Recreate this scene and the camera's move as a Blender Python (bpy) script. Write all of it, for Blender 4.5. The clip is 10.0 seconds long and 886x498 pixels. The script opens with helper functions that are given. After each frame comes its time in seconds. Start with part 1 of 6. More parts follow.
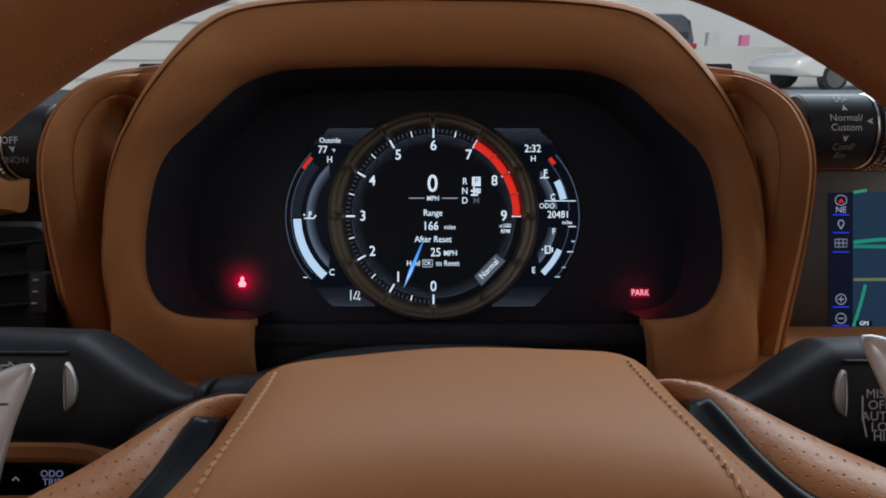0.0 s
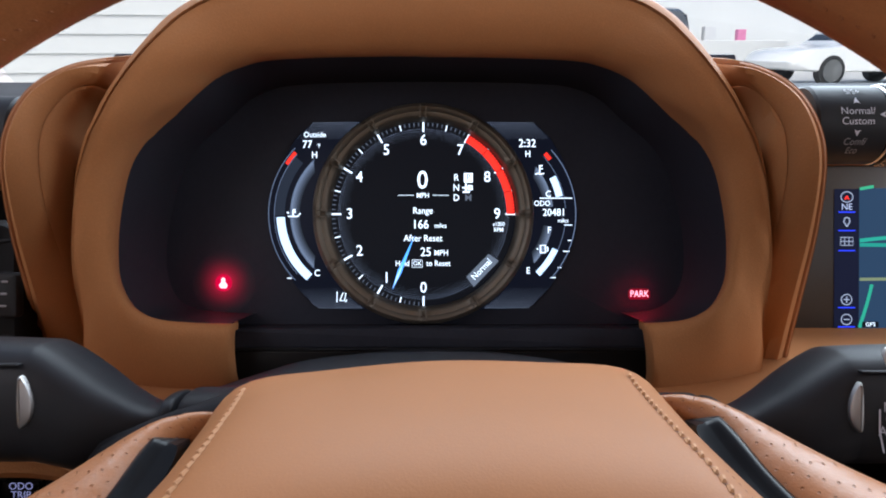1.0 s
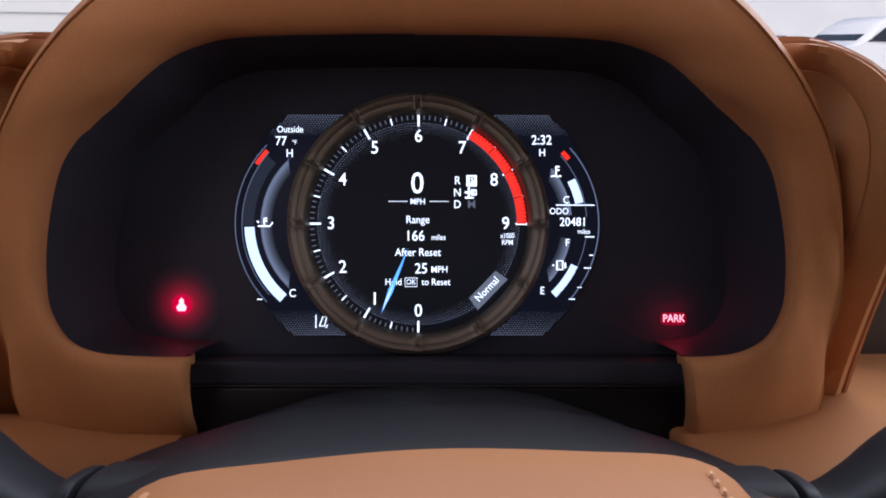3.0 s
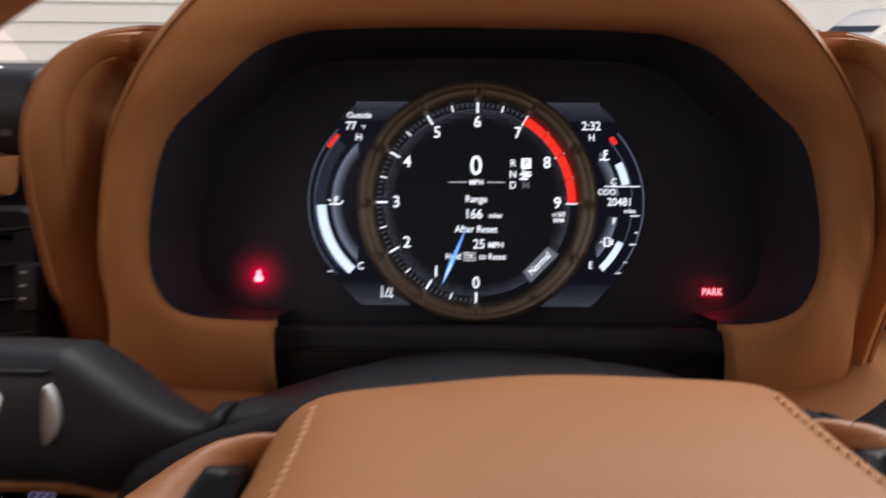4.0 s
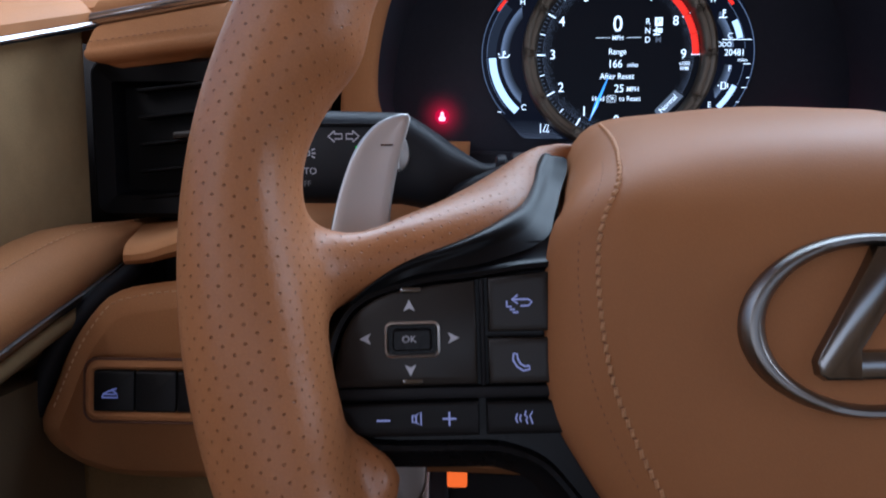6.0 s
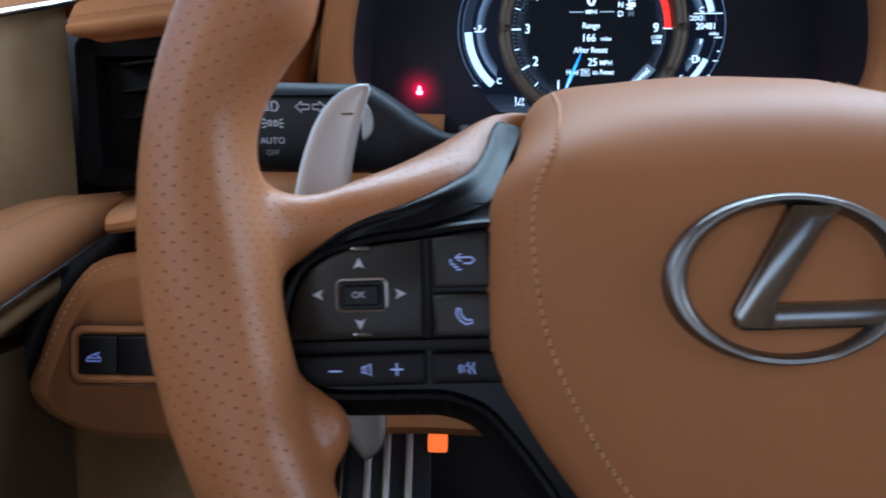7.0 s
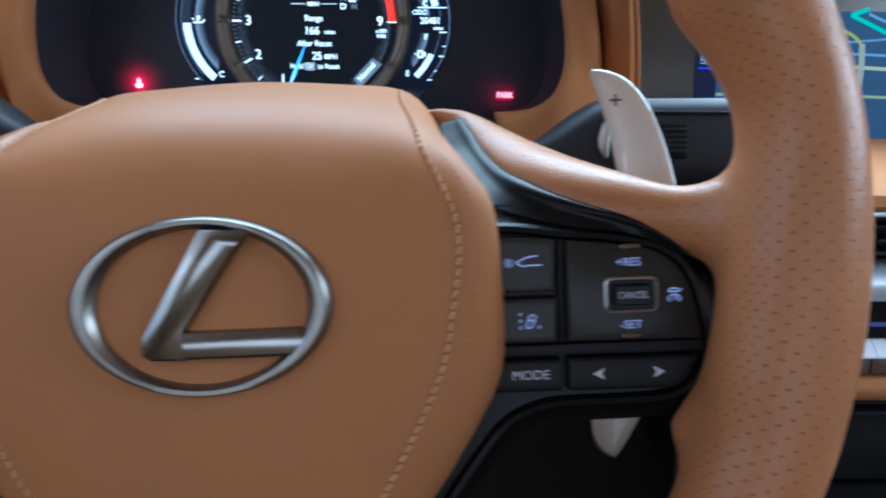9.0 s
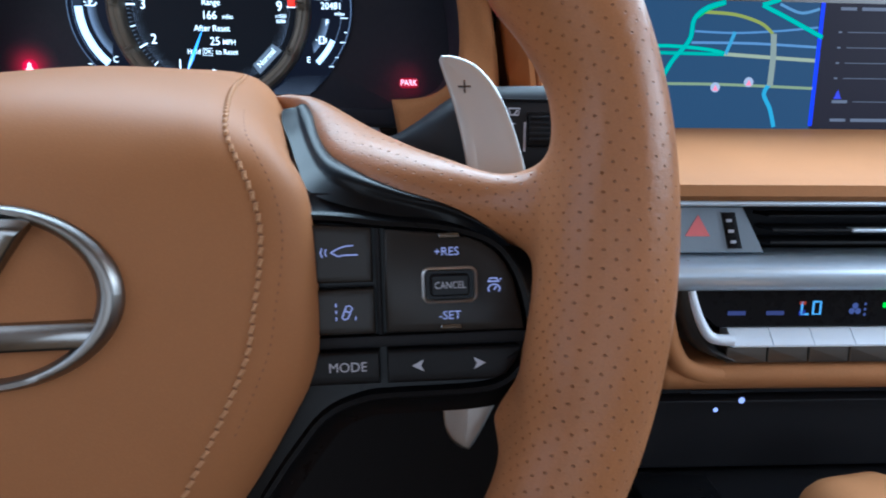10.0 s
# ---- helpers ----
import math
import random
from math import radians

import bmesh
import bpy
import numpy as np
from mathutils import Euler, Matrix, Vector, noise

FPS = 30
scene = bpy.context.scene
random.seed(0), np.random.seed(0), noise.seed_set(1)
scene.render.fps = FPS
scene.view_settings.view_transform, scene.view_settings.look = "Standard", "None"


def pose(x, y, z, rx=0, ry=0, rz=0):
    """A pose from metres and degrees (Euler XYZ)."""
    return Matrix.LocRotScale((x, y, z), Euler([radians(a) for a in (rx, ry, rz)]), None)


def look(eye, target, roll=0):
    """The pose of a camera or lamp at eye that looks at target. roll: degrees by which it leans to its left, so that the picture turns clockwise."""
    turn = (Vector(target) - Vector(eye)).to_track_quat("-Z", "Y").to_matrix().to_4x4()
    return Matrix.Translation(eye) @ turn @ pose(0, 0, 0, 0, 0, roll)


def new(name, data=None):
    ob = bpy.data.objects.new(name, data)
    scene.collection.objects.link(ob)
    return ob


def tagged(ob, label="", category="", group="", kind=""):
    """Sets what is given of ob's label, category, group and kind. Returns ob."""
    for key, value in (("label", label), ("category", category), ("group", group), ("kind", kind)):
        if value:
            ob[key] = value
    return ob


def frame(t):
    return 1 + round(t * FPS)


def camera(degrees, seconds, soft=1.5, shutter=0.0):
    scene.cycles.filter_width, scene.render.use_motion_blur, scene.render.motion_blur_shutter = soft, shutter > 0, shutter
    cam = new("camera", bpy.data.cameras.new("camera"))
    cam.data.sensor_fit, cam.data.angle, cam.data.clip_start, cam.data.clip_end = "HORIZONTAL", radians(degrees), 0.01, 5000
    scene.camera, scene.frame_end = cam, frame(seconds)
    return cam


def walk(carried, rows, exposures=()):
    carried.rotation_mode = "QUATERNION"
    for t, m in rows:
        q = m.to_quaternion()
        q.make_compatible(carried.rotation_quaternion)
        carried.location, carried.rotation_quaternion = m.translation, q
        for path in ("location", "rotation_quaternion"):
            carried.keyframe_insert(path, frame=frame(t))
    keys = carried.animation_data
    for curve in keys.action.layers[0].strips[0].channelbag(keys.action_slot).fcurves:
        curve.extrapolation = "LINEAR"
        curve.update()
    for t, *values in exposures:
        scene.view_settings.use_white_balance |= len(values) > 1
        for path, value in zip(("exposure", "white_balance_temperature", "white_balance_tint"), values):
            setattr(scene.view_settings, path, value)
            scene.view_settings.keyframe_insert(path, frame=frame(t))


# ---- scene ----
cam = camera(63.3, 10.0, soft=1.9, shutter=0.5)
METRES, EYE, TILT, LEAN, TURN = 0.48, 0.92, -15.6, 0.0, 0.0
ROWS = [
    (0.0, 0.0, 0.0, 0.0, 0.0, 0.0, -0.0),
    (0.5, 0.0025, 0.006, 0.0023, -0.21, -0.14, -0.05),
    (1.0, 0.0068, 0.038, 0.0056, -0.29, -0.43, 0.03),
    (1.5, 0.011, 0.0784, 0.0144, -0.24, -0.71, 0.13),
    (2.0, 0.0174, 0.1213, 0.0215, 0.07, -1.04, 0.14),
    (3.3, 0.0043, 0.1684, 0.0194, -0.355, -0.261, -0.155),
    (3.5, -0.0005, 0.1646, 0.0192, -0.39, -0.23, -0.19),
    (4.0, -0.0396, 0.1057, 0.0056, 0.54, -1.14, -0.47),
    (4.2, -0.0692, 0.072, -0.0043, 1.048, -1.707, -0.592),
    (4.5, -0.1053, 0.0313, -0.0138, 1.5, -2.65, -0.64),
    (5.0, -0.1693, -0.0281, -0.0536, 2.19, -3.98, -0.45),
    (5.5, -0.1909, -0.068, -0.0812, 2.61, -5.34, -0.09),
    (5.7, -0.1957, -0.0888, -0.0947, 2.595, -5.78, -0.064),
    (6.8, -0.1826, -0.1257, -0.1233, 2.829, -7.62, 0.023),
    (7.0, -0.1604, -0.1332, -0.1182, 2.81, -7.96, 0.04),
    (7.5, -0.1022, -0.1284, -0.1139, 2.13, -8.36, -0.02),
    (8.0, -0.0337, -0.1214, -0.1113, 1.24, -8.75, -0.05),
    (8.5, 0.0436, -0.1132, -0.1038, 0.17, -9.15, -0.09),
    (9.0, 0.1337, -0.105, -0.0958, -1.29, -9.55, -0.28),
    (9.5, 0.1959, -0.1015, -0.0958, -2.33, -10.01, -0.46),
    (10.0, 0.2273, -0.0982, -0.0973, -3.27, -10.33, -0.53),
]
# the dashboard's own axes: x to the passenger's side, y ahead, z up from the instrument's face
DASH = pose(0, 0, EYE, TILT, LEAN, TURN)
walk(cam, [(t, DASH @ pose(METRES * x, METRES * y, METRES * z, 90 + pitch, roll, yaw)) for t, x, y, z, yaw, pitch, roll in ROWS],
     exposures=[(0.0, -0.90, 6350, 10), (0.1, -0.70, 6400, 12), (0.2, -0.40, 6500, 12), (0.3, -0.10, 6500, 12), (0.4, 0.16, 6200, 12), (2.0, 0.13, 6100, 15), (3.5, -0.20, 6550, 24), (4.0, -0.26, 7250, 20), (4.5, -0.38, 6950, 20), (5.0, -0.50, 6750, 19), (5.5, -0.34, 6000, 16), (7.0, 0.24, 5100, 4), (8.0, 0.42, 5120, 1), (9.0, 0.50, 5020, -1), (10.0, 0.45, 5180, 2)])

# ---- light ----
world = bpy.data.worlds.new("world")
scene.world = world
world.use_nodes = True
wn = world.node_tree.nodes
sky = wn.new("ShaderNodeTexSky")
sky.sky_type = "NISHITA"
sky.sun_disc = False
sky.sun_elevation = radians(48)
sky.sun_rotation = radians(200)
sky.dust_density = 4.0
sky.air_density = 1.0
wn["Background"].inputs["Strength"].default_value = 0.17
world.node_tree.links.new(sky.outputs["Color"], wn["Background"].inputs["Color"])


def lamp(name, kind, m, energy, colour, size=(1, 1), angle=0.0):
    data = bpy.data.lights.new(name, kind)
    data.energy, data.color = energy, colour
    if kind == "AREA":
        data.shape, data.size, data.size_y = "RECTANGLE", size[0], size[1]
    if kind == "SUN":
        data.angle = angle
    ob = new(name, data)
    ob.matrix_world = m
    return ob


lamp("sun", "SUN", look((0, 0, 6), (1.5, 3.0, 0)), 1.3, (1.0, 0.96, 0.9), angle=radians(12))
# daylight that comes in at the windows
lamp("windscreen_light", "AREA", DASH @ look((0.3, 0.66, 0.50), (0.25, 0.16, -0.15)), 23.0, (0.86, 0.93, 1.0), (1.35, 0.55))
lamp("driver_window_light", "AREA", DASH @ look((-0.40, -0.15, 0.25), (0.1, 0.0, -0.1)), 0.55, (0.97, 0.98, 1.0), (0.75, 0.3))
lamp("passenger_window_light", "AREA", DASH @ look((1.02, -0.02, 0.22), (0.1, 0.05, -0.1)), 4.4, (0.97, 0.98, 1.0), (0.75, 0.3))
lamp("rear_window_light", "AREA", DASH @ look((0.3, -1.05, -0.06), (0.25, 0.0, -0.05)), 0.3, (1.0, 0.95, 0.90), (1.0, 0.35))
from mathutils.bvhtree import BVHTree

# ---- small tools ----
ORIGIN = {}


def mm(points):
    return [tuple(c * 0.001 for c in p) for p in points]


def thing(name, origin, label, category, group="", kind="", m=None):
    """A top-level thing whose parts are given in the dashboard's axes, or in the axes of m."""
    ob = new(name)
    ob.empty_display_size = 0.02
    if m is None:
        ob.matrix_world = DASH @ Matrix.Translation(origin)
        ORIGIN[ob] = Vector(origin)
    else:
        ob.matrix_world = m
        ORIGIN[ob] = Vector((0, 0, 0))
    return tagged(ob, label, category, group, kind)


def part(name, shape, material, parent, label="", smooth=True, kind=""):
    """One mesh under a thing or under a part."""
    origin = ORIGIN[parent]
    if isinstance(shape, bmesh.types.BMesh):
        bmesh.ops.recalc_face_normals(shape, faces=shape.faces)
        mesh = bpy.data.meshes.new(name)
        shape.to_mesh(mesh)
        shape.free()
    else:
        mesh = shape
        mesh.name = name
    mesh.transform(Matrix.Translation(-origin))
    for p in mesh.polygons:
        p.use_smooth = smooth
    if smooth:
        mesh.set_sharp_from_angle(angle=radians(42))
    mesh.materials.clear()
    mesh.materials.append(material)
    ob = new(name, mesh)
    ob.parent = parent
    ORIGIN[ob] = origin
    return tagged(ob, label=label, kind=kind)


def alone(name, shape, material, origin, label, category, group="", kind="", smooth=True):
    """A thing that is one mesh, in the dashboard's axes."""
    holder = new("holder")
    ORIGIN[holder] = Vector(origin)
    ob = part(name, shape, material, holder, label, smooth)
    ob.parent = None
    bpy.data.objects.remove(holder)
    ob.matrix_world = DASH @ Matrix.Translation(origin)
    return tagged(ob, label, category, group, kind)


def spline(points, count, closed=False):
    """Points on a smooth curve through the given ones, evenly spaced."""
    p = np.array(points, float)
    n = len(p)
    fine = []
    for i in range(n if closed else n - 1):
        if closed:
            a, b, c, d = p[i - 1], p[i], p[(i + 1) % n], p[(i + 2) % n]
        else:
            a, b, c, d = p[max(i - 1, 0)], p[i], p[i + 1], p[min(i + 2, n - 1)]
        for k in range(16):
            t = k / 16
            fine.append(0.5 * (2 * b + (c - a) * t + (2 * a - 5 * b + 4 * c - d) * t * t + (3 * b - a - 3 * c + d) * t ** 3))
    fine.append(fine[0] if closed else p[-1])
    fine = np.array(fine)
    run = np.r_[0, np.cumsum(np.linalg.norm(np.diff(fine, axis=0), axis=1))]
    at = np.linspace(0, run[-1], count + 1)[:-1] if closed else np.linspace(0, run[-1], count)
    return np.stack([np.interp(at, run, fine[:, k]) for k in range(p.shape[1])], 1)


def mirrored(half, x0=0.0):
    """A closed outline from its half at x >= 0, given from top to bottom."""
    right = [(x0 + x, *r) for x, *r in half]
    left = [(x0 - x, *r) for x, *r in reversed(half) if abs(x) > 1e-9]
    return right + left


def inset(loop, d):
    """A closed flat outline moved inwards by d."""
    p = np.array(loop, float)
    area = 0.5 * np.sum(p[:, 0] * np.roll(p[:, 1], -1) - np.roll(p[:, 0], -1) * p[:, 1])
    t = np.roll(p, -1, 0) - np.roll(p, 1, 0)
    t /= np.linalg.norm(t, axis=1)[:, None] + 1e-12
    n = np.stack([-t[:, 1], t[:, 0]], 1) * (1 if area > 0 else -1)
    return p + n * d


def loft(loops, closed=True, caps=(True, True), bm=None):
    """A skin over loops of equally many points."""
    bm = bm or bmesh.new()
    rows = [[bm.verts.new(tuple(map(float, q))) for q in loop] for loop in loops]
    n = len(rows[0])
    for a, b in zip(rows, rows[1:]):
        for i in range(n if closed else n - 1):
            j = (i + 1) % n
            bm.faces.new((a[i], a[j], b[j], b[i]))
    if closed and caps[0]:
        bm.faces.new(rows[0])
    if closed and caps[1]:
        bm.faces.new(rows[-1])
    return bm


def flat3(loop, h, axes):
    """A flat outline at the height h; axes says where its two numbers and h go."""
    out = []
    for a, b in loop:
        q = [0, 0, 0]
        q[axes[0]], q[axes[1]], q[axes[2]] = a, b, h
        out.append(q)
    return out


def plate(outline, profile, axes=(0, 1, 2), bm=None, caps=(True, True)):
    """A solid from a closed outline; profile: pairs of (inset, height)."""
    return loft([flat3(inset(outline, d), h, axes) for d, h in profile], caps=caps, bm=bm)


def rounded(w, h, r, seg=5, c=(0, 0)):
    out = []
    for sx, sy, a0 in ((1, 1, 0), (-1, 1, 90), (-1, -1, 180), (1, -1, 270)):
        for k in range(seg + 1):
            a = radians(a0 + 90 * k / seg)
            out.append((c[0] + sx * (w / 2 - r) + r * math.cos(a), c[1] + sy * (h / 2 - r) + r * math.sin(a)))
    return out


def block(c, size, bevel=0.001, bm=None):
    """A box with rounded edges: c its middle."""
    r = min(bevel, min(size) * 0.45)
    o = rounded(size[0], size[2], r, 4, (c[0], c[2]))
    y0, y1 = c[1] - size[1] / 2, c[1] + size[1] / 2
    return plate(o, [(r, y0), (r * 0.3, y0 + r * 0.3), (0, y0 + r), (0, y1 - r), (r * 0.3, y1 - r * 0.3), (r, y1)], (0, 2, 1), bm)


def tube(path, radius, seg=10, bm=None, caps=(True, True), flat=1.0):
    """A round bar along a path."""
    p = [Vector(q) for q in path]
    loops = []
    up = Vector((0, 0, 1))
    for i, q in enumerate(p):
        d = (p[min(i + 1, len(p) - 1)] - p[max(i - 1, 0)]).normalized()
        s = d.cross(up)
        if s.length < 1e-4:
            s = Vector((1, 0, 0))
        s.normalize()
        w = s.cross(d)
        r = radius[i] if hasattr(radius, "__len__") else radius
        loops.append([q + (s * math.cos(a) + w * math.sin(a) * flat) * r for a in [2 * math.pi * k / seg for k in range(seg)]])
    return loft(loops, caps=caps, bm=bm)


def profile_bar(section, x0, x1, axes=(1, 2, 0), bm=None):
    """A closed cross-section drawn out along an axis."""
    return loft([flat3(section, x0, axes), flat3(section, x1, axes)], bm=bm)


def letters(text, size, spacing=1.0, align="CENTER", bold=0.0):
    """A flat mesh of a text in its own xy plane, size high in capitals."""
    curve = bpy.data.curves.new("letters", "FONT")
    curve.body, curve.size, curve.align_x, curve.align_y = text, size / 0.69, align, "CENTER"
    curve.space_character, curve.resolution_u, curve.offset = spacing, 3, bold * size
    ob = bpy.data.objects.new("letters", curve)
    scene.collection.objects.link(ob)
    mesh = bpy.data.meshes.new_from_object(ob.evaluated_get(bpy.context.evaluated_depsgraph_get()))
    bpy.data.objects.remove(ob)
    bpy.data.curves.remove(curve)
    return mesh


FACING = Matrix(((1, 0, 0, 0), (0, 0, -1, 0), (0, 1, 0, 0), (0, 0, 0, 1)))  # xy plane to the xz plane, facing the driver


def write(name, text, size, place, material, parent, turn=0.0, m=FACING, spacing=1.0, squeeze=1.0, bold=0.0):
    mesh = letters(text, size, spacing, bold=bold)
    mesh.transform(Matrix.Translation(place) @ m @ pose(0, 0, 0, 0, 0, turn) @ Matrix.Diagonal((squeeze, 1, 1, 1)))
    return part(name, mesh, material, parent, smooth=False)


def sheet(points, place, m=FACING, bm=None):
    """A flat polygon in the plane of m, at place."""
    bm = bm or bmesh.new()
    t = Matrix.Translation(place) @ m
    bm.faces.new([bm.verts.new(t @ Vector((a, b, 0))) for a, b in points])
    return bm


def arc_band(r0, r1, a0, a1, place, m=FACING, steps=24, bm=None):
    bm = bm or bmesh.new()
    t = Matrix.Translation(place) @ m
    rows = []
    for k in range(steps + 1):
        a = radians(a0 + (a1 - a0) * k / steps)
        rows.append([bm.verts.new(t @ Vector((r * math.cos(a), r * math.sin(a), 0))) for r in (r0, r1)])
    for p, q in zip(rows, rows[1:]):
        bm.faces.new((p[0], p[1], q[1], q[0]))
    return bm


def strip(path, width, place, m=FACING, bm=None):
    """A flat line of a width along a path in the plane of m."""
    bm = bm or bmesh.new()
    t = Matrix.Translation(place) @ m
    p = np.array(path, float)
    rows = []
    for i in range(len(p)):
        d = p[min(i + 1, len(p) - 1)] - p[max(i - 1, 0)]
        d /= np.linalg.norm(d) + 1e-12
        n = np.array([-d[1], d[0]]) * width / 2
        rows.append([bm.verts.new(t @ Vector((*(p[i] + s * n), 0))) for s in (-1, 1)])
    for a, b in zip(rows, rows[1:]):
        bm.faces.new((a[0], a[1], b[1], b[0]))
    return bm


# ---- materials ----
def material(name, colour, rough=0.5, metal=0.0, spec=0.5, coat=0.0):
    mat = bpy.data.materials.new(name)
    mat.use_nodes = True
    b = mat.node_tree.nodes["Principled BSDF"]
    b.inputs["Base Color"].default_value = (*colour, 1)
    b.inputs["Roughness"].default_value = rough
    b.inputs["Metallic"].default_value = metal
    b.inputs["Specular IOR Level"].default_value = spec
    b.inputs["Coat Weight"].default_value = coat
    return mat


def node(mat, kind, **values):
    n = mat.node_tree.nodes.new(kind)
    for key, value in values.items():
        n.inputs[key].default_value = value
    return n


def link(mat, a, b):
    mat.node_tree.links.new(a, b)


def math_node(mat, op, a, b=None, clamp=False):
    n = mat.node_tree.nodes.new("ShaderNodeMath")
    n.operation, n.use_clamp = op, clamp
    for i, v in enumerate((a, b)):
        if v is None:
            continue
        if isinstance(v, (int, float)):
            n.inputs[i].default_value = v
        else:
            link(mat, v, n.inputs[i])
    return n.outputs[0]


def surface(name, colour, rough, metal=0.0, spec=0.5, grain=900.0, depth=0.0002, blotch=9.0, vary=0.12, rough_vary=0.12, coat=0.0, cells=False):
    """A material with fine relief, and colour and gloss that vary at two scales."""
    mat = material(name, colour, rough, metal, spec, coat)
    b = mat.node_tree.nodes["Principled BSDF"]
    co = mat.node_tree.nodes.new("ShaderNodeTexCoord").outputs["Object"]
    big = node(mat, "ShaderNodeTexNoise", Scale=blotch, Detail=4.0, Roughness=0.6)
    fine = node(mat, "ShaderNodeTexVoronoi" if cells else "ShaderNodeTexNoise", Scale=grain)
    link(mat, co, big.inputs["Vector"])
    link(mat, co, fine.inputs["Vector"])
    fine_out = fine.outputs["Distance"] if cells else fine.outputs[0]
    both = math_node(mat, "ADD", math_node(mat, "MULTIPLY", big.outputs[0], 0.75), math_node(mat, "MULTIPLY", fine_out, 0.25))
    ramp = mat.node_tree.nodes.new("ShaderNodeMapRange")
    ramp.inputs["From Min"].default_value, ramp.inputs["From Max"].default_value = 0.3, 0.7
    ramp.inputs["To Min"].default_value, ramp.inputs["To Max"].default_value = 1 - vary, 1 + vary
    link(mat, both, ramp.inputs["Value"])
    mix = mat.node_tree.nodes.new("ShaderNodeVectorMath")
    mix.operation = "SCALE"
    mix.inputs[0].default_value = colour
    link(mat, ramp.outputs[0], mix.inputs["Scale"])
    link(mat, mix.outputs[0], b.inputs["Base Color"])
    gloss = math_node(mat, "ADD", math_node(mat, "MULTIPLY", both, rough_vary * 2), rough - rough_vary, True)
    link(mat, gloss, b.inputs["Roughness"])
    bump = node(mat, "ShaderNodeBump", Strength=0.6, Distance=depth)
    link(mat, fine_out, bump.inputs["Height"])
    link(mat, bump.outputs[0], b.inputs["Normal"])
    return mat


def glow(name, colour, strength):
    mat = material(name, (0.006, 0.006, 0.006), 0.35, 0.0, 0.06)
    b = mat.node_tree.nodes["Principled BSDF"]
    b.inputs["Emission Color"].default_value = (*colour, 1)
    b.inputs["Emission Strength"].default_value = strength
    return mat


TAN = (0.37, 0.165, 0.075)
leather = surface("tan_leather", TAN, 0.55, spec=0.18, grain=1500, depth=0.00006, blotch=14, vary=0.10, cells=True)
dash_leather = surface("dash_leather", (0.395, 0.177, 0.071), 0.6, spec=0.10, grain=1300, depth=0.00014, blotch=10, vary=0.11, cells=True)
pad_leather = surface("pad_leather", (0.354, 0.1525, 0.060), 0.52, spec=0.13, grain=1700, depth=0.00003, blotch=18, vary=0.06, cells=True)
thread = surface("thread", (0.51, 0.265, 0.12), 0.7, grain=3000, depth=0.0001)
suede = surface("suede", (0.21, 0.14, 0.068), 0.95, spec=0.1, grain=1200, depth=0.0003, blotch=16, vary=0.22)
black_plastic = surface("black_plastic", (0.016, 0.017, 0.020), 0.48, spec=0.22, grain=2600, depth=0.00004, vary=0.15)
blade_black = surface("satin_black", (0.006, 0.0065, 0.0075), 0.30, spec=0.14, grain=2600, depth=0.00003, vary=0.15)
badge_metal = surface("gunmetal", (0.255, 0.245, 0.232), 0.34, 1.0, grain=400, depth=0.0, vary=0.08, rough_vary=0.05)
vent_black = surface("vent_black", (0.005, 0.005, 0.006), 0.5, spec=0.12, grain=2000, depth=0.00005, vary=0.2)
soft_black = surface("soft_black", (0.010, 0.010, 0.012), 0.6, spec=0.25, grain=2000, depth=0.00008, vary=0.2)
gloss_black = surface("gloss_black", (0.007, 0.007, 0.008), 0.28, spec=0.14, grain=300, depth=0.0, vary=0.1, rough_vary=0.05)
cluster_black = surface("cluster_black", (0.030, 0.032, 0.042), 0.6, spec=0.06, grain=400, depth=0.0, vary=0.2, rough_vary=0.08)
panel_black = surface("panel_black", (0.030, 0.033, 0.046), 0.5, spec=0.12, grain=400, depth=0.0, vary=0.15, rough_vary=0.06)
button_grey = surface("button_grey", (0.021, 0.018, 0.016), 0.36, spec=0.28, grain=3000, depth=0.00003, vary=0.08)
button_dark = surface("button_dark", (0.008, 0.008, 0.009), 0.45, spec=0.2, grain=3000, depth=0.00003, vary=0.1)
chrome = surface("satin_chrome", (0.62, 0.62, 0.64), 0.22, 1.0, grain=400, depth=0.0, vary=0.06, rough_vary=0.05)
dark_chrome = surface("dark_chrome", (0.24, 0.24, 0.24), 0.2, 1.0, grain=400, depth=0.0, vary=0.08, rough_vary=0.06)
alloy = surface("brushed_alloy", (0.50, 0.49, 0.475), 0.46, 1.0, grain=1800, depth=0.00003, vary=0.06)
ring_metal = surface("ring_metal", (0.17, 0.148, 0.12), 0.55, 0.9, grain=900, depth=0.00003, vary=0.15)
bright_silver = surface("bright_silver", (0.84, 0.90, 0.98), 0.38, 0.1, grain=1200, depth=0.00003, vary=0.05)
cheek_metal = surface("bronze_grey_trim", (0.045, 0.042, 0.040), 0.32, 0.3, grain=1200, depth=0.00003, vary=0.12)
silver = surface("silver_trim", (0.60, 0.69, 0.78), 0.34, 0.5, grain=1200, depth=0.00003, vary=0.06)
carpet = surface("carpet", (0.05, 0.04, 0.03), 0.98, spec=0.1, grain=700, depth=0.001, vary=0.3)
lining = surface("lining", (0.34, 0.21, 0.12), 0.95, spec=0.1, grain=600, depth=0.0004, vary=0.08)
ink = surface("pale_ink", (0.52, 0.53, 0.60), 0.5, grain=2000, depth=0.0, vary=0.05)
dim_ink = surface("grey_ink", (0.22, 0.22, 0.24), 0.5, grain=2000, depth=0.0, vary=0.05)
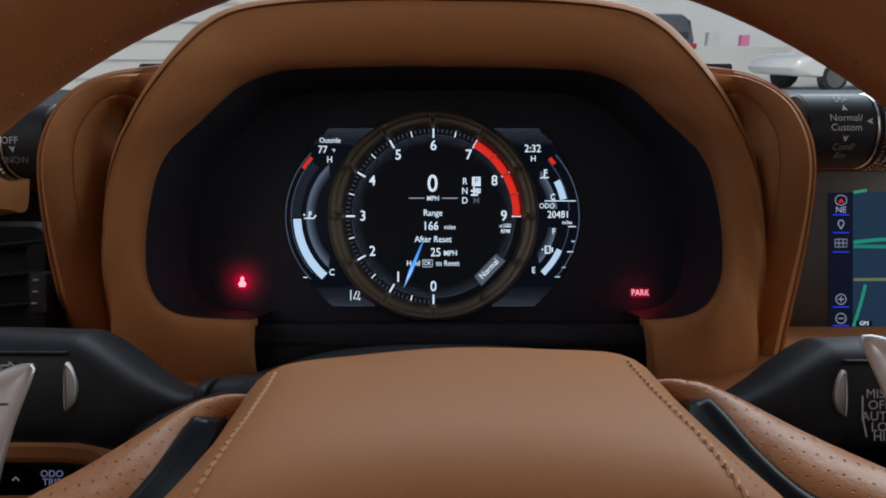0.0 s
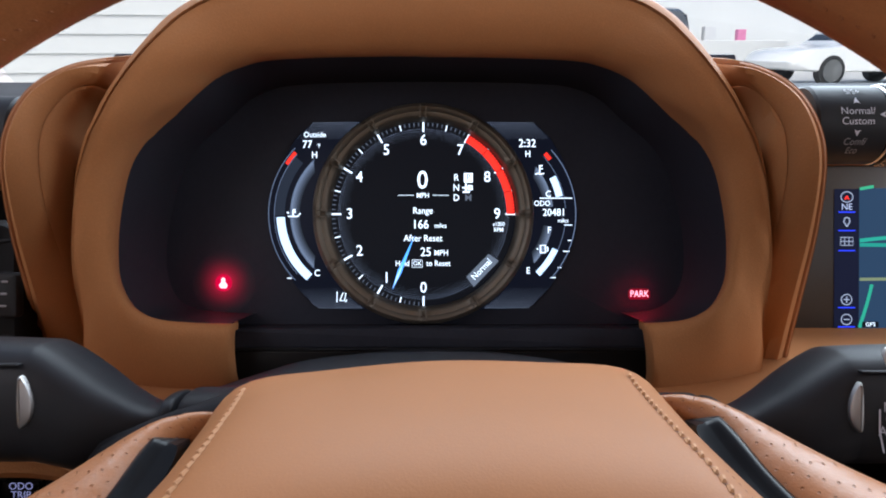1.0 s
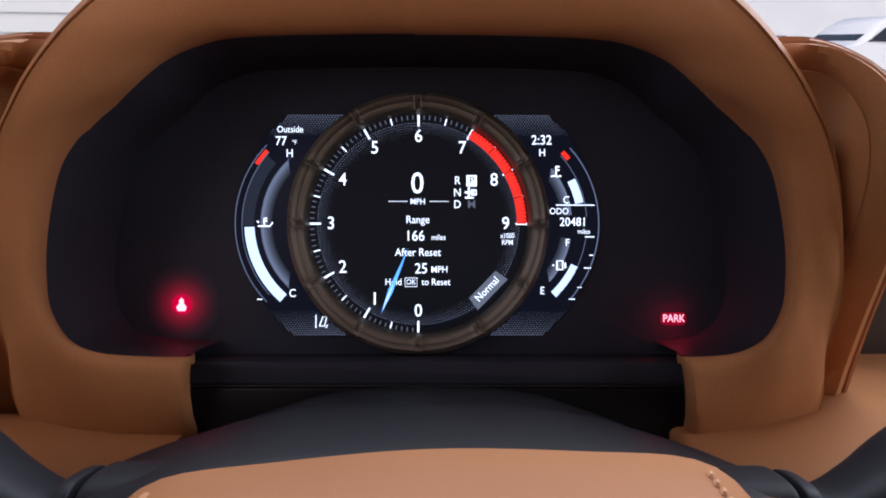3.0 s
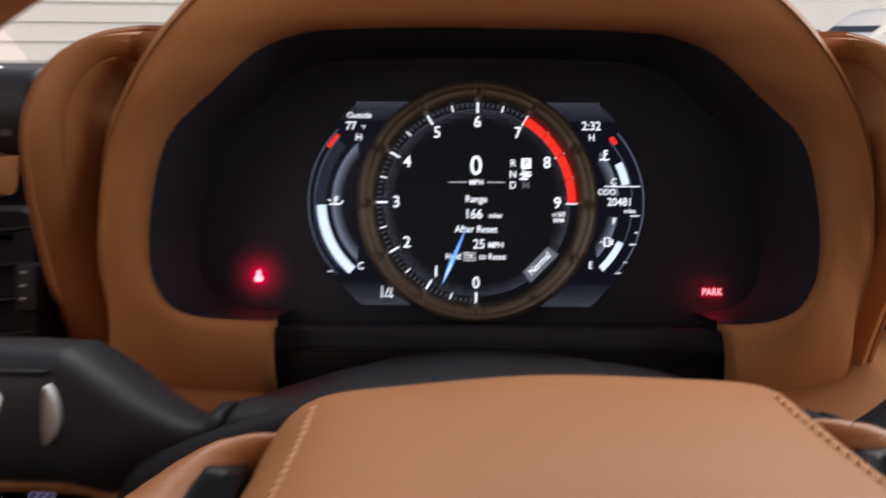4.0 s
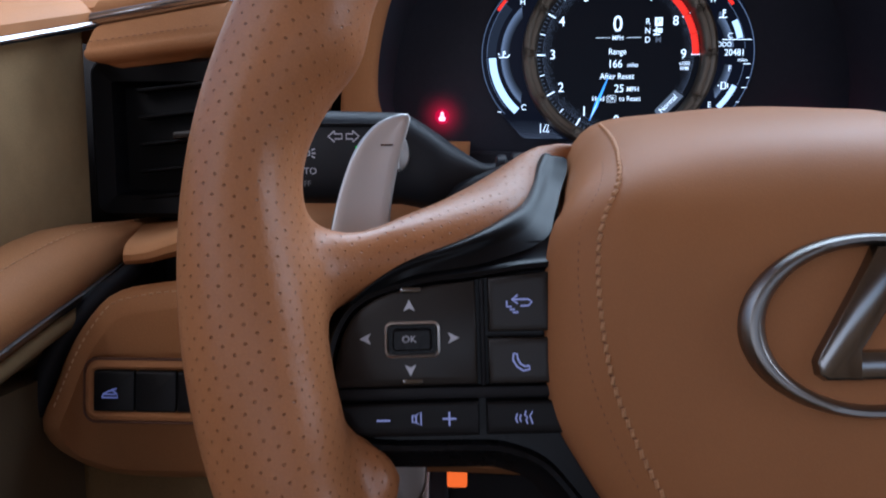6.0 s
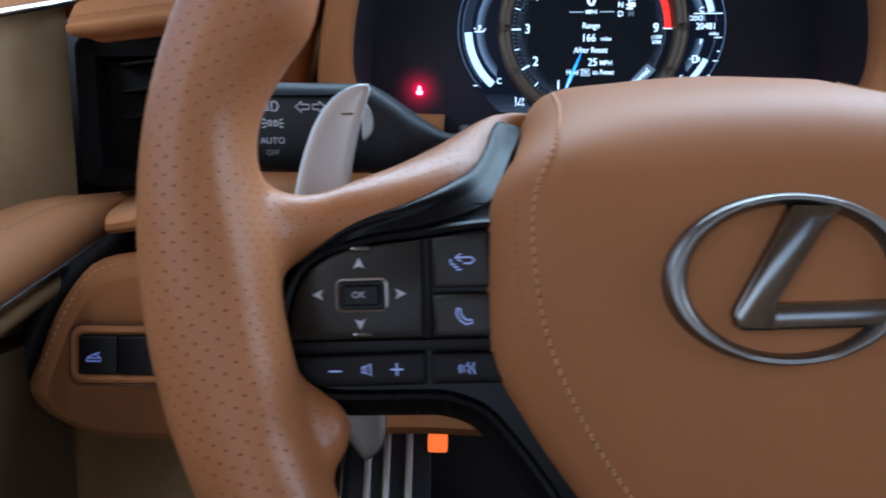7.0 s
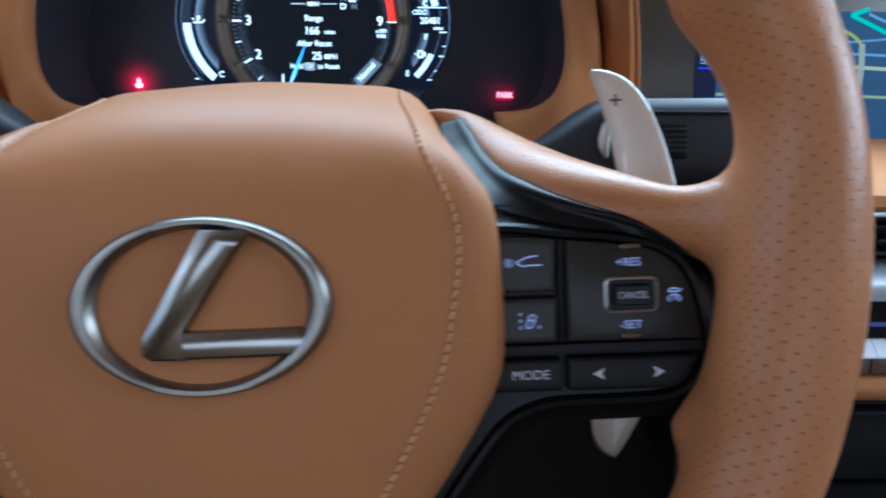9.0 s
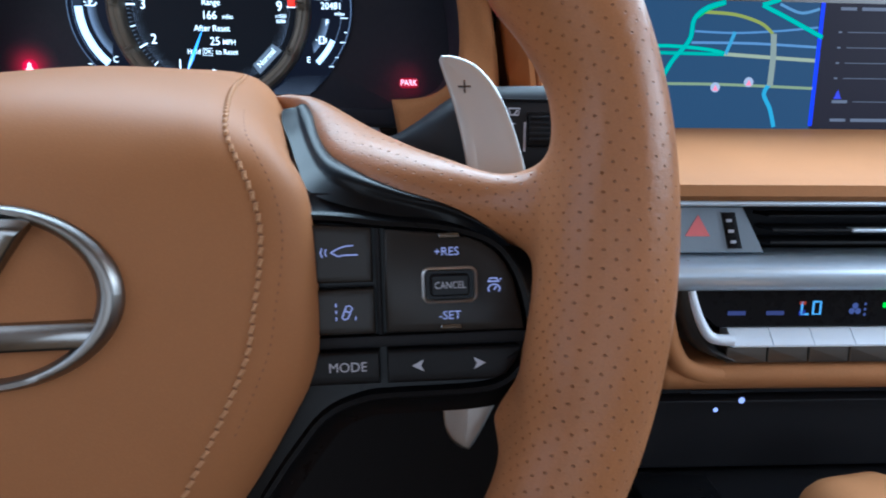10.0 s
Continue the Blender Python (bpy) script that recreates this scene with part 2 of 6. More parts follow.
lit_ink = glow("lit_key_ink", (0.50, 0.52, 0.95), 0.45)
white_light = glow("white_light", (0.74, 0.87, 1.0), 1.9)
bar_light = glow("bar_light", (0.55, 0.75, 1.0), 1.6)
dim_light = glow("dim_light", (0.35, 0.42, 0.55), 0.35)
line_light = glow("line_light", (0.35, 0.48, 0.75), 0.45)
red_light = glow("red_light", (1.0, 0.035, 0.02), 1.3)
tell_tale_core = glow("tell_tale_core", (1.0, 0.38, 0.46), 2.6)
blue_light = glow("blue_light", (0.09, 0.36, 1.0), 2.0)
amber_light = glow("amber_light", (1.0, 0.15, 0.02), 1.05)


def perforated(name, colour, ring, tube_r):
    """Rim leather: rows of punched holes round the rim's sides, laid out along and around its tube."""
    mat = surface(name, colour, 0.35, spec=0.36, grain=1700, depth=0.00005, blotch=22, vary=0.12, cells=True, rough_vary=0.1)
    b = mat.node_tree.nodes["Principled BSDF"]
    co = mat.node_tree.nodes.new("ShaderNodeTexCoord").outputs["Object"]
    sep = mat.node_tree.nodes.new("ShaderNodeSeparateXYZ")
    link(mat, co, sep.inputs[0])
    x, y = sep.outputs[0], sep.outputs[1]
    rho = math_node(mat, "SQRT", math_node(mat, "ADD", math_node(mat, "MULTIPLY", x, x), math_node(mat, "MULTIPLY", y, y)))
    across = math_node(mat, "DIVIDE", math_node(mat, "SUBTRACT", rho, ring), tube_r)
    held = math_node(mat, "MAXIMUM", math_node(mat, "MINIMUM", across, 1.0), -1.0)
    around = math_node(mat, "MULTIPLY", math_node(mat, "ARCTAN2", across, math_node(mat, "DIVIDE", sep.outputs[2], tube_r)), tube_r)
    past = math_node(mat, "MULTIPLY", math_node(mat, "SUBTRACT", across, held), tube_r)
    v = math_node(mat, "ADD", around, past)
    angle = math_node(mat, "ARCTAN2", y, math_node(mat, "ABSOLUTE", x))
    u = math_node(mat, "MULTIPLY", angle, ring)
    pitch = 0.0049
    gu, gv = math_node(mat, "DIVIDE", u, pitch), math_node(mat, "DIVIDE", v, pitch)

    def dots(shift):
        a = math_node(mat, "SUBTRACT", math_node(mat, "FRACT", math_node(mat, "ADD", gu, 50 + shift)), 0.5)
        c = math_node(mat, "SUBTRACT", math_node(mat, "FRACT", math_node(mat, "ADD", gv, 50 + shift)), 0.5)
        return math_node(mat, "SQRT", math_node(mat, "ADD", math_node(mat, "MULTIPLY", a, a), math_node(mat, "MULTIPLY", c, c)))

    near = math_node(mat, "MINIMUM", dots(0.0), dots(0.5))
    edge = mat.node_tree.nodes.new("ShaderNodeMapRange")
    edge.interpolation_type = "SMOOTHSTEP"
    edge.inputs["From Min"].default_value, edge.inputs["From Max"].default_value = 0.036, 0.078
    edge.inputs["To Min"].default_value, edge.inputs["To Max"].default_value = 1, 0
    link(mat, near, edge.inputs["Value"])
    # only the grips at the sides are punched
    side = mat.node_tree.nodes.new("ShaderNodeMapRange")
    side.inputs["From Min"].default_value, side.inputs["From Max"].default_value = 0.66, 0.70
    side.inputs["To Min"].default_value, side.inputs["To Max"].default_value = 1, 0
    link(mat, math_node(mat, "ABSOLUTE", angle), side.inputs["Value"])
    # the inner side of the upper grips is plain, worn leather
    outer = mat.node_tree.nodes.new("ShaderNodeMapRange")
    outer.inputs["From Min"].default_value, outer.inputs["From Max"].default_value = -0.004, 0.002
    outer.inputs["To Min"].default_value, outer.inputs["To Max"].default_value = 0.6, 1
    link(mat, v, outer.inputs["Value"])
    lower = mat.node_tree.nodes.new("ShaderNodeMapRange")
    lower.inputs["From Min"].default_value, lower.inputs["From Max"].default_value = 0.26, 0.44
    lower.inputs["To Min"].default_value, lower.inputs["To Max"].default_value = 1, 0
    link(mat, angle, lower.inputs["Value"])
    punched = math_node(mat, "MAXIMUM", outer.outputs[0], lower.outputs[0])
    hole = math_node(mat, "MULTIPLY", math_node(mat, "MULTIPLY", edge.outputs[0], side.outputs[0]), punched)
    old = b.inputs["Base Color"].links[0].from_socket
    mix = mat.node_tree.nodes.new("ShaderNodeMix")
    mix.data_type = "RGBA"
    mix.inputs["B"].default_value = (0.10, 0.035, 0.014, 1)
    link(mat, math_node(mat, "MULTIPLY", hole, 0.22), mix.inputs["Factor"])
    link(mat, old, mix.inputs["A"])
    link(mat, mix.outputs["Result"], b.inputs["Base Color"])
    creases = node(mat, "ShaderNodeTexNoise", Scale=300.0, Detail=4.0, Roughness=0.65)
    link(mat, co, creases.inputs["Vector"])
    worn = node(mat, "ShaderNodeBump", Strength=0.6, Distance=0.00036)
    link(mat, creases.outputs[0], worn.inputs["Height"])
    link(mat, b.inputs["Normal"].links[0].from_socket, worn.inputs["Normal"])
    bump = node(mat, "ShaderNodeBump", Strength=1.0, Distance=0.0011)
    bump.invert = True
    link(mat, hole, bump.inputs["Height"])
    link(mat, worn.outputs[0], bump.inputs["Normal"])
    link(mat, bump.outputs[0], b.inputs["Normal"])
    return mat


# ---- steering wheel ----
# its axes: x to the right and y up in its plane, z towards the driver
RIM_R, RIM_W, RIM_D = 0.1608, 0.0157, 0.0175
WHEEL_TILT, WHEEL_TURN = 8.0, 2.0
WHEEL = DASH @ Matrix.Translation((0.0055, 0.134, -0.077)) @ pose(0, 0, 0, 90 - WHEEL_TILT, 0, 0) @ pose(0, 0, 0, 0, 0, WHEEL_TURN) @ pose(-0.0004, -0.0005, -0.0046, 0.4, 0.67, -0.07) @ Matrix.Scale(1.0065, 4)
rim_leather = perforated("perforated_leather", (0.368, 0.152, 0.059), RIM_R, RIM_W)
wheel = thing("steering_wheel", None, "tan leather steering wheel with perforated grips and black switch pods", "steering wheel", m=WHEEL)


def flip(points, s):
    """Points of the wheel's right half on the side s."""
    return [(s * x, *r) for x, *r in points]


def smooth_step(x, a, b):
    t = min(max((x - a) / (b - a), 0), 1)
    return t * t * (3 - 2 * t)


def rim_shape():
    bm = bmesh.new()
    loops = []
    for k in range(240):
        a = 2 * math.pi * k / 240
        side = math.degrees(math.atan2(math.sin(a), abs(math.cos(a))))
        # thumb rests swell the inner side above the spokes
        grow = 0.0048 * math.exp(-((side - 25) / 4.0) ** 2) - 0.0030 * math.exp(-((side - 12.5) / 4.5) ** 2)
        grow += 0.0058 * smooth_step(side, -22, -14) * (1 - smooth_step(side, -4, 9)) + 0.0022 * smooth_step(side, -34, -24) * (1 - smooth_step(side, -23, -13))
        w, c = RIM_W + grow / 2, RIM_R - grow / 2
        loops.append([((c + w * math.cos(b)) * math.cos(a), (c + w * math.cos(b)) * math.sin(a), RIM_D * math.sin(b)) for b in [2 * math.pi * j / 28 for j in range(28)]])
    loft(loops + [loops[0]], caps=(False, False), bm=bm)
    bmesh.ops.remove_doubles(bm, verts=bm.verts, dist=1e-6)
    # the leather of the upper spokes, which sweeps back from the grips to the hub
    top = mm([(160, 30, 2), (150, 23, 0), (141, 16.4, -7), (134, 14, -16), (127, 15.2, -25), (119, 18, -35), (111, 21.4, -43), (103, 26, -52), (96, 30, -59), (88, 34.8, -67), (80, 39.4, -71.5), (73, 42.6, -73.5), (57, 45, -76)])
    low = mm([(153, -30, -1), (145, -21, -4), (138.5, -10.5, -7), (130, -1.8, -10), (120, 3.2, -12), (112, 6.6, -13.5), (104, 9.4, -16), (96, 12.8, -19.5), (88, 17.4, -26), (82, 21.6, -33.5), (77.4, 29, -45), (74.4, 36, -57), (70, 41, -66), (57, 42, -74)])
    for s in (-1, 1):
        t, l = spline(flip(top, s), 40), spline(flip(low, s), 40)
        mids = (t + l) / 2
        loops = []
        for i in range(40):
            half = Vector((t[i] - l[i]) / 2)
            n = Vector(mids[min(i + 1, 39)] - mids[max(i - 1, 0)]).cross(half).normalized()
            n = -n if n.z < 0 else n
            thick = 0.0125 - 0.0035 * smooth_step(i, 4, 18)
            mid = Vector(mids[i]) - n * thick * (0.7 - 0.3 * smooth_step(i, 4, 18))
            loops.append([mid + half * math.copysign(abs(math.cos(b)) ** 0.75, math.cos(b)) + n * thick * math.copysign(abs(math.sin(b)) ** 0.8, math.sin(b)) for b in [2 * math.pi * j / 24 for j in range(24)]])
        loft(loops, bm=bm)
        # the leather that closes up to the switch pod's lower corner
        tip = 127 if s < 0 else 134
        path = spline(flip(mm([(150, -14, -8), (148, -30, -9), (143, -44, -11), (tip + 5, -52.5, -12), (tip, -56.5, -11.5), (tip + 4, -63.5, -10), (141, -75, -6.5), (147, -86, -4)]), s), 32)
        tube(path, [0.0042 + 0.0034 * math.sin(math.pi * k / 31) for k in range(32)], 14, bm=bm)
        # and the web behind its tip
        web = spline(flip(mm([(148, -44, -11), (142, -54, -12), (140, -62, -11), (146, -76, -6)]), s), 20)
        tube(web, [0.0062 + 0.0022 * math.sin(math.pi * k / 19) for k in range(20)], 14, bm=bm)
    return bm


rim = part("rim", rim_shape(), rim_leather, wheel, "tan leather rim, perforated at the sides and worn shiny")
mod = rim.modifiers.new("remesh", "REMESH")
mod.mode, mod.voxel_size, mod.use_smooth_shade = "VOXEL", 0.0014, True
mod = rim.modifiers.new("smooth", "SMOOTH")
mod.factor, mod.iterations = 0.5, 110
mod = rim.modifiers.new("swell", "DISPLACE")
mod.strength, mod.mid_level = 0.0010, 0.0


def stitches(path, normals, length, width, gap, height=0.0004, slant=0.0, start=0.0):
    """Short raised threads in a row along a path."""
    bm = bmesh.new()
    p = np.array(path)
    run = np.r_[0, np.cumsum(np.linalg.norm(np.diff(p, axis=0), axis=1))]
    for k in range(int(run[-1] / gap)):
        s0 = k * gap + start
        a = Vector([np.interp(s0, run, p[:, c]) for c in range(3)])
        b = Vector([np.interp(s0 + length, run, p[:, c]) for c in range(3)])
        n = Vector(normals[min(int(len(normals) * s0 / run[-1]), len(normals) - 1)]).normalized()
        d = (b - a).normalized()
        w = d.cross(n).normalized() * width / 2
        a, b = a - w * slant, b + w * slant
        lift = n * height
        low = [a - w, a + w, b + w, b - w]
        high = [a + d * length * 0.2 - w * 0.5 + lift, a + d * length * 0.2 + w * 0.5 + lift, b - d * length * 0.2 + w * 0.5 + lift, b - d * length * 0.2 - w * 0.5 + lift]
        loft([low, high], bm=bm, caps=(False, True))
    return bm


# stitched seam on the inner side of the rim's upper half
seam = []
for k in range(200):
    a = radians(22 + 136 * k / 199)
    r = RIM_R - RIM_W * 0.995
    seam.append((r * math.cos(a), r * math.sin(a), RIM_D * 0.06))
part("rim_stitching", stitches(seam, [(-q[0], -q[1], 0.06) for q in seam], 0.0020, 0.0009, 0.0034, 0.0005, 1.0), surface("brown_thread", (0.30, 0.12, 0.05), 0.7, grain=3000, depth=0.0001), wheel, "brown cross stitching along the inner rim", kind="stuff")

# horn pad
PAD = [
    (-78, [(0, 57), (30, 55.5), (50, 53.2), (59.3, 46.6), (63.8, 34), (65.4, 5), (66.8, -10), (66.8, -36), (59.8, -56), (48, -80), (30, -100), (0, -104)]),
    (-72, [(0, 58), (30, 56.5), (51, 54.2), (60.8, 46.8), (65.8, 34.2), (67.4, 6), (68.8, -10), (68.8, -36), (60.8, -56), (49, -80), (31, -100), (0, -105)]),
    (-45, [(0, 53.4), (29, 52.8), (50, 50.4), (59.4, 43), (66.6, 28.4), (71, 8), (72.8, -10), (71.8, -37), (64.8, -56), (53, -80), (33, -101), (0, -106)]),
    (-14, [(0, 49), (28, 48.6), (49, 44.8), (60, 36), (71.1, 21), (77.1, 10.5), (79.1, -9), (78.5, -36), (70.2, -54), (55.4, -77), (36, -101), (0, -107)]),
    (-9, [(0, 48), (28, 47.6), (48.6, 43.8), (59, 35.2), (69.5, 20.6), (75.7, 10), (77.7, -9.4), (77.3, -35.4), (68.8, -53.8), (53.8, -76.4), (34.8, -99.8), (0, -105.6)]),
    (-3, [(0, 46), (27.5, 45.6), (48, 42), (56.6, 34.4), (65.5, 20), (71.1, 8.4), (72.7, -10), (71.9, -32.6), (63.6, -51.6), (49, -73.6), (32, -95.8), (0, -101.8)]),
    (0.4, [(0, 44), (27, 43.8), (46.6, 40.6), (53.8, 33.6), (61, 19.7), (66, 6.4), (66.6, -10), (63.6, -28.6), (56.8, -47), (43.8, -68.8), (28.6, -90.8), (0, -97.8)]),
    (0.7, [(0, 43), (26.6, 42.8), (45.7, 39.5), (52.6, 32.6), (59.8, 19.3), (64.8, 6.0), (65.3, -10), (62.3, -28), (55.7, -46.3), (42.9, -67.9), (28, -90), (0, -97)]),
]


def pad_drop(y, z):
    """The pad's face leans back towards its top."""
    return -0.0165 * max(0.0, (y - 0.008) / 0.036) ** 2 * smooth_step(z, -0.045, -0.006)


def pad_shape():
    loops = []
    for z, half in PAD:
        o = spline(mirrored(mm(half), 0.0015 if z > -2 else 0.0), 120, closed=True)
        loops.append([(x, y, z * 0.001) for x, y in o])
    last = np.array([(x, y) for x, y, _ in loops[-1]])
    mid = np.array((0.0, -0.016))
    for f in (0.97, 0.94, 0.9, 0.85, 0.79, 0.73, 0.67, 0.6, 0.52, 0.44, 0.36, 0.28, 0.2, 0.1):
        z = np.interp(f, (0.1, 0.3, 0.5, 0.7, 0.85, 0.94, 1.0), (5.9, 5.7, 5.2, 4.3, 3.1, 1.9, 0.7))
        loops.append([(*(mid + (q - mid) * f), z * 0.001) for q in last])
    # the passenger's side of the pad is a little fuller
    bm = loft([[(x + (0.0006 + 0.0030 * smooth_step(z, -0.012, -0.005) * (1 - smooth_step(z, -0.001, 0.0015))) * smooth_step(x, 0.030, 0.062), y, z + pad_drop(y, z)) for x, y, z in loop] for loop in loops])
    # leather drawn smoothly over the top edge
    bm.verts.index_update()
    co = np.array([v.co for v in bm.verts])
    ends = np.array([[v.index for v in e.verts] for e in bm.edges])
    free = np.array([(0.06 * smooth_step(z, 0.0006, 0.003) + 0.94 * smooth_step(y, 0.0, 0.036) * (1 - 0.72 * smooth_step(abs(x), 0.042, 0.058) - 0.28 * smooth_step(abs(x), 0.060, 0.070))) * smooth_step(z, -0.072, -0.062) for x, y, z in co])[:, None]
    count = np.bincount(ends.ravel(), minlength=len(co))[:, None]
    for _ in range(90):
        total = np.zeros_like(co)
        np.add.at(total, ends[:, 0], co[ends[:, 1]])
        np.add.at(total, ends[:, 1], co[ends[:, 0]])
        co += 0.5 * free * (total / count - co)
    for v, q in zip(bm.verts, co):
        v.co = q
    return bm


pad_bm = pad_shape()
bmesh.ops.recalc_face_normals(pad_bm, faces=pad_bm.faces)
pad_tree = BVHTree.FromBMesh(pad_bm)
pad = part("horn_pad", pad_bm, pad_leather, wheel, "smooth tan leather horn pad")
PAD_SEAM = {
    -1: [(51.5, 51.5, -68), (52, 43, -46), (54.6, 35, -25), (58.6, 25.4, -7), (63.6, 16.8, -2), (65.9, 8.8, 0), (66.3, 0, 0), (65.8, -10, 0), (64.4, -22, 0), (62.8, -30, 0), (57.7, -44, 0), (51.3, -58, 0), (43.3, -71.3, 0), (28.6, -92, 0)],
    1: [(51.5, 51.5, -68), (51.9, 43.4, -46.5), (53.8, 35.6, -27), (57.2, 26.6, -8), (60.6, 20.8, -2), (64.4, 12.4, 0), (66.4, 5.6, 0), (67.2, -1, 0), (66.2, -10.6, 0), (64.2, -21, 0), (63.0, -30, 0), (59.8, -38, 0), (53.6, -51, 0), (46.4, -64.4, 0), (42.3, -72, 0), (31, -92, 0)],
}
fine_thread = surface("fine_thread", (0.21, 0.090, 0.040), 0.8, grain=3000, depth=0.0)
for s in (-1, 1):
    o = spline(flip(mm(PAD_SEAM[s]), s), 240)
    for _ in range(3):
        o = np.array([pad_tree.find_nearest(Vector(q))[0] for q in o])
        for _ in range(12):
            o[1:-1] = (o[:-2] + 2 * o[1:-1] + o[2:]) / 4
    on_pad = [pad_tree.find_nearest(Vector(q)) for q in o]
    part("stitching", stitches([q[0] + q[1] * 0.0001 for q in on_pad], [q[1] for q in on_pad], 0.0023, 0.0012, 0.0029, 0.0007, 0.5), thread, pad, "tan stitching", kind="stuff")
    part("needle_marking", stitches([q[0] + q[1] * 0.00005 for q in on_pad], [q[1] for q in on_pad], 0.0006, 0.0011, 0.0029, 0.00012, 0.0, 0.0023), fine_thread, pad, "dark needle holes", kind="stuff")
    side = [pad_tree.find_nearest(Vector(q) + Vector((s * 0.0046, 0, -0.003))) for q in o[60:190]]
    part("edge_seam", stitches([q[0] for q in side], [q[1] for q in side], 0.0009, 0.00035, 0.0023, 0.0001), fine_thread, pad, "fine seam beside the stitching", kind="stuff")

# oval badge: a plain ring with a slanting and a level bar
badge_mid = Vector((0.0008, -0.0143, 0.0052))


def badge_ring():
    loops = []
    for k in range(96):
        a = 2 * math.pi * k / 96
        ro, ri = Vector((0.0334 * math.cos(a), 0.0232 * math.sin(a), 0)), Vector((0.0268 * math.cos(a), 0.0199 * math.sin(a), 0))
        loop = []
        for f, z in ((0, -0.001), (0.0, 0.0010), (0.05, 0.0016), (0.24, 0.0034), (0.30, 0.0036), (0.62, 0.0036), (0.68, 0.0034), (0.95, 0.0012), (1, 0.0006), (1, -0.001)):
            loop.append(badge_mid + ro.lerp(ri, f) + Vector((0, 0, z)))
        loops.append(loop)
    return loft(loops + [loops[0]], closed=False)


def bar_shape(outline, mid, low, high):
    o = np.array(outline) + np.array(mid[:2])
    return plate(o, [(0, low), (0, high * 0.5), (0.0009, high), (0.0016, high * 1.05)])


badge = part("badge", badge_ring(), badge_metal, wheel, "oval satin chrome badge")
stroke = np.array([(0.0002, 0.0203), (0.0142, 0.0198), (0.0100, 0.0138), (-0.0034, -0.0062), (-0.0038, -0.0140), (-0.0128, -0.0140), (-0.0154, -0.0122), (-0.0160, -0.0086), (-0.0150, -0.0062)])
part("slanting_bar", bar_shape(stroke, badge_mid, 0.003, 0.0082), dark_chrome, badge)
level = [(-0.0050, -0.0056), (0.0272, -0.0056), (0.0290, -0.0064), (0.0276, -0.0126), (0.0258, -0.0139), (-0.0050, -0.0140)]
part("level_bar", bar_shape(level, badge_mid, 0.003, 0.0080), dark_chrome, badge)

# switch pods
POD = mm([(78, 5), (98, 2.8), (116, 0.8), (130, -4), (137.5, -14), (141, -30), (139, -40), (133, -46.5), (124, -49), (100, -49.4), (92, -50), (82, -54), (74, -63), (66, -74), (52, -95), (40, -97), (40, -60), (40, -20), (40, 5)])
ON = 0.001


def wider(o, s):
    """The driver's pod reaches a little further out."""
    return np.array([(x - 0.0020 * smooth_step(-x, 0.118, 0.138) if s < 0 else x, y) for x, y in o])


def pod_trim(s):
    o = wider(spline(POD, 140, closed=True) * np.array((s, 1)), s)
    return plate(o, [(-0.005, -0.034), (-0.005, -0.0180), (0, -0.0150), (0.0012, -0.0118), (0.0026, -0.0122), (0.0034, -0.0158), (0.006, -0.0160)])


def horn_trim(s):
    """The black blade that runs up from the pod to behind the pad."""
    a = spline(flip(mm([(73.4, 41.4, -61), (75.6, 37.4, -56), (78.4, 29.4, -45), (82.8, 22.2, -34), (88.6, 18, -26.8), (96, 13.6, -20.5), (104, 10.2, -17.2), (112, 7.4, -14.4), (120, 4, -12.6), (128, -1.4, -10.8), (134, -6.6, -10.8)]), s), 70)
    c = spline(flip(mm([(66.4, 40.0, -57), (65.8, 38.8, -55.5), (66.6, 34.5, -51), (69.6, 28, -43.5), (73.5, 19.4, -30), (79, 10.4, -17), (97, 4.2, -13), (118, 0.6, -12.2), (132, -6.6, -12.4)]), s), 70)
    loops = []
    for p, q in zip(a, c):
        p, q = Vector(p), Vector(q)
        n = Vector((s * 0.3, 0.35, 0.88)).normalized()
        back = Vector((0, 0, -0.012))
        width = min((p - q).length / 0.012, 1.0)
        loop = [p + back]
        for f in [k / 12 for k in range(13)]:
            loop.append(p.lerp(q, f) + n * width * (0.0017 * math.sin(math.pi * min(f / 0.5, 1.0)) - 0.0014 * math.sin(math.pi * max(f - 0.35, 0) / 1.3)))
        loops.append(loop + [q + back])
    return loft(loops)


def key(outline, top=-0.0112, base=-0.0165, crown=0.0):
    return plate(np.array(outline), [(0, base), (0, top - 0.0008), (0.00035, top - 0.0002), (0.0009, top), (0.003, top + crown)])


def wheel_text(name, text, size, x, y, z, mat, parent, turn=0.0, squeeze=1.0):
    return write(name, text, size, (x, y, z), mat, parent, turn, Matrix.Identity(4), squeeze=squeeze)


def wheel_strip(name, paths, width, x, y, z, mat, parent):
    bm = bmesh.new()
    for path in paths:
        strip([(a * ON, b * ON) for a, b in path], width, (x, y, z), Matrix.Identity(4), bm)
    return part(name, bm, mat, parent, smooth=False)


def arrow(turn, size):
    pts = [(1, 0), (-0.8, 0.9), (-0.35, 0), (-0.8, -0.9)]
    c, s = math.cos(radians(turn)), math.sin(radians(turn))
    return [((a * c - b * s) * size, (a * s + b * c) * size) for a, b in pts]


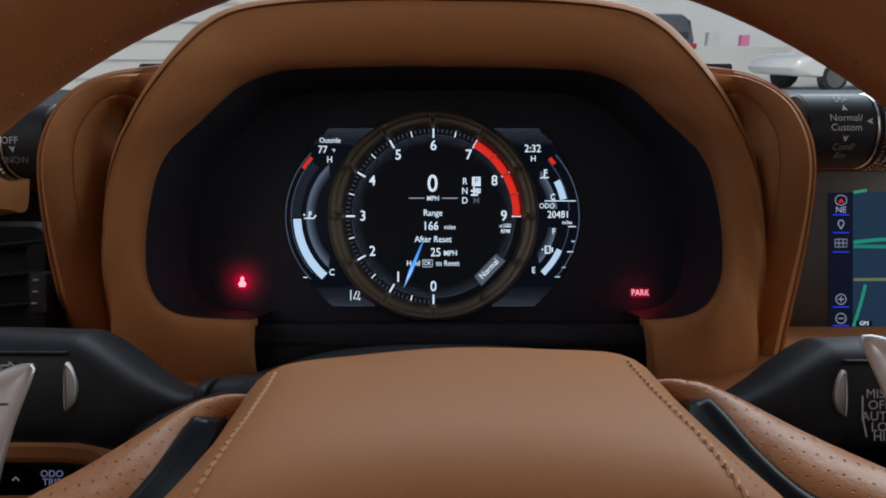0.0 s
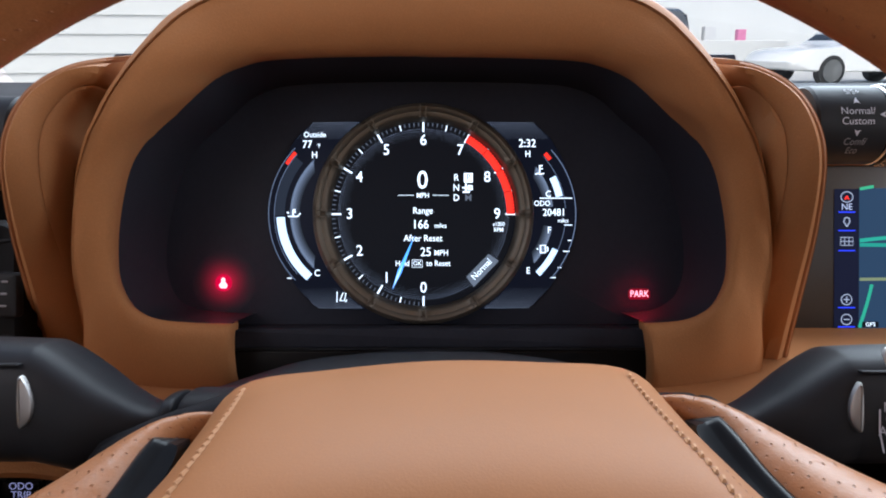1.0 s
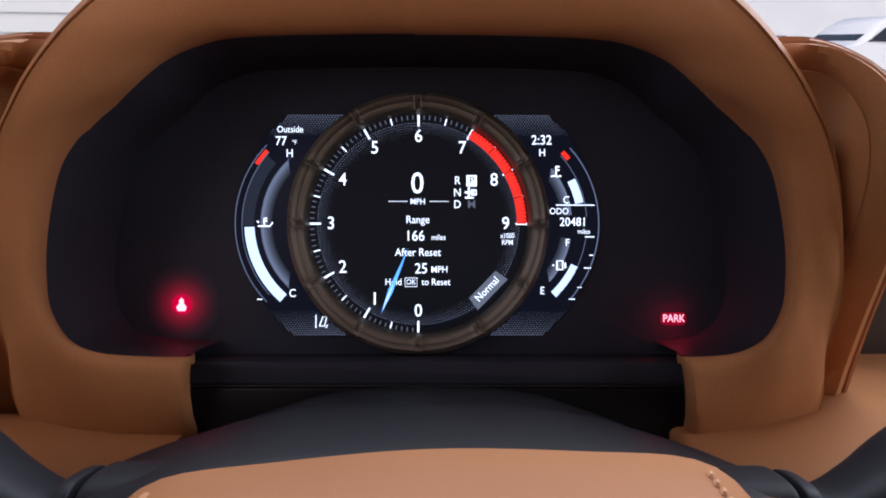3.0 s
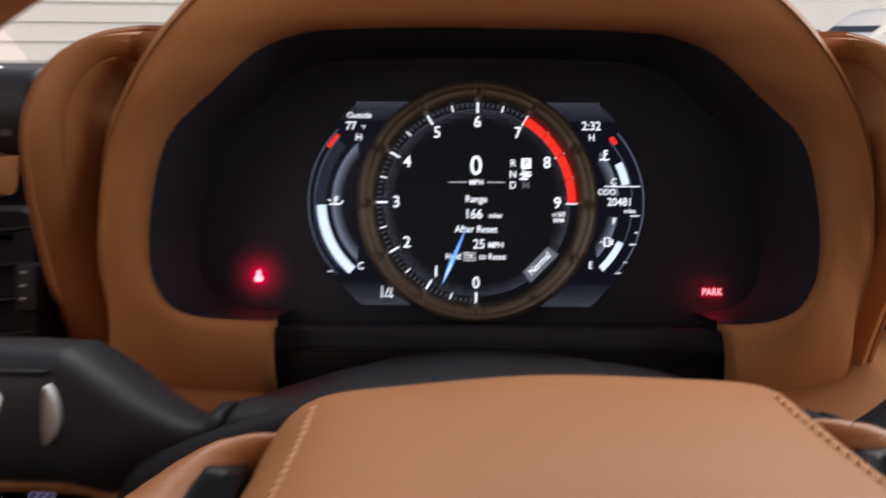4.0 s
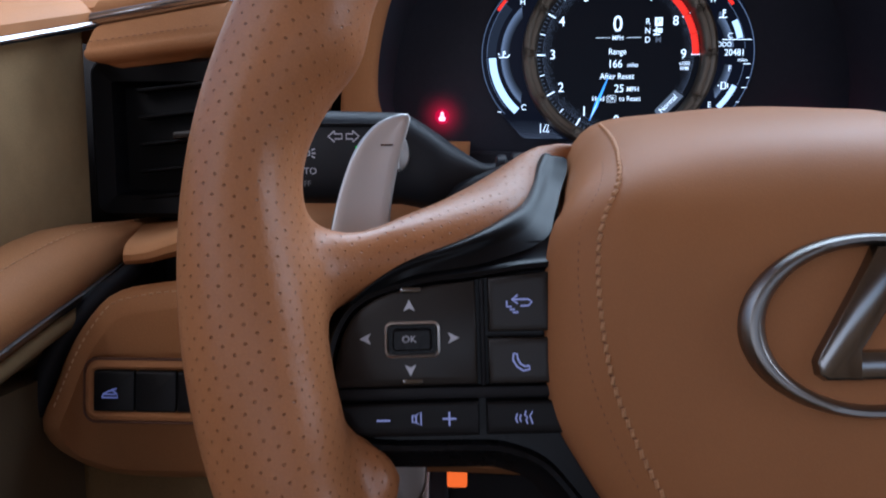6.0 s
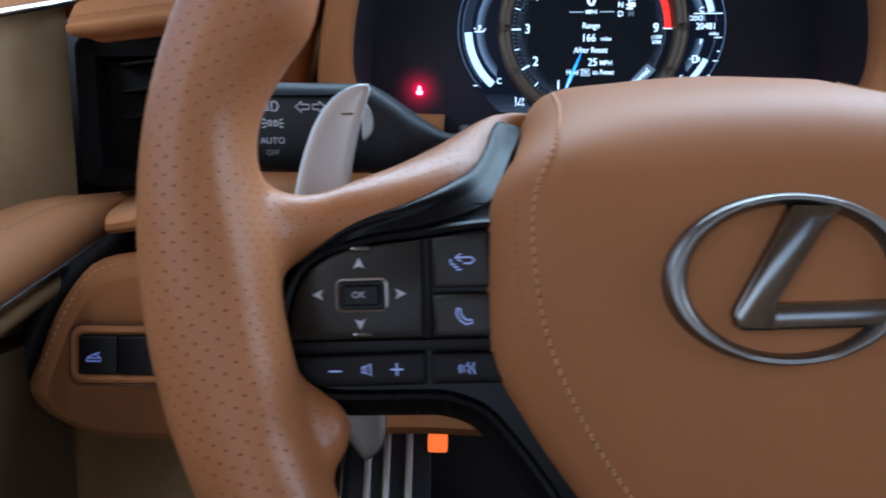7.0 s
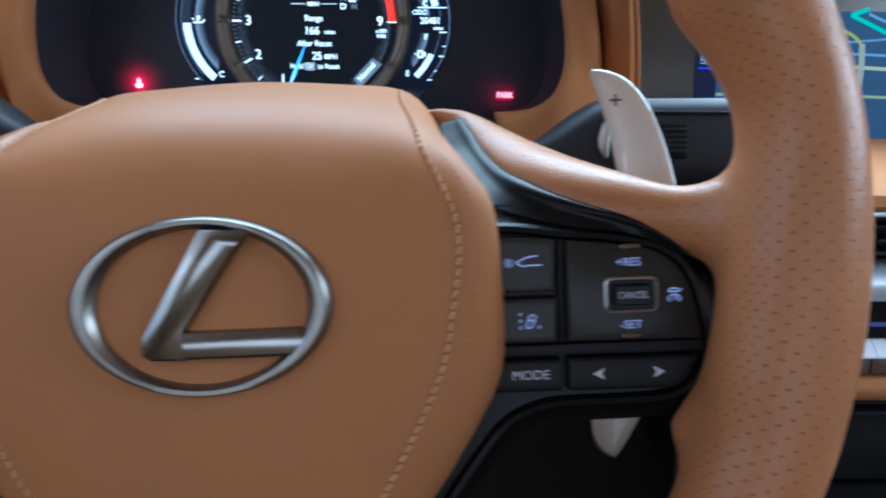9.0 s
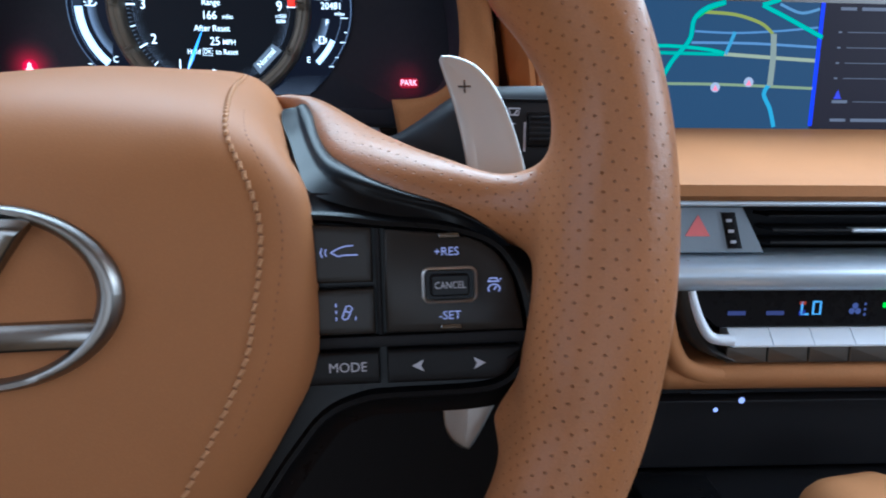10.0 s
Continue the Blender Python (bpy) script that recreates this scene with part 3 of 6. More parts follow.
for s in (-1, 1):
    pod = part("switch_pod", pod_trim(s), gloss_black, wheel, "glossy black switch pod")
    part("pod_blade", horn_trim(s), blade_black, wheel, "satin black trim blade")
    big = np.array(mm([(98.5, -0.9), (110, -1.9), (121.5, -3.6), (126, -5.4), (129.6, -8), (132.4, -11.6), (134.5, -16), (136.2, -23), (137, -30.2), (98.4, -29.8)])) * np.array((s, 1))
    rocker = part("rocker_key", key(wider(big, s), crown=0.0006), button_grey, pod, "satin grey-brown rocker key")
    ring_o = np.array(rounded(0.0156, 0.0102, 0.0022, 6, (s * 0.1163, -0.0168)))
    part("key_ring", plate(ring_o, [(0, -0.0120), (0.0001, -0.0098), (0.0007, -0.0094), (0.0011, -0.0098), (0.0013, -0.0122)], caps=(False, False)), alloy, rocker, "thin chrome ring")
    well = np.array(rounded(0.0136, 0.0082, 0.0016, 5, (s * 0.1163, -0.0168)))
    part("well", plate(well, [(0, -0.0115), (0.0002, -0.0103)]), gloss_black, rocker)
    mid_key = np.array(rounded(0.0110, 0.0062, 0.0012, 4, (s * 0.1163, -0.0168)))
    part("centre_key", plate(mid_key, [(0, -0.0105), (0.0001, -0.0088), (0.0006, -0.0083)]), gloss_black, rocker)
    for y in (-0.0031, -0.0286):
        lens = np.array(rounded(0.0062, 0.0017, 0.0008, 4, (s * 0.1165, y)))
        part("chrome_tab", plate(lens, [(0, -0.0112), (0.0002, -0.0106), (0.0006, -0.0104)]), dark_chrome, rocker)
    for n, (x0, x1, y0, y1) in enumerate(((78, 95, -15.3, 0.6), (78, 95.3, -29.8, -17.1), (75, 96.2, -43.8, -34.7), (98.3, 136, -43.8, -34.7))):
        o = [(x0, y0), (x1, y0), (x1, y1), (x0, y1)]
        if n == 3:
            o = [(98.3, -43.9), (128, -44.1), (131.6, -42.8), (134.2, -39.6), (135.6, -34.9), (98.3, -34.5)]
        if n == 0:
            o = [(78, -15.3), (95, -15.3), (95, -0.3), (78, 1.1)]
        part("key", key(wider(np.array(mm(o)) * np.array((s, 1)), s)), button_grey if n < 2 else button_dark, pod)
    part("bar_between_keys", block((s * 0.107, -0.0322, -0.0140), (0.062, 0.0032, 0.0030), 0.0006), soft_black, pod)
    part("upright_between_keys", block((s * 0.0967, -0.0155, -0.0140), (0.0014, 0.030, 0.003), 0.0005), soft_black, pod)
    top = -0.0109
    if s > 0:
        wheel_text("key_text", "CANCEL", 0.0019, 0.1163, -0.0168, -0.0081, ink, pod, squeeze=0.82)
        wheel_text("key_text", "+RES", 0.0023, 0.1157, -0.0076, top + 0.0006, lit_ink, pod)
        wheel_text("key_text", "-SET", 0.0023, 0.1162, -0.0254, top + 0.0006, lit_ink, pod)
        wheel_text("key_text", "MODE", 0.0026, 0.0873, -0.0390, top, ink, pod)
        for x, a in ((0.1070, 180), (0.1240, 0)):
            part("arrow_mark", sheet(arrow(a, 0.0019), (x, -0.0392, top), Matrix.Identity(4)), ink, pod, smooth=False)
        wheel_strip("car_mark", [[(-4, 0), (-1.6, 1.2), (0.4, 1.7), (2.2, 1.8)], [(-4, 0), (-2, -1.1), (-0.5, -0.8), (3.4, -0.8)], [(-5.2, 1.0), (-5.6, 0), (-5.2, -1.0)], [(-6.3, 1.3), (-6.8, 0), (-6.3, -1.3)]], 0.0004, 0.0878, -0.0068, top, lit_ink, pod)
        wheel_strip("lane_mark", [[(-2.6, -2.4), (-2.6, -1.4)], [(-2.6, -0.5), (-2.6, 0.5)], [(-2.6, 1.4), (-2.6, 2.4)], [(2.6, -2.4), (2.9, -1.4)], [(-1.0, -1.6), (0.2, 1.4), (1.0, 1.7), (1.9, 1.1), (0.6, -1.9), (-0.4, -2.2), (-1.0, -1.6)], [(-0.2, 0.2), (1.2, -0.2)]], 0.0004, 0.0873, -0.0233, top, lit_ink, pod)
        wheel_strip("cruise_mark", [[(-1.3, -2.0), (-1.7, -1.1), (-1.1, -0.2), (0, 0.1), (1.1, -0.2), (1.7, -1.1), (1.3, -2.0)], [(0, -1.5), (0.7, -0.4)], [(-1.8, 0.9), (1.6, 0.9)], [(-1.5, 1.0), (-1.1, 1.8), (0.8, 1.8), (1.2, 1.0)], [(1.6, 1.5), (2.2, 1.5)]], 0.0004, 0.1287, -0.0172, top + 0.0007, lit_ink, pod)
    else:
        wheel_text("key_text", "OK", 0.0019, -0.1170, -0.0166, -0.0081, ink, pod)
        for x, y, a in ((-129.3, -16.4, 180), (-105, -16.6, 0), (-117, -7.5, 90), (-117, -25.2, 270)):
            part("arrow_mark", sheet(arrow(a, 0.0018), (x * ON, y * ON, top + 0.0006), Matrix.Identity(4)), ink, pod, smooth=False)
        wheel_strip("minus_mark", [[(-1.9, 0), (1.9, 0)]], 0.0005, -0.1250, -0.0393, top, lit_ink, pod)
        wheel_strip("plus_mark", [[(-1.9, 0), (1.9, 0)], [(0, 1.9), (0, -1.9)]], 0.0005, -0.1066, -0.0391, top, lit_ink, pod)
        wheel_strip("speaker_mark", [[(-1.3, 0.9), (-0.3, 0.9), (1.1, 1.8), (1.1, -1.8), (-0.3, -0.9), (-1.3, -0.9), (-1.3, 0.9)], [(-0.3, 0.9), (-0.3, -0.9)]], 0.0004, -0.1156, -0.0390, top, lit_ink, pod)
        wheel_strip("return_mark", [[(-2.4, 1.0), (2.0, 1.0), (3.0, 0.2), (2.0, -0.8), (-0.2, -0.8)], [(-0.9, 2.2), (-2.6, 1.0), (-0.9, -0.2)], [(-4.0, 0.6), (-4.0, -1.0), (-2.6, -1.0)], [(-3.2, -1.8), (-1.8, -1.8)], [(-2.4, -2.6), (-0.8, -2.6)]], 0.0005, -0.0858, -0.0074, top, lit_ink, pod)
        wheel_strip("phone_mark", [[(-2.0, 2.2), (-1.0, 2.0), (-0.9, 0.8), (-0.2, -0.6), (1.0, -1.4), (2.2, -1.2)], [(-2.0, 2.2), (-2.2, 0.4), (-1.0, -1.6), (0.6, -2.6), (2.4, -2.2), (2.2, -1.2)]], 0.0005, -0.0863, -0.0236, top, lit_ink, pod)
        wheel_strip("voice_mark", [[(0.4, 2.0), (0.0, 0.8), (0.8, 0.2), (0.3, -0.5), (0.8, -1.6)], [(2.2, 1.8), (1.4, 0.6), (2.2, -1.6)], [(-1.0, 1.0), (-1.4, 0), (-1.0, -1.0)], [(-2.0, 1.3), (-2.5, 0), (-2.0, -1.3)]], 0.0004, -0.0857, -0.0393, top, lit_ink, pod)

# hub behind the pad
hub_o = spline(mm([(0, 40), (45, 34), (58, 5), (56, -50), (30, -92), (0, -98), (-30, -92), (-56, -50), (-58, 5), (-45, 34)]), 60, closed=True)
part("hub", plate(hub_o, [(0.004, -0.118), (0, -0.11), (0, -0.03)]), soft_black, wheel)

# gear paddles
PADDLE = mm([(119, 56), (121, 57.4), (125, 57.2), (133, 53), (141, 41), (148, 16), (149.5, -12), (145, -44), (136.5, -63), (127.5, -80), (124, -82), (118, -76), (117, -62), (123, -32), (126.6, 0), (127.2, 18), (124, 38)])


def paddle_shape(s):
    o = spline(PADDLE, 110, closed=True) * np.array((s, 1))
    bm = plate(o, [(0.0010, -0.0648), (0.0002, -0.0644), (0, -0.0638), (0.0004, -0.0631), (0.0014, -0.0628), (0.004, -0.0634)])
    bmesh.ops.triangulate(bm, faces=[f for f in bm.faces if len(f.verts) > 4])
    for v in bm.verts:
        v.co.z += -0.010 * ((v.co.y - 0.0) / 0.06) ** 2 * 0.35 + 0.004
    return bm


for s in (-1, 1):
    paddle = part("gear_paddle", paddle_shape(s), alloy, wheel, "brushed alloy gear paddle")
    paths = [[(-2.2, 0), (2.2, 0)]] + ([[(0, 2.2), (0, -2.2)]] if s > 0 else [])
    wheel_strip("paddle_mark", paths, 0.0006, s * 0.1275, 0.0465, -0.0610, dark_chrome, paddle)

# ---- instrument hood ----
HX = -0.0043
# the hood's half outlines at the passenger's side, from the legs up to the middle of the arch
LIP = [(110, 373, -36.5), (120, 371.5, -36), (130, 369, -34), (139.5, 364.5, -27.5), (144.4, 361, -16), (145.2, 358.5, -3), (143, 354.5, 16), (137.5, 352, 38), (131.5, 352.5, 51), (124, 354.5, 60), (111.5, 357.5, 70.5), (98, 361.5, 83), (83, 364, 89.5), (68, 364.8, 91.6), (30, 365, 92.8), (0, 365, 93)]
SEAM = [(117, 385, -74), (128, 391, -78), (150, 401, -80), (170, 408, -77), (180.5, 407, -70), (178, 394, -54), (171.5, 380, -38), (166, 360, -11), (160.5, 349, 11.5), (154, 340.5, 31), (145, 333.5, 49), (140, 331.5, 57), (132.5, 331, 70), (122.5, 333.5, 85), (114, 340, 98), (107, 345.5, 107), (95, 349, 114.5), (73, 350, 118.5), (40, 350.5, 120.5), (0, 350.5, 121)]


def arch(half, count):
    """The whole arch; the driver's leg reaches a little further in."""
    right = spline(mm(half), count)
    left = right[::-1][1:] * np.array((-1, 1, 1))
    left = np.array([(x + 0.0085 * smooth_step(-z, 0.045, 0.075) * (1 - smooth_step(-x, 0.117, 0.135)) + 0.0150 * (1 - smooth_step(-x, 0.108, 0.134)) * smooth_step(-z, 0.020, 0.034), y - 0.0012, z) for x, y, z in left])
    return np.concatenate([right, left]) + np.array((HX, 0, 0))


def hood_shape():
    lip, seam = arch(LIP, 90), arch(SEAM, 90)
    loops = []
    for f, roll in ((0.10, 0.0120), (0.035, 0.0064), (0.008, 0.0028), (0.0, 0.0006), (0.015, -0.0016), (0.05, -0.0036), (0.10, -0.0052), (0.18, -0.0064), (0.30, -0.0072), (0.45, -0.0074), (0.7, -0.0054), (0.86, -0.0020), (0.95, 0.0), (1.0, 0.0003)):
        loops.append([a + (b - a) * f + np.array((0, roll * (1 if roll < 0 else smooth_step(min(k, 178 - k), 0, 14)), 0)) for k, (a, b) in enumerate(zip(lip, seam))])
    # beyond the seam the cover turns over the hood's back
    for out, low_out, y in ((0.0005, 0.0001, 0.0046), (0.0013, 0.0002, 0.0046), (0.0019, 0.0004, 0.0006), (0.0058, 0.0012, 0.0030), (0.0098, 0.0022, 0.0096), (0.0126, 0.0028, 0.0220), (0.0130, 0.0028, 0.0500), (0.0060, 0.0, 0.1100)):
        loop = []
        for a, b in zip(lip, seam):
            d = (b - a) * np.array((1, 0, 1))
            w = smooth_step(b[2], 0.0, 0.06)
            loop.append(b + d / np.linalg.norm(d) * (low_out + (out - low_out) * w) + np.array((0, y, 0)))
        loops.append(loop)
    # the legs' inner ends turn back into the recess
    whole = []
    for loop in loops:
        (x0, y0, z0), (x1, y1, z1) = loop[0], loop[-1]
        first = [(x0 + 0.009, max(0.412, y0 + 0.03), z0), (x0 + 0.002, y0 + 0.016, z0), (x0 - 0.0014, y0 + 0.009, z0), (x0 - 0.0022, y0 + 0.0045, z0), (x0 - 0.0014, y0 + 0.0012, z0)]
        last = [(x1 + 0.0014, y1 + 0.0012, z1), (x1 + 0.0022, y1 + 0.0045, z1), (x1 + 0.0014, y1 + 0.009, z1), (x1 - 0.002, y1 + 0.016, z1), (x1 - 0.009, max(0.412, y1 + 0.03), z1)]
        whole.append(first + [tuple(q) for q in loop] + last)
    return loft(whole, closed=False)


hood = thing("instrument_hood", (0, 0.38, -0.07), "arched tan leather hood over the instruments", "dashboard")
part("hood_cover", hood_shape(), dash_leather, hood, "tan leather cover with a stitched seam")


def cavity():
    mid = np.array((HX, 0, 0.025))
    loops = []
    for f, t in ((1.008, 0.05), (1.0, 0.2), (0.99, 0.6), (0.985, 1.0)):
        loops.append([(mid[0] + (q[0] - mid[0]) * f, q[1] + (0.4165 - q[1]) * t, mid[2] + (q[2] - mid[2]) * f) for q in arch(LIP, 90)])
    return loft(loops, closed=False)


part("inner_shroud", cavity(), cluster_black, hood, "matt black inside of the hood")
part("back_panel", block((HX, 0.4190, 0.018), (0.345, 0.006, 0.18), 0.002), panel_black, hood)
part("lower_panel", block((0.0025, 0.402, -0.0465), (0.221, 0.022, 0.0100), 0.0012), cluster_black, hood)
part("lower_sill", block((0.0025, 0.402, -0.074), (0.221, 0.024, 0.043), 0.0015), blade_black, hood)
part("lower_lip", block((0.0025, 0.3955, -0.0519), (0.221, 0.012, 0.0009), 0.0004), black_plastic, hood)

# how far off the bolsters stand, by the height over the eye's level for each metre ahead
LEAN_BACK = np.polyfit((0.30, 0.26, 0.2, 0.15, 0.1, 0.05, 0, -0.05, -0.1, -0.2, -0.3), (0.356, 0.345, 0.332, 0.329, 0.334, 0.346, 0.368, 0.394, 0.418, 0.448, 0.468), 5)


def set_off(p, more):
    """The point in the same direction from the eye's first place, where the bolster stands."""
    # what lies behind the hood's edge is tucked away
    gap = abs(p[0] - HX) / p[1] - np.interp(p[2] / p[1], (-0.2, -0.1, 0.03, 0.15, 0.25, 0.33), (0.43, 0.45, 0.46, 0.435, 0.366, 0.30))
    high = smooth_step(p[2] / p[1], 0.10, 0.20)
    more += 0.06 * (1 - smooth_step(gap, -0.06 + 0.06 * high, 0.004 + 0.046 * high))
    k = (np.polyval(LEAN_BACK, p[2] / p[1]) + more) / 0.3845
    return (p[0] * k, p[1] * k, p[2] * k)


WING = [(60, 104.5), (123.3, 102.9), (145.3, 100.8), (170.3, 96.7), (191.2, 85.2), (203.8, 66.4), (208.0, 43.9), (204.3, 9.4), (197.0, -25.1), (189.1, -59.6), (183.9, -83.6), (175.6, -117.0), (60, -117.0)]


ARCH = [(130, 68), (142, 75.5), (148.5, 79.4), (153, 81.5), (158.5, 82.2), (166, 79.6), (174, 72.5), (180.3, 62), (182.6, 48), (181.5, 31), (177, 9.7), (168, -20), (158, -60), (150, -112)]


def wing_line(s, d=0.0):
    """The bolster's outer edge, set in by d."""
    half = spline(mm(WING[1:-1]), 90)
    o = np.concatenate([half, np.array(mm([(60, -112), (60, 98)]))])
    return inset(o * np.array((s, 1)) + np.array((HX if s > 0 else HX - 0.009, 0)), d)[:90]


def wing_band(s, profile):
    """A band that follows the bolster's outer edge; profile: pairs of (inset, y)."""
    return loft([[set_off((x, y, z), -0.008) for x, z in wing_line(s, d)] for d, y in profile], closed=False)


def wing_blend(a, b, steps, near, far):
    """A skin from one line to another; steps: pairs of (share, y); near and far: how much each line stands off."""
    return loft([[set_off((x, y, z), near + (far - near) * t) for x, z in a + (b - a) * t] for t, y in steps], closed=False)


for s in (-1, 1):
    bolster = thing("dash_bolster", (s * 0.18, 0.40, -0.06), "padded tan leather bolster beside the instrument hood", "dashboard", "bolsters beside the hood")
    part("outer_roll", wing_band(s, [(0.001, 0.47), (0, 0.41), (0.0006, 0.393), (0.0030, 0.3858), (0.0038, 0.3866)]), dash_leather, bolster)
    part("piping", wing_band(s, [(0.0036, 0.3870), (0.0038, 0.3852), (0.0047, 0.3846), (0.0056, 0.3852), (0.0058, 0.3872)]), leather, bolster, "narrow leather piping")
    shift = np.array((HX if s > 0 else HX - 0.009, 0))
    crest = spline(mm(ARCH), 90)
    spine = np.array([(min(x, 0.148), z * 0.8 - 0.008) for x, z in crest])
    crest, spine = crest * np.array((s, 1)) + shift, spine * np.array((s, 1)) + shift
    part("face_roll", wing_blend(wing_line(s, 0.0058), crest, [(0, 0.3868), (0.04, 0.3836), (0.25, 0.3775), (0.55, 0.3755), (0.85, 0.3764), (0.96, 0.3782), (1.0, 0.3810)], -0.008, 0.006), dash_leather, bolster)
    part("inner_panel", wing_blend(crest, spine, [(-0.01, 0.3815), (0.03, 0.3786), (0.10, 0.3766), (0.3, 0.3756), (0.6, 0.3770), (0.85, 0.382), (1.0, 0.395)], 0.006, 0.045), dash_leather, bolster)

# ---- instruments ----
DIAL = Vector((-0.0055, 0, 0.0189))
FACE = 0.4140
cluster = thing("instrument_cluster", (-0.0055, 0.41, 0.019), "lit digital instrument cluster with a round rev counter", "instrument cluster")
half_screen = [(0, 51), (44, 51), (62, 49.5), (70, 42), (77, 30), (82, 17), (85.4, 0), (83, -15), (77, -29), (70, -40), (60, -50.5), (44, -52.5), (0, -52.5)]
screen_o = np.array(mm(mirrored(half_screen))) + np.array((DIAL.x, DIAL.z))
screen_mat = glow("screen_dark", (0.10, 0.14, 0.30), 0.040)
screen = part("screen", plate(screen_o, [(0, 0.4160), (0, 0.4146), (0.0004, 0.4144)], (0, 2, 1)), screen_mat, cluster, "dark lit display")


def dial_ring():
    loops = []
    for k in range(144):
        a = 2 * math.pi * k / 144
        notch = min((k % 12), 12 - (k % 12)) < 1
        loop = []
        for r, y in ((0.0600, 0.4150), (0.0600, 0.4085), (0.0594, 0.4058), (0.0576, 0.4048), (0.0560, 0.4054), (0.0552, 0.4066), (0.0534, 0.4070), (0.0522, 0.4078), (0.0508, 0.4122), (0.0508, 0.4150)):
            y2 = y - (0.0012 if notch and 0.0520 < r < 0.0590 else 0)
            loop.append((DIAL.x + r * math.cos(a), y2, DIAL.z + r * math.sin(a)))
        loops.append(loop)
    return loft(loops + [loops[0]], closed=False)


ring = part("dial_ring", dial_ring(), ring_metal, cluster, "dark bronze metal dial ring")
for k in range(12):
    a = radians(30 * k)
    m = Matrix.Translation(DIAL + Vector((0, 0.4047, 0))) @ Matrix.Rotation(-a, 4, "Y")
    for off in (-0.0016, 0.0016):
        bm = block((0.0551, 0, off), (0.0072, 0.0010, 0.0006), 0.0002)
        bmesh.ops.transform(bm, matrix=m, verts=bm.verts)
        part("ring_clip", bm, ring_metal, ring)


def at_dial(x, z, lift=0.0):
    return (DIAL.x + x * ON, FACE - lift, DIAL.z + z * ON)


def dial_text(text, size, x, z, mat=white_light, turn=0.0, squeeze=1.0, lift=0.0):
    return write("readout", text, size * ON, at_dial(x, z, lift), mat, screen, turn, squeeze=squeeze, bold=0.008)


face = part("dial_face", arc_band(0, 0.0508, 0, 360, (DIAL.x, 0.4142, DIAL.z), steps=72), glow("dial_dark", (0.10, 0.13, 0.22), 0.03), screen, smooth=False)
ticks, small = bmesh.new(), bmesh.new()
for k in range(91):
    a = 270 - 3 * k
    if k % 10 == 0:
        arc_band(0.0452, 0.0505, a - 0.55, a + 0.55, at_dial(0, 0), steps=1, bm=ticks)
    elif k % 5 == 0:
        arc_band(0.0472, 0.0504, a - 0.35, a + 0.35, at_dial(0, 0), steps=1, bm=ticks)
    elif k < 70:
        arc_band(0.0484, 0.0504, a - 0.32, a + 0.32, at_dial(0, 0), steps=1, bm=small)
part("scale_marks", ticks, white_light, screen, smooth=False)
part("fine_scale", small, dim_light, screen, smooth=False, kind="stuff")
fan = bmesh.new()
for k in range(220):
    for j in range(6):
        r, w = 0.0410 + 0.0011 * j, 0.08 + 0.07 * j
        a = 360 / 220 * (k + 0.5 * (j % 2))
        arc_band(r, r + 0.00012 + 0.00006 * j, a - w / 2, a + w / 2, at_dial(0, 0, -0.0001), steps=1, bm=fan)
part("dot_pattern", fan, glow("ray_light", (0.36, 0.46, 0.66), 0.8), screen, smooth=False, kind="stuff")
part("red_band", arc_band(0.0459, 0.0502, 0, 60, at_dial(0, 0, 0.0001), steps=40), red_light, screen, smooth=False)
lines = bmesh.new()
for a in (15, 30, 45):
    arc_band(0.0459, 0.0502, a - 0.3, a + 0.3, at_dial(0, 0, 0.0003), steps=1, bm=lines)
for k in range(30):
    arc_band(0.0490, 0.0502, 2 * k + 0.7, 2 * k + 1.3, at_dial(0, 0, 0.0003), steps=1, bm=lines)
part("red_band_marks", lines, glow("dark_red", (0.5, 0.01, 0.01), 0.5), screen, smooth=False)
for k in range(10):
    a = radians(270 - 30 * k)
    r = 40.6
    dial_text(str(k), 5.7, r * math.cos(a), r * math.sin(a), squeeze=0.92)
needle = bmesh.new()
d = np.array((-65.0, -157.0)) / math.hypot(65, 157)
n = np.array((-d[1], d[0]))
sheet([tuple((d * 12) * ON), tuple((d * 34 + n * 1.15) * ON), tuple((d * 45) * ON), tuple((d * 34 - n * 1.15) * ON)], at_dial(0, 0, 0.0006), bm=needle)
part("needle", needle, blue_light, screen, "glowing blue needle", smooth=False)
core = sheet([tuple((d * 30) * ON), tuple((d * 37 + n * 0.5) * ON), tuple((d * 44) * ON), tuple((d * 37 - n * 0.5) * ON)], at_dial(0, 0, 0.0008))
part("needle_core", core, glow("needle_white", (0.5, 0.75, 1.0), 1.6), screen, smooth=False)
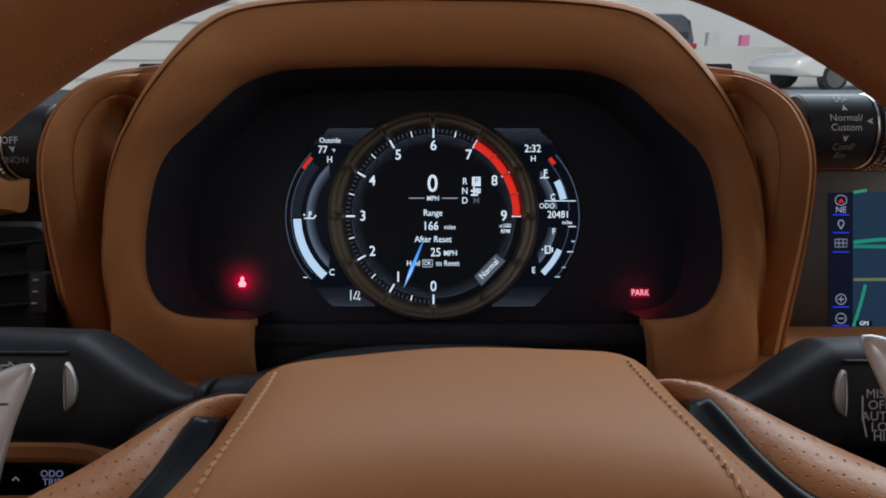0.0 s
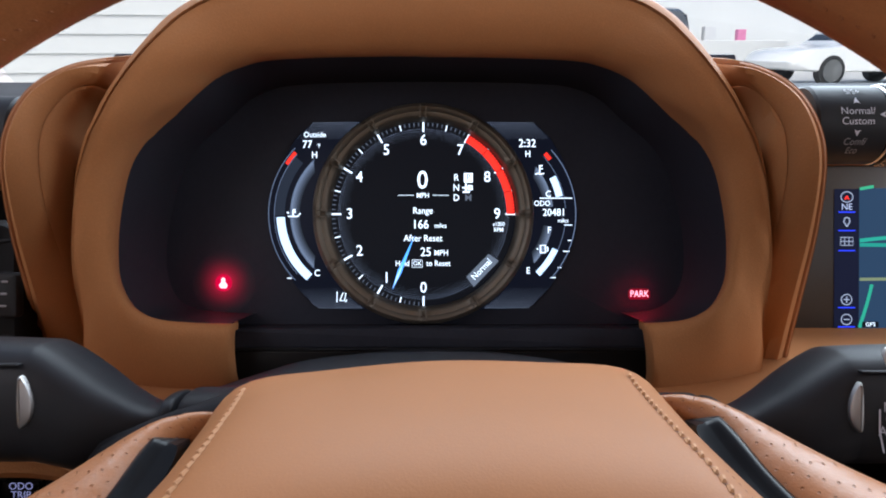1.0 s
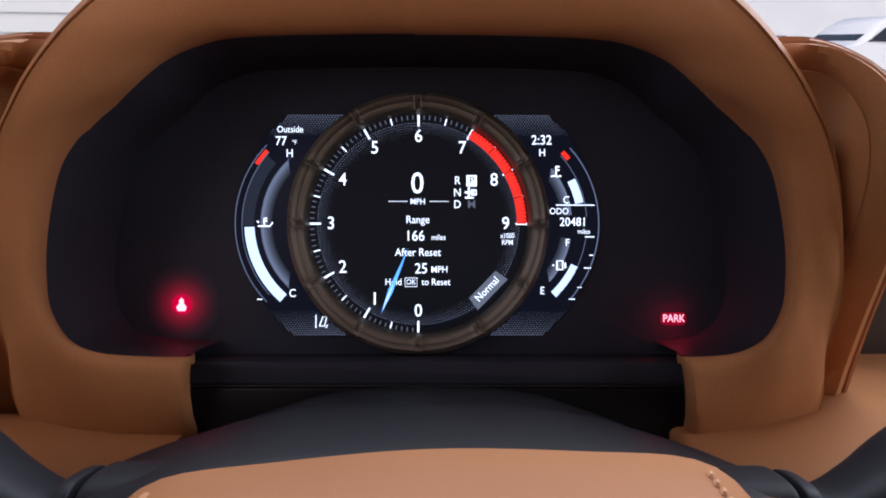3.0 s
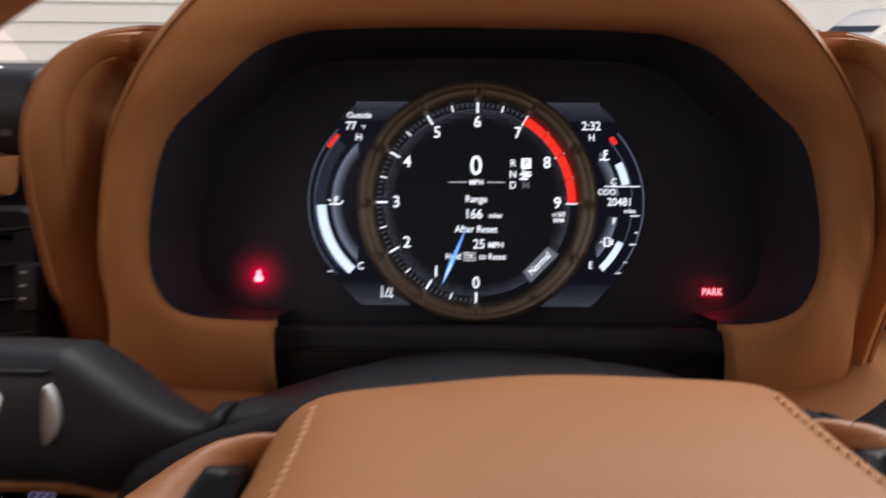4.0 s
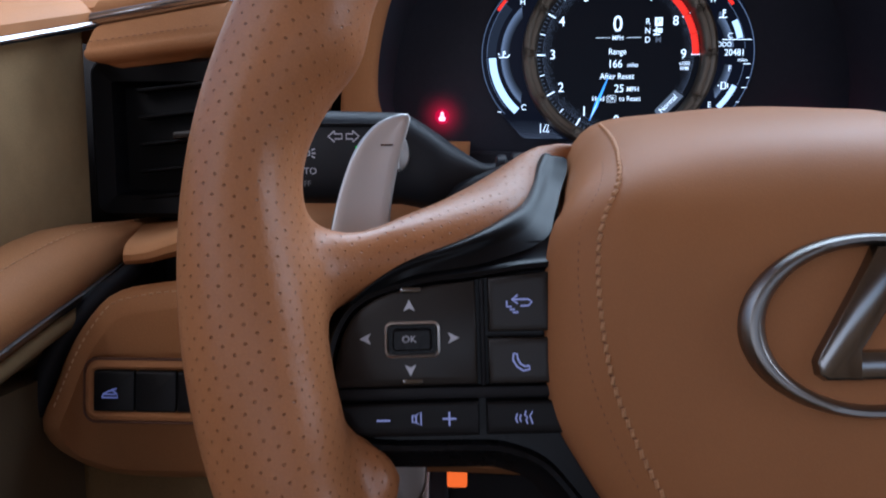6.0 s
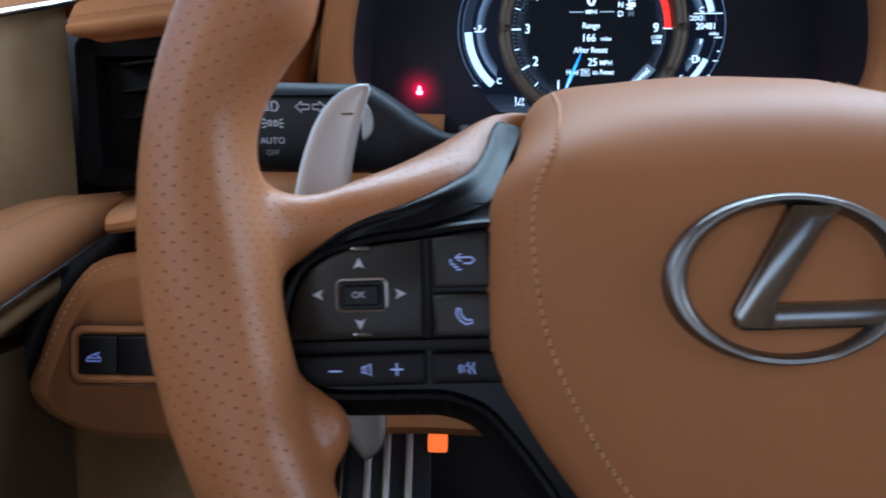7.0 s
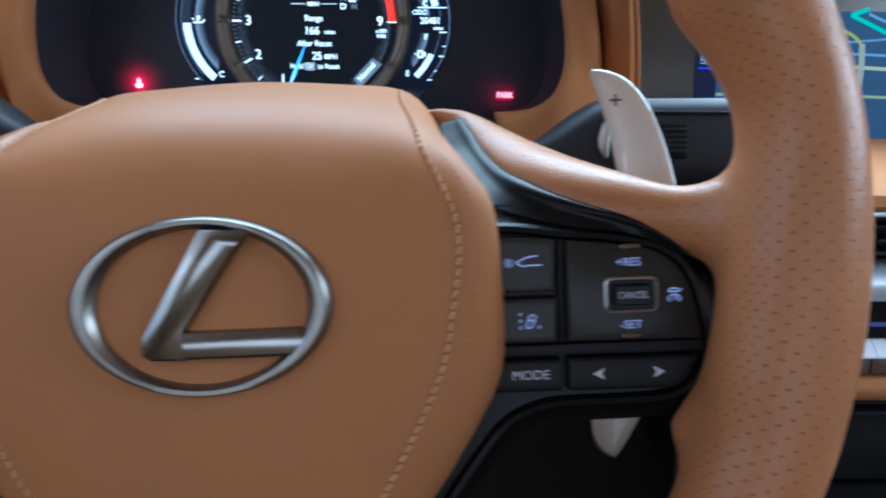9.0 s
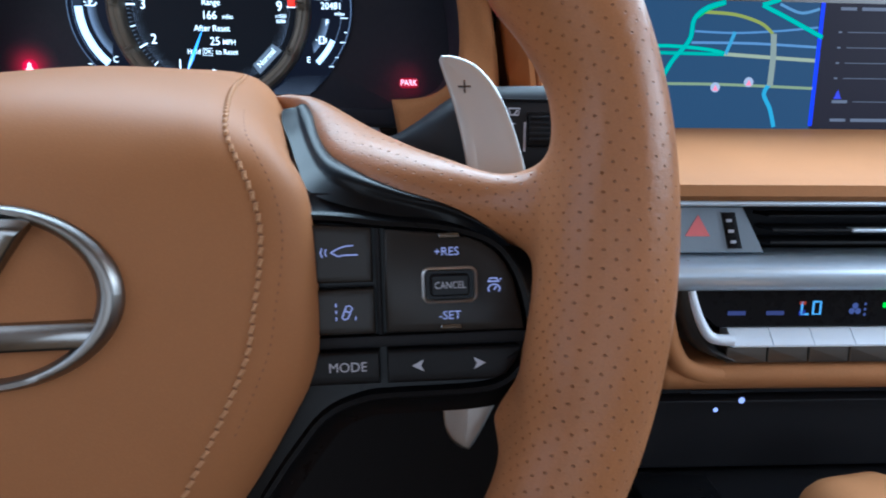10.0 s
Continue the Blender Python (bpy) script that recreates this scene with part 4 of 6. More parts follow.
for text, size, x, z in (("0", 9.6, -0.5, 18.4), ("MPH", 2.7, -0.3, 10.2), ("Range", 3.5, -0.3, 1.8), ("166", 4.7, -1.6, -5.8), ("miles", 2.5, 9.4, -6.4), ("After Reset", 3.5, -0.2, -13.4), ("25", 4.7, 1.3, -21.0), ("MPH", 3.0, 9.8, -21.4), ("Hold", 3.0, -11.6, -27.2), ("to Reset", 3.0, 8.2, -27.2), ("R", 3.6, 18.1, 20.0), ("N", 3.6, 18.1, 14.4), ("D", 3.6, 18.1, 8.9), ("Outside", 2.9, -59.6, 43.6), ("77", 4.1, -63.8, 38.2), ("°F", 1.9, -57.6, 37.6), ("H", 3.6, -59.8, 32.5), ("C", 3.6, -58.5, -32.5), ("2:32", 4.3, 57.2, 38.8), ("H", 3.4, 57.5, 33.0), ("C", 3.4, 68.8, 11.0), ("ODO", 2.9, 65.4, 5.8), ("20481", 3.9, 72.0, 0.8), ("miles", 2.2, 77.0, -3.6), ("F", 3.3, 69.3, -8.9), ("E", 3.4, 57.7, -31.2)):
    dial_text(text, size, x, z, squeeze=0.9)
dial_text("OK", 2.4, -3.4, -27.2, squeeze=0.9)
dial_text("x1000", 2.3, 41.4, -5.6, squeeze=0.8)
dial_text("RPM", 2.3, 41.4, -8.7, squeeze=0.85)
dial_text("M", 3.6, 24.7, 8.9, dim_light)


def dial_lines(name, paths, width, mat, x=0.0, z=0.0, lift=0.0):
    bm = bmesh.new()
    for path in paths:
        strip([(a * ON, b * ON) for a, b in path], width * ON, at_dial(x, z, lift), bm=bm)
    return part(name, bm, mat, screen, smooth=False)


dial_lines("rule", [[(-14, 10.4), (-5, 10.4)], [(5, 10.4), (14, 10.4)]], 0.25, white_light)
dial_lines("box", [[(-6.2, -25.2), (-0.6, -25.2), (-0.6, -29.2), (-6.2, -29.2), (-6.2, -25.2)]], 0.3, white_light)
part("gear_box", sheet([(-0.0024, -0.0026), (0.0024, -0.0026), (0.0024, 0.0026), (-0.0024, 0.0026)], at_dial(24.7, 20)), white_light, screen, smooth=False)
dial_text("P", 3.4, 24.7, 20.0, glow("screen_ink", (0.02, 0.03, 0.06), 0.05), lift=0.0003)
dial_lines("gear_mark", [[(21.5, 14.6), (26, 14.6)], [(23.4, 17), (23.4, 12)], [(21.6, 12.2), (25.6, 12.2)], [(24.4, 15.6), (26.8, 15.6), (26.8, 13.6), (24.4, 13.6)]], 0.9, white_light)
mode = sheet([(-0.0100, -0.0034), (0.0100, -0.0034), (0.0088, 0.0034), (-0.0088, 0.0034)], (0, 0, 0), Matrix.Identity(4))
mode_m = Matrix.Translation(at_dial(32.2, -30.6)) @ FACING @ pose(0, 0, 0, 0, 0, 46)
bmesh.ops.transform(mode, matrix=mode_m, verts=mode.verts)
part("mode_box", mode, glow("mode_grey", (0.30, 0.37, 0.48), 0.5), screen, smooth=False)
dial_text("Normal", 3.4, 32.0, -30.4, turn=46, lift=0.0003, squeeze=0.9)

# side gauges
L0, R0 = (DIAL.x - 0.0326, FACE, DIAL.z), (DIAL.x + 0.0312, FACE, DIAL.z)
for mid, r0, r1, a0, a1 in ((L0, 0.0523, 0.0527, 136, 224), (L0, 0.0492, 0.0495, 138, 222), (L0, 0.0404, 0.0407, 132, 228), (R0, 0.0525, 0.0530, -42, 42), (R0, 0.0470, 0.0473, 4, 42), (R0, 0.0470, 0.0473, -44, -8)):
    part("gauge_outline", arc_band(r0, r1, a0, a1, mid), line_light, screen, smooth=False)
for k, (mid, a0, a1, r0, r1) in enumerate(((L0, 182, 229, 0.0436, 0.0482), (R0, 12.5, 27, 0.0428, 0.0466), (R0, -46, -25, 0.0440, 0.0474))):
    part("gauge_bar", arc_band(r0, r1, a0, a1, mid), bar_light, screen, smooth=False)
part("red_zone", arc_band(0.0497, 0.0516, 138, 147, L0), red_light, screen, smooth=False)
part("red_zone", arc_band(0.0478, 0.0500, 38, 43, R0), red_light, screen, smooth=False)
for j in range(8):
    fade = glow("gauge_fade", (0.42, 0.55, 0.80), 0.42 * (1 - j / 8) ** 2)
    r1 = 0.0403 - 0.0008 * j
    for mid, a0, a1 in ((L0, 134 + j, 226 - j), (R0, 6, 40 - j), (R0, -42 + j, -10)):
        part("gauge_fade", arc_band(r1 - 0.0008, r1, a0, a1, (mid[0], FACE + 0.00006 * (j + 1), mid[2])), fade, screen, smooth=False)
soft = bmesh.new()
arc_band(0.0436, 0.0492, 140, 181, L0, bm=soft)
part("gauge_track", soft, glow("track_light", (0.2, 0.28, 0.45), 0.10), screen, smooth=False)
for tick in ([(-75, -35.2), (-72.5, -35.2)], [(70, -35), (73, -35)], [(74, -29.5), (76, -29.5)], [(77, -20.5), (80.5, -20.5)], [(79.6, -14.5), (81.4, -14.5)], [(77.5, -6), (82, -6)], [(64, 8.8), (82, 8.8)]):
    dial_lines("gauge_tick", [tick], 0.5, white_light)
dial_lines("oil_mark", [[(-74.5, -1.2), (-69, -1.2), (-67.6, 0.6)], [(-71.6, -0.8), (-71.6, 2.6)], [(-71.6, 2.4), (-70.2, 2.4)], [(-71.6, 1.2), (-70.2, 1.2)], [(-74, 0.4), (-75, 1.2)]], 0.7, white_light)
dial_lines("coolant_mark", [[(64, 22.5), (64, 27)], [(64, 26.6), (65.6, 26.6)], [(64, 25), (65.6, 25)], [(61.6, 22), (63, 22.4), (64.6, 22), (66.4, 22.4)]], 0.7, white_light)
dial_lines("fuel_mark", [[(64.5, -21.2), (64.5, -17.2), (67.2, -17.2), (67.2, -21.2), (64.2, -21.2)], [(68.4, -18), (68.4, -20.6)], [(62.4, -19.2), (63.2, -19.2)]], 0.8, white_light)
dial_lines("lane_mark", [[(-47.6, -48.5), (-47.6, -42.5)], [(-43, -48.5), (-42.2, -47)], [(-46, -47.6), (-44.4, -43.4), (-42.6, -43.4), (-43.6, -47.6), (-46, -47.6)]], 0.5, white_light)
weave = bmesh.new()
for j in range(12):
    for k in range(48):
        for sx in (-1, 1):
            for low in (True, False):
                px = 20 + 1.3 * (k + 0.5 * (j % 2))
                pz = -51.6 + 0.95 * j if low else 50.2 - 0.95 * j
                edge = 58.5 + (pz + 51.6) if low else 60.5 + 1.05 * (50.2 - pz)
                if px > edge or px * px + pz * pz < 3780 or (j > 9 and not low):
                    continue
                d = 0.27 - 0.016 * j
                sheet([((sx * px - d) * ON, (pz - d) * ON), ((sx * px + d) * ON, (pz - d) * ON), ((sx * px + d) * ON, (pz + d) * ON), ((sx * px - d) * ON, (pz + d) * ON)], at_dial(0, 0, -0.0001), bm=weave)
part("woven_pattern", weave, glow("weave_light", (0.36, 0.44, 0.60), 0.5), screen, smooth=False, kind="stuff")

# warning lamps in the hood
belt = thing("belt_warning_lamp", (-0.1159, 0.4145, -0.0189), "glowing red seat belt warning lamp", "warning lamp")
bm = sheet([(-0.0017, -0.0030), (0.0017, -0.0030), (0.0024, -0.0012), (0.0010, 0.0006), (0.0012, 0.0020), (0, 0.0032), (-0.0012, 0.0020), (-0.0010, 0.0006), (-0.0024, -0.0012)], (-0.1159, 0.4150, -0.0189))
# the red glow round the icon is painted as emissive rings that fade outwards
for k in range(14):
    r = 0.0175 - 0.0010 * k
    halo_mat = material("painted_halo", (0.030, 0.033, 0.046), 0.5, 0.0, 0.12)
    shine = halo_mat.node_tree.nodes["Principled BSDF"].inputs
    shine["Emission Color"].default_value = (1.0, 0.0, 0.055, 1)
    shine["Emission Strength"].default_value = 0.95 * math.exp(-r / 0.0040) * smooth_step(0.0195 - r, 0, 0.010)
    part("painted_halo", arc_band(r - 0.0010, r, 0, 360, (-0.1157, 0.41585, -0.0186), steps=48), halo_mat, belt, smooth=False)
# a glowing red plate paints the bright middle of that halo
part("halo_plate", plate(np.array(rounded(0.0092, 0.0096, 0.0045, 6, (-0.1159, -0.0189))), [(0, 0.4165), (0, 0.4156), (0.0003, 0.4154)], (0, 2, 1)), glow("halo_red", (1.0, 0.0, 0.07), 0.62), belt)
part("lamp_mark", bm, tell_tale_core, belt, smooth=False)
park = thing("park_warning_lamp", (0.1139, 0.4145, -0.0253), "glowing red parking brake warning lamp", "warning lamp")
# a dim red plate behind the lettering paints its glow
part("halo_plate", plate(np.array(rounded(0.0120, 0.0060, 0.002, 5, (0.1139, -0.0253))), [(0, 0.4162), (0, 0.4155), (0.0003, 0.4153)], (0, 2, 1)), glow("halo_red_dim", (1.0, 0.0, 0.06), 0.25), park)
write("lamp_text", "PARK", 0.0036, (0.1139, 0.4150, -0.0253), tell_tale_core, park, squeeze=0.82)
for x, z, power in ((-0.1159, -0.0189, 0.007), (0.1139, -0.0253, 0.006)):
    data = bpy.data.lights.new("warning_glow", "POINT")
    data.energy, data.color, data.shadow_soft_size = power, (1.0, 0.01, 0.06), 0.0008
    ob = new("warning_glow", data)
    ob.matrix_world = DASH @ Matrix.Translation((x, 0.4115, z))

# ---- steering column and stalks ----
column = thing("steering_column", (0, 0.28, -0.08), "black plastic steering column shroud", "steering column")


def column_shape(y0, y1, drop0, drop1, grow, floor_z=-0.13):
    half = spline(mm([(0, -37), (28, -37.8), (50, -40.5), (66, -45), (83, -50.5), (94, -55), (104, -60), (108, -72), (100, -100), (60, -128), (0, -132)]), 50)
    o = np.concatenate([half, half[::-1][1:-1] * np.array((-1, 1))])
    loops = []
    for f, y, k in ((0.9, y0, 0.002), (0.97, y0 + 0.002, 0.0005), (1, y0 + 0.006, 0), (1, (y0 + y1) / 2, 0), (1, y1, 0)):
        t = (y - y0) / (y1 - y0)
        loops.append([(x * (f + grow * t), y, -0.08 + (z + 0.08) * f + drop0 + (drop1 - drop0) * t) for x, z in o])
    return loft(loops)


part("upper_shroud", column_shape(0.236, 0.302, 0.0, -0.003, 0.0), soft_black, column)
part("rear_shroud", column_shape(0.303, 0.39, -0.0050, -0.0150, -0.08), black_plastic, column)


def stalk_shape(s, y, sections):
    """A stalk along x with rounded, flat-topped cross-sections."""
    x = spline(sections, 60)
    loops = []
    for px, top, low, depth in x:
        mid, h = (top + low) / 2, (top - low) / 2
        loop = []
        for k in range(28):
            a = 2 * math.pi * k / 28
            c, q = math.cos(a), math.sin(a)
            loop.append((s * px, y - depth * math.copysign(abs(c) ** 0.7, c), mid + h * math.copysign(abs(q) ** 0.62, q)))
        loops.append(loop)
    return loft(loops)


def stalk(s, y, label):
    ob = thing("indicator_stalk" if s < 0 else "wiper_stalk", (s * 0.09, y, -0.055), label, "column stalk")
    part("stalk_arm", stalk_shape(s, y, mm([(80, -50, -61, 8), (88, -51, -61, 9), (96, -52, -65, 11), (106, -46.5, -71, 14), (115, -40, -72.5, 17), (123, -34.6, -71, 18), (129, -31.4, -69.8, 18), (131, -31, -69.5, 18)])), black_plastic, ob)
    part("stalk_head", stalk_shape(s, y, mm([(130.4, -31.4, -69, 17.5), (131.5, -31, -69.5, 18), (150, -30.4, -69.4, 18), (181, -30, -69, 18), (182, -30.4, -68.6, 17.5)])), black_plastic, ob)
    part("stalk_tip", stalk_shape(s, y, mm([(183, -31.4, -67.6, 16.6), (184, -31, -68, 17), (206, -31, -68, 17), (211, -32.5, -66, 15)])), black_plastic, ob)
    part("boot", stalk_shape(s, y, mm([(70, -47.5, -64, 12), (80, -47.5, -64, 13), (84, -47.8, -63.5, 13), (85, -49.5, -62, 11)])), soft_black, ob)
    part("boot_ring", stalk_shape(s, y, mm([(86.6, -49.5, -62.5, 10.5), (87.4, -48.4, -63.2, 12), (90.4, -48.8, -63.6, 12), (91.2, -50.2, -63, 10.5)])), black_plastic, ob)
    fin = spline(mm([(130.6, -39.6), (128.2, -41.6), (126.4, -46.0), (126.2, -50.5), (127.6, -54.0), (130.6, -55.6), (131.2, -48)]), 40, closed=True) * np.array((s, 1))
    part("silver_insert", plate(fin, [(0, y - 0.010), (0, y - 0.0178), (0.0004, y - 0.0190), (0.0012, y - 0.0194)], (0, 2, 1)), alloy, ob, "bright silver insert")
    part("top_ridge", block((s * 0.158, y - 0.0165, -0.0365), (0.054, 0.003, 0.0008), 0.0003), soft_black, ob)
    return ob


def marks(parent, paths, x, y, z, mat, width=0.0006):
    bm = bmesh.new()
    for path in paths:
        strip([(a * ON, b * ON) for a, b in path], width, (x, y, z), bm=bm)
    return part("printed_mark", bm, mat, parent, smooth=False)


SY = 0.252
left_stalk = stalk(-1, SY, "black indicator and headlamp stalk with white symbols")
FRONT = SY - 0.0183
# headlamp, side lamp and indicator symbols
marks(left_stalk, [[(0, 1.9), (1.8, 1.9), (2.8, 0), (1.8, -1.9), (0, -1.9), (0, 1.9)], [(-1, 1.5), (-3.4, 1.5)], [(-1, 0.5), (-3.4, 0.5)], [(-1, -0.5), (-3.4, -0.5)], [(-1, -1.5), (-3.4, -1.5)]], -0.1690, FRONT, -0.0412, ink)
marks(left_stalk, [[(-0.6, 1.2), (-2.0, 0.8), (-2.0, -0.8), (-0.6, -1.2), (-0.6, 1.2)], [(0.8, 1.2), (2.2, 0.8), (2.2, -0.8), (0.8, -1.2), (0.8, 1.2)], [(-2.8, 1.2), (-4.2, 1.8)], [(-2.8, 0), (-4.4, 0)], [(-2.8, -1.2), (-4.2, -1.8)], [(3, 1.2), (4.4, 1.8)], [(3, 0), (4.6, 0)], [(3, -1.2), (4.4, -1.8)]], -0.1688, FRONT, -0.0482, ink)
write("printed_text", "AUTO", 0.0026, (-0.1690, FRONT, -0.0555), ink, left_stalk)
write("printed_text", "OFF", 0.0022, (-0.1690, FRONT, -0.0605), dim_ink, left_stalk)
marks(left_stalk, [[(-1, 2.2), (-3.6, 0), (-1, -2.2), (-1, -1), (2, -1), (2, 1), (-1, 1), (-1, 2.2)]], -0.1553, FRONT, -0.0415, ink)
marks(left_stalk, [[(1, 2.2), (3.6, 0), (1, -2.2), (1, -1), (-1.6, -1), (-1.6, 1), (1, 1), (1, 2.2)]], -0.1500, FRONT, -0.0415, ink)
marks(left_stalk, [[(-1.7, 0), (0, 1.7), (1.7, 0), (0, -1.7), (-1.7, 0)], [(0, 2.4), (0, 3.4)], [(0, -2.4), (0, -3.4)], [(2.4, 0), (3.4, 0)], [(-2.4, 0), (-3.4, 0)], [(1.8, 1.8), (2.5, 2.5)], [(-1.8, 1.8), (-2.5, 2.5)], [(1.8, -1.8), (2.5, -2.5)], [(-1.8, -1.8), (-2.5, -2.5)]], -0.1910, FRONT + 0.0012, -0.0430, ink, 0.0008)
marks(left_stalk, [[(-1.6, 0), (1.6, 0)]], -0.1860, FRONT + 0.0012, -0.0480, ink, 0.0014)
part("green_lamp", sheet([(-0.0009, -0.0005), (0.0009, -0.0005), (0.0009, 0.0009), (-0.0009, 0.0009)], (-0.1470, FRONT, -0.0463)), glow("green_lamp", (0.05, 0.9, 0.08), 0.8), left_stalk, smooth=False)

left_stalk.matrix_world = left_stalk.matrix_world @ Matrix.Translation((0.0055, 0.004, 0.002))

right_stalk = stalk(1, 0.243, "black wiper stalk with white lettering")
FRONT = 0.243 - 0.0183
for text, z in (("MIST", -0.0477), ("OFF", -0.0516), ("AUTO", -0.0555), ("LO", -0.0592), ("HI", -0.0625)):
    write("printed_text", text, 0.0031, (0.1422, FRONT, z), ink, right_stalk)
marks(right_stalk, [[(0, 2.2), (0, -5), (0.6, -8), (1.4, -12)]], 0.1364, FRONT, -0.0505, ink)
part("slider", block((0.1575, FRONT, -0.0485), (0.012, 0.004, 0.014), 0.0012), gloss_black, right_stalk)
for k in range(5):
    part("slider_rib", block((0.1575, FRONT - 0.0024, -0.0435 - 0.0022 * k), (0.0105, 0.0012, 0.0009), 0.0003), black_plastic, right_stalk)
marks(right_stalk, [[(-2.4, 1.4), (2.4, 1.4), (1.6, -1.2), (-1.6, -1.2), (-2.4, 1.4)], [(0, -1.2), (1.4, 0.8)]], 0.1462, FRONT, -0.0415, ink)
marks(right_stalk, [[(0, 5), (0, -7)]], 0.1508, FRONT, -0.0505, ink, 0.0009)

right_stalk.matrix_world = right_stalk.matrix_world @ Matrix.Translation((0.0088, 0.024, -0.0025))

# ---- knobs at the hood's sides ----
for s, z0, words, KY, K in ((1, 0.0562, True, 0.3440, 0.844), (-1, 0.0511, False, 0.3420, 0.844)):
    knob = thing("drive_mode_knob" if words else "traction_knob", (s * 0.21, KY, z0), "black cylindrical drive mode knob with white lettering" if words else "black cylindrical traction knob with white lettering", "knob")

    def ring_bar(x0, x1, r, bevel=0.0012, seg=48):
        return loft([[(s * x * K, KY + q * K * math.cos(a), z0 + q * K * math.sin(a)) for a in [2 * math.pi * k / seg for k in range(seg)]] for x, q in ((x0, r - bevel), (x0 + bevel, r), (x1 - bevel, r), (x1, r - bevel))])

    E0 = 0.2345 if words else 0.2365
    part("barrel", ring_bar(0.197 if words else 0.214, E0, 0.0208), black_plastic, knob)
    part("chrome_ring", ring_bar(E0, E0 + 0.0015, 0.0211, 0.0004), chrome, knob)
    part("grip", ring_bar(E0 + 0.0018, 0.268 if words else 0.2465, 0.0214, 0.0015), soft_black, knob, "dimpled black grip")
    studs = bmesh.new()
    for i in range(8 if words else 2):
        for k in range(26):
            a = radians(90 + 180 * k / 25 + (3.6 if i % 2 else 0))
            q = Vector((s * (E0 + 0.0047 + 0.0035 * i) * K, KY + 0.0214 * K * math.cos(a), z0 + 0.0214 * K * math.sin(a)))
            n = Vector((0, math.cos(a), math.sin(a)))
            t = Vector((0, -math.sin(a), math.cos(a))) * 0.0009
            e = Vector((0.0009, 0, 0))
            loft([[q - t - e, q + t - e, q + t + e, q - t + e], [q + n * 0.0007 + v * 0.4 for v in (-t - e, t - e, t + e, -t + e)]], bm=studs, caps=(False, True))
    part("grip_studs", studs, dark_chrome, knob, kind="stuff")

    def on_barrel(mesh, x, z):
        """Wraps flat writing round the barrel."""
        for v in mesh.vertices:
            h = (z + v.co.y) / 0.0209
            a = math.asin(max(-0.98, min(0.98, h)))
            v.co = ((x + v.co.x) * K, KY - 0.0211 * K * math.cos(a), z0 + 0.0211 * K * math.sin(a))
        return mesh

    if words:
        rows = (("S/S+", 0.0030, 0.2172, 0.0148, dim_ink), ("Normal/", 0.0036, 0.2172, 0.0040, ink), ("Custom", 0.0036, 0.2172, -0.0012, ink), ("Comf/", 0.0032, 0.2172, -0.0112, dim_ink), ("Eco", 0.0028, 0.2172, -0.0152, dim_ink))
    else:
        rows = (("OFF", 0.0036, -0.2380 + 0.006, -0.0025, ink), ("SNOW", 0.0033, -0.2310, -0.0125, dim_ink))
    for text, size, x, z, mat in rows:
        part("printed_text", on_barrel(letters(text, size), x, z), mat, knob, smooth=False)
    for pts, x, z in ((arrow(90, 0.0019), s * 0.2172 if words else -0.231, 0.0095), (arrow(270, 0.0019), s * 0.2172 if words else -0.231, -0.0068)) + (((arrow(180, 0.0019), 0.2300, 0.0022),) if words else ()):
        bm = bmesh.new()
        bm.faces.new([bm.verts.new((a, b, 0)) for a, b in pts])
        mesh = bpy.data.meshes.new("mark")
        bm.to_mesh(mesh)
        bm.free()
        part("printed_mark", on_barrel(mesh, x, z), ink, knob, smooth=False)

# ---- dashboard, passenger's side ----
def ledge(name, x0, x1, section, label, mat=None, sag=0.0, skew=0.0):
    o = spline(mm(section), 60, closed=True)
    mid = o.mean(0)
    ends = ((x0, 0.86), (x0 + 0.001, 0.94), (x0 + 0.003, 0.985), (x0 + 0.006, 1.0), (x1, 1.0))
    if sag:
        ends = ends[:-1] + tuple((x0 + (x1 - x0) * k / 12, 1.0) for k in range(1, 13))
    if skew:
        ends = ((x0, 0.95), (x0 + 0.0006, 0.985)) + ends[3:]
    bm = loft([flat3(mid + (o - mid) * f - np.array((0, sag * (1 - smooth_step(x, x0, x0 + 0.055)))), x, (1, 2, 0)) for x, f in ends])
    top, low = o[:, 1].max(), o[:, 1].min()
    for v in bm.verts:
        # the end runs along the door
        v.co.x += skew * (v.co.y - 0.300) * (1 - smooth_step(v.co.x, x0, x1))
        if skew:
            # the front rounds off towards the column
            v.co.z -= 0.012 * smooth_step(v.co.x, x1 - 0.048, x1 - 0.020) * (1 - smooth_step(v.co.y, 0.302, 0.335))
            v.co.z -= 0.009 * (v.co.z + sag - low) / (top - low) * (1 - smooth_step(v.co.x, x0, x0 + 0.055))
    return alone(name, bm, mat or dash_leather, ((x0 + x1) / 2, o[:, 0].mean(), o[:, 1].mean()), label, "dashboard")


ledge("dash_ledge", 0.104, 1.02, [(520, -50), (470, -55), (420, -63.5), (380, -71.5), (358, -77), (347.5, -80.4), (343, -84), (342.6, -88), (346, -92), (360, -93), (440, -93), (520, -93)], "padded tan leather dashboard ledge below the screen")
driver_ledge = ledge("driver_ledge", -0.272, -0.104, [(420, -71), (360, -73), (318, -75), (304, -78), (299, -82.5), (300, -87.5), (306, -90.6), (330, -92), (420, -97)], "padded tan leather dashboard ledge beside the column", sag=0.0085, skew=-0.36)

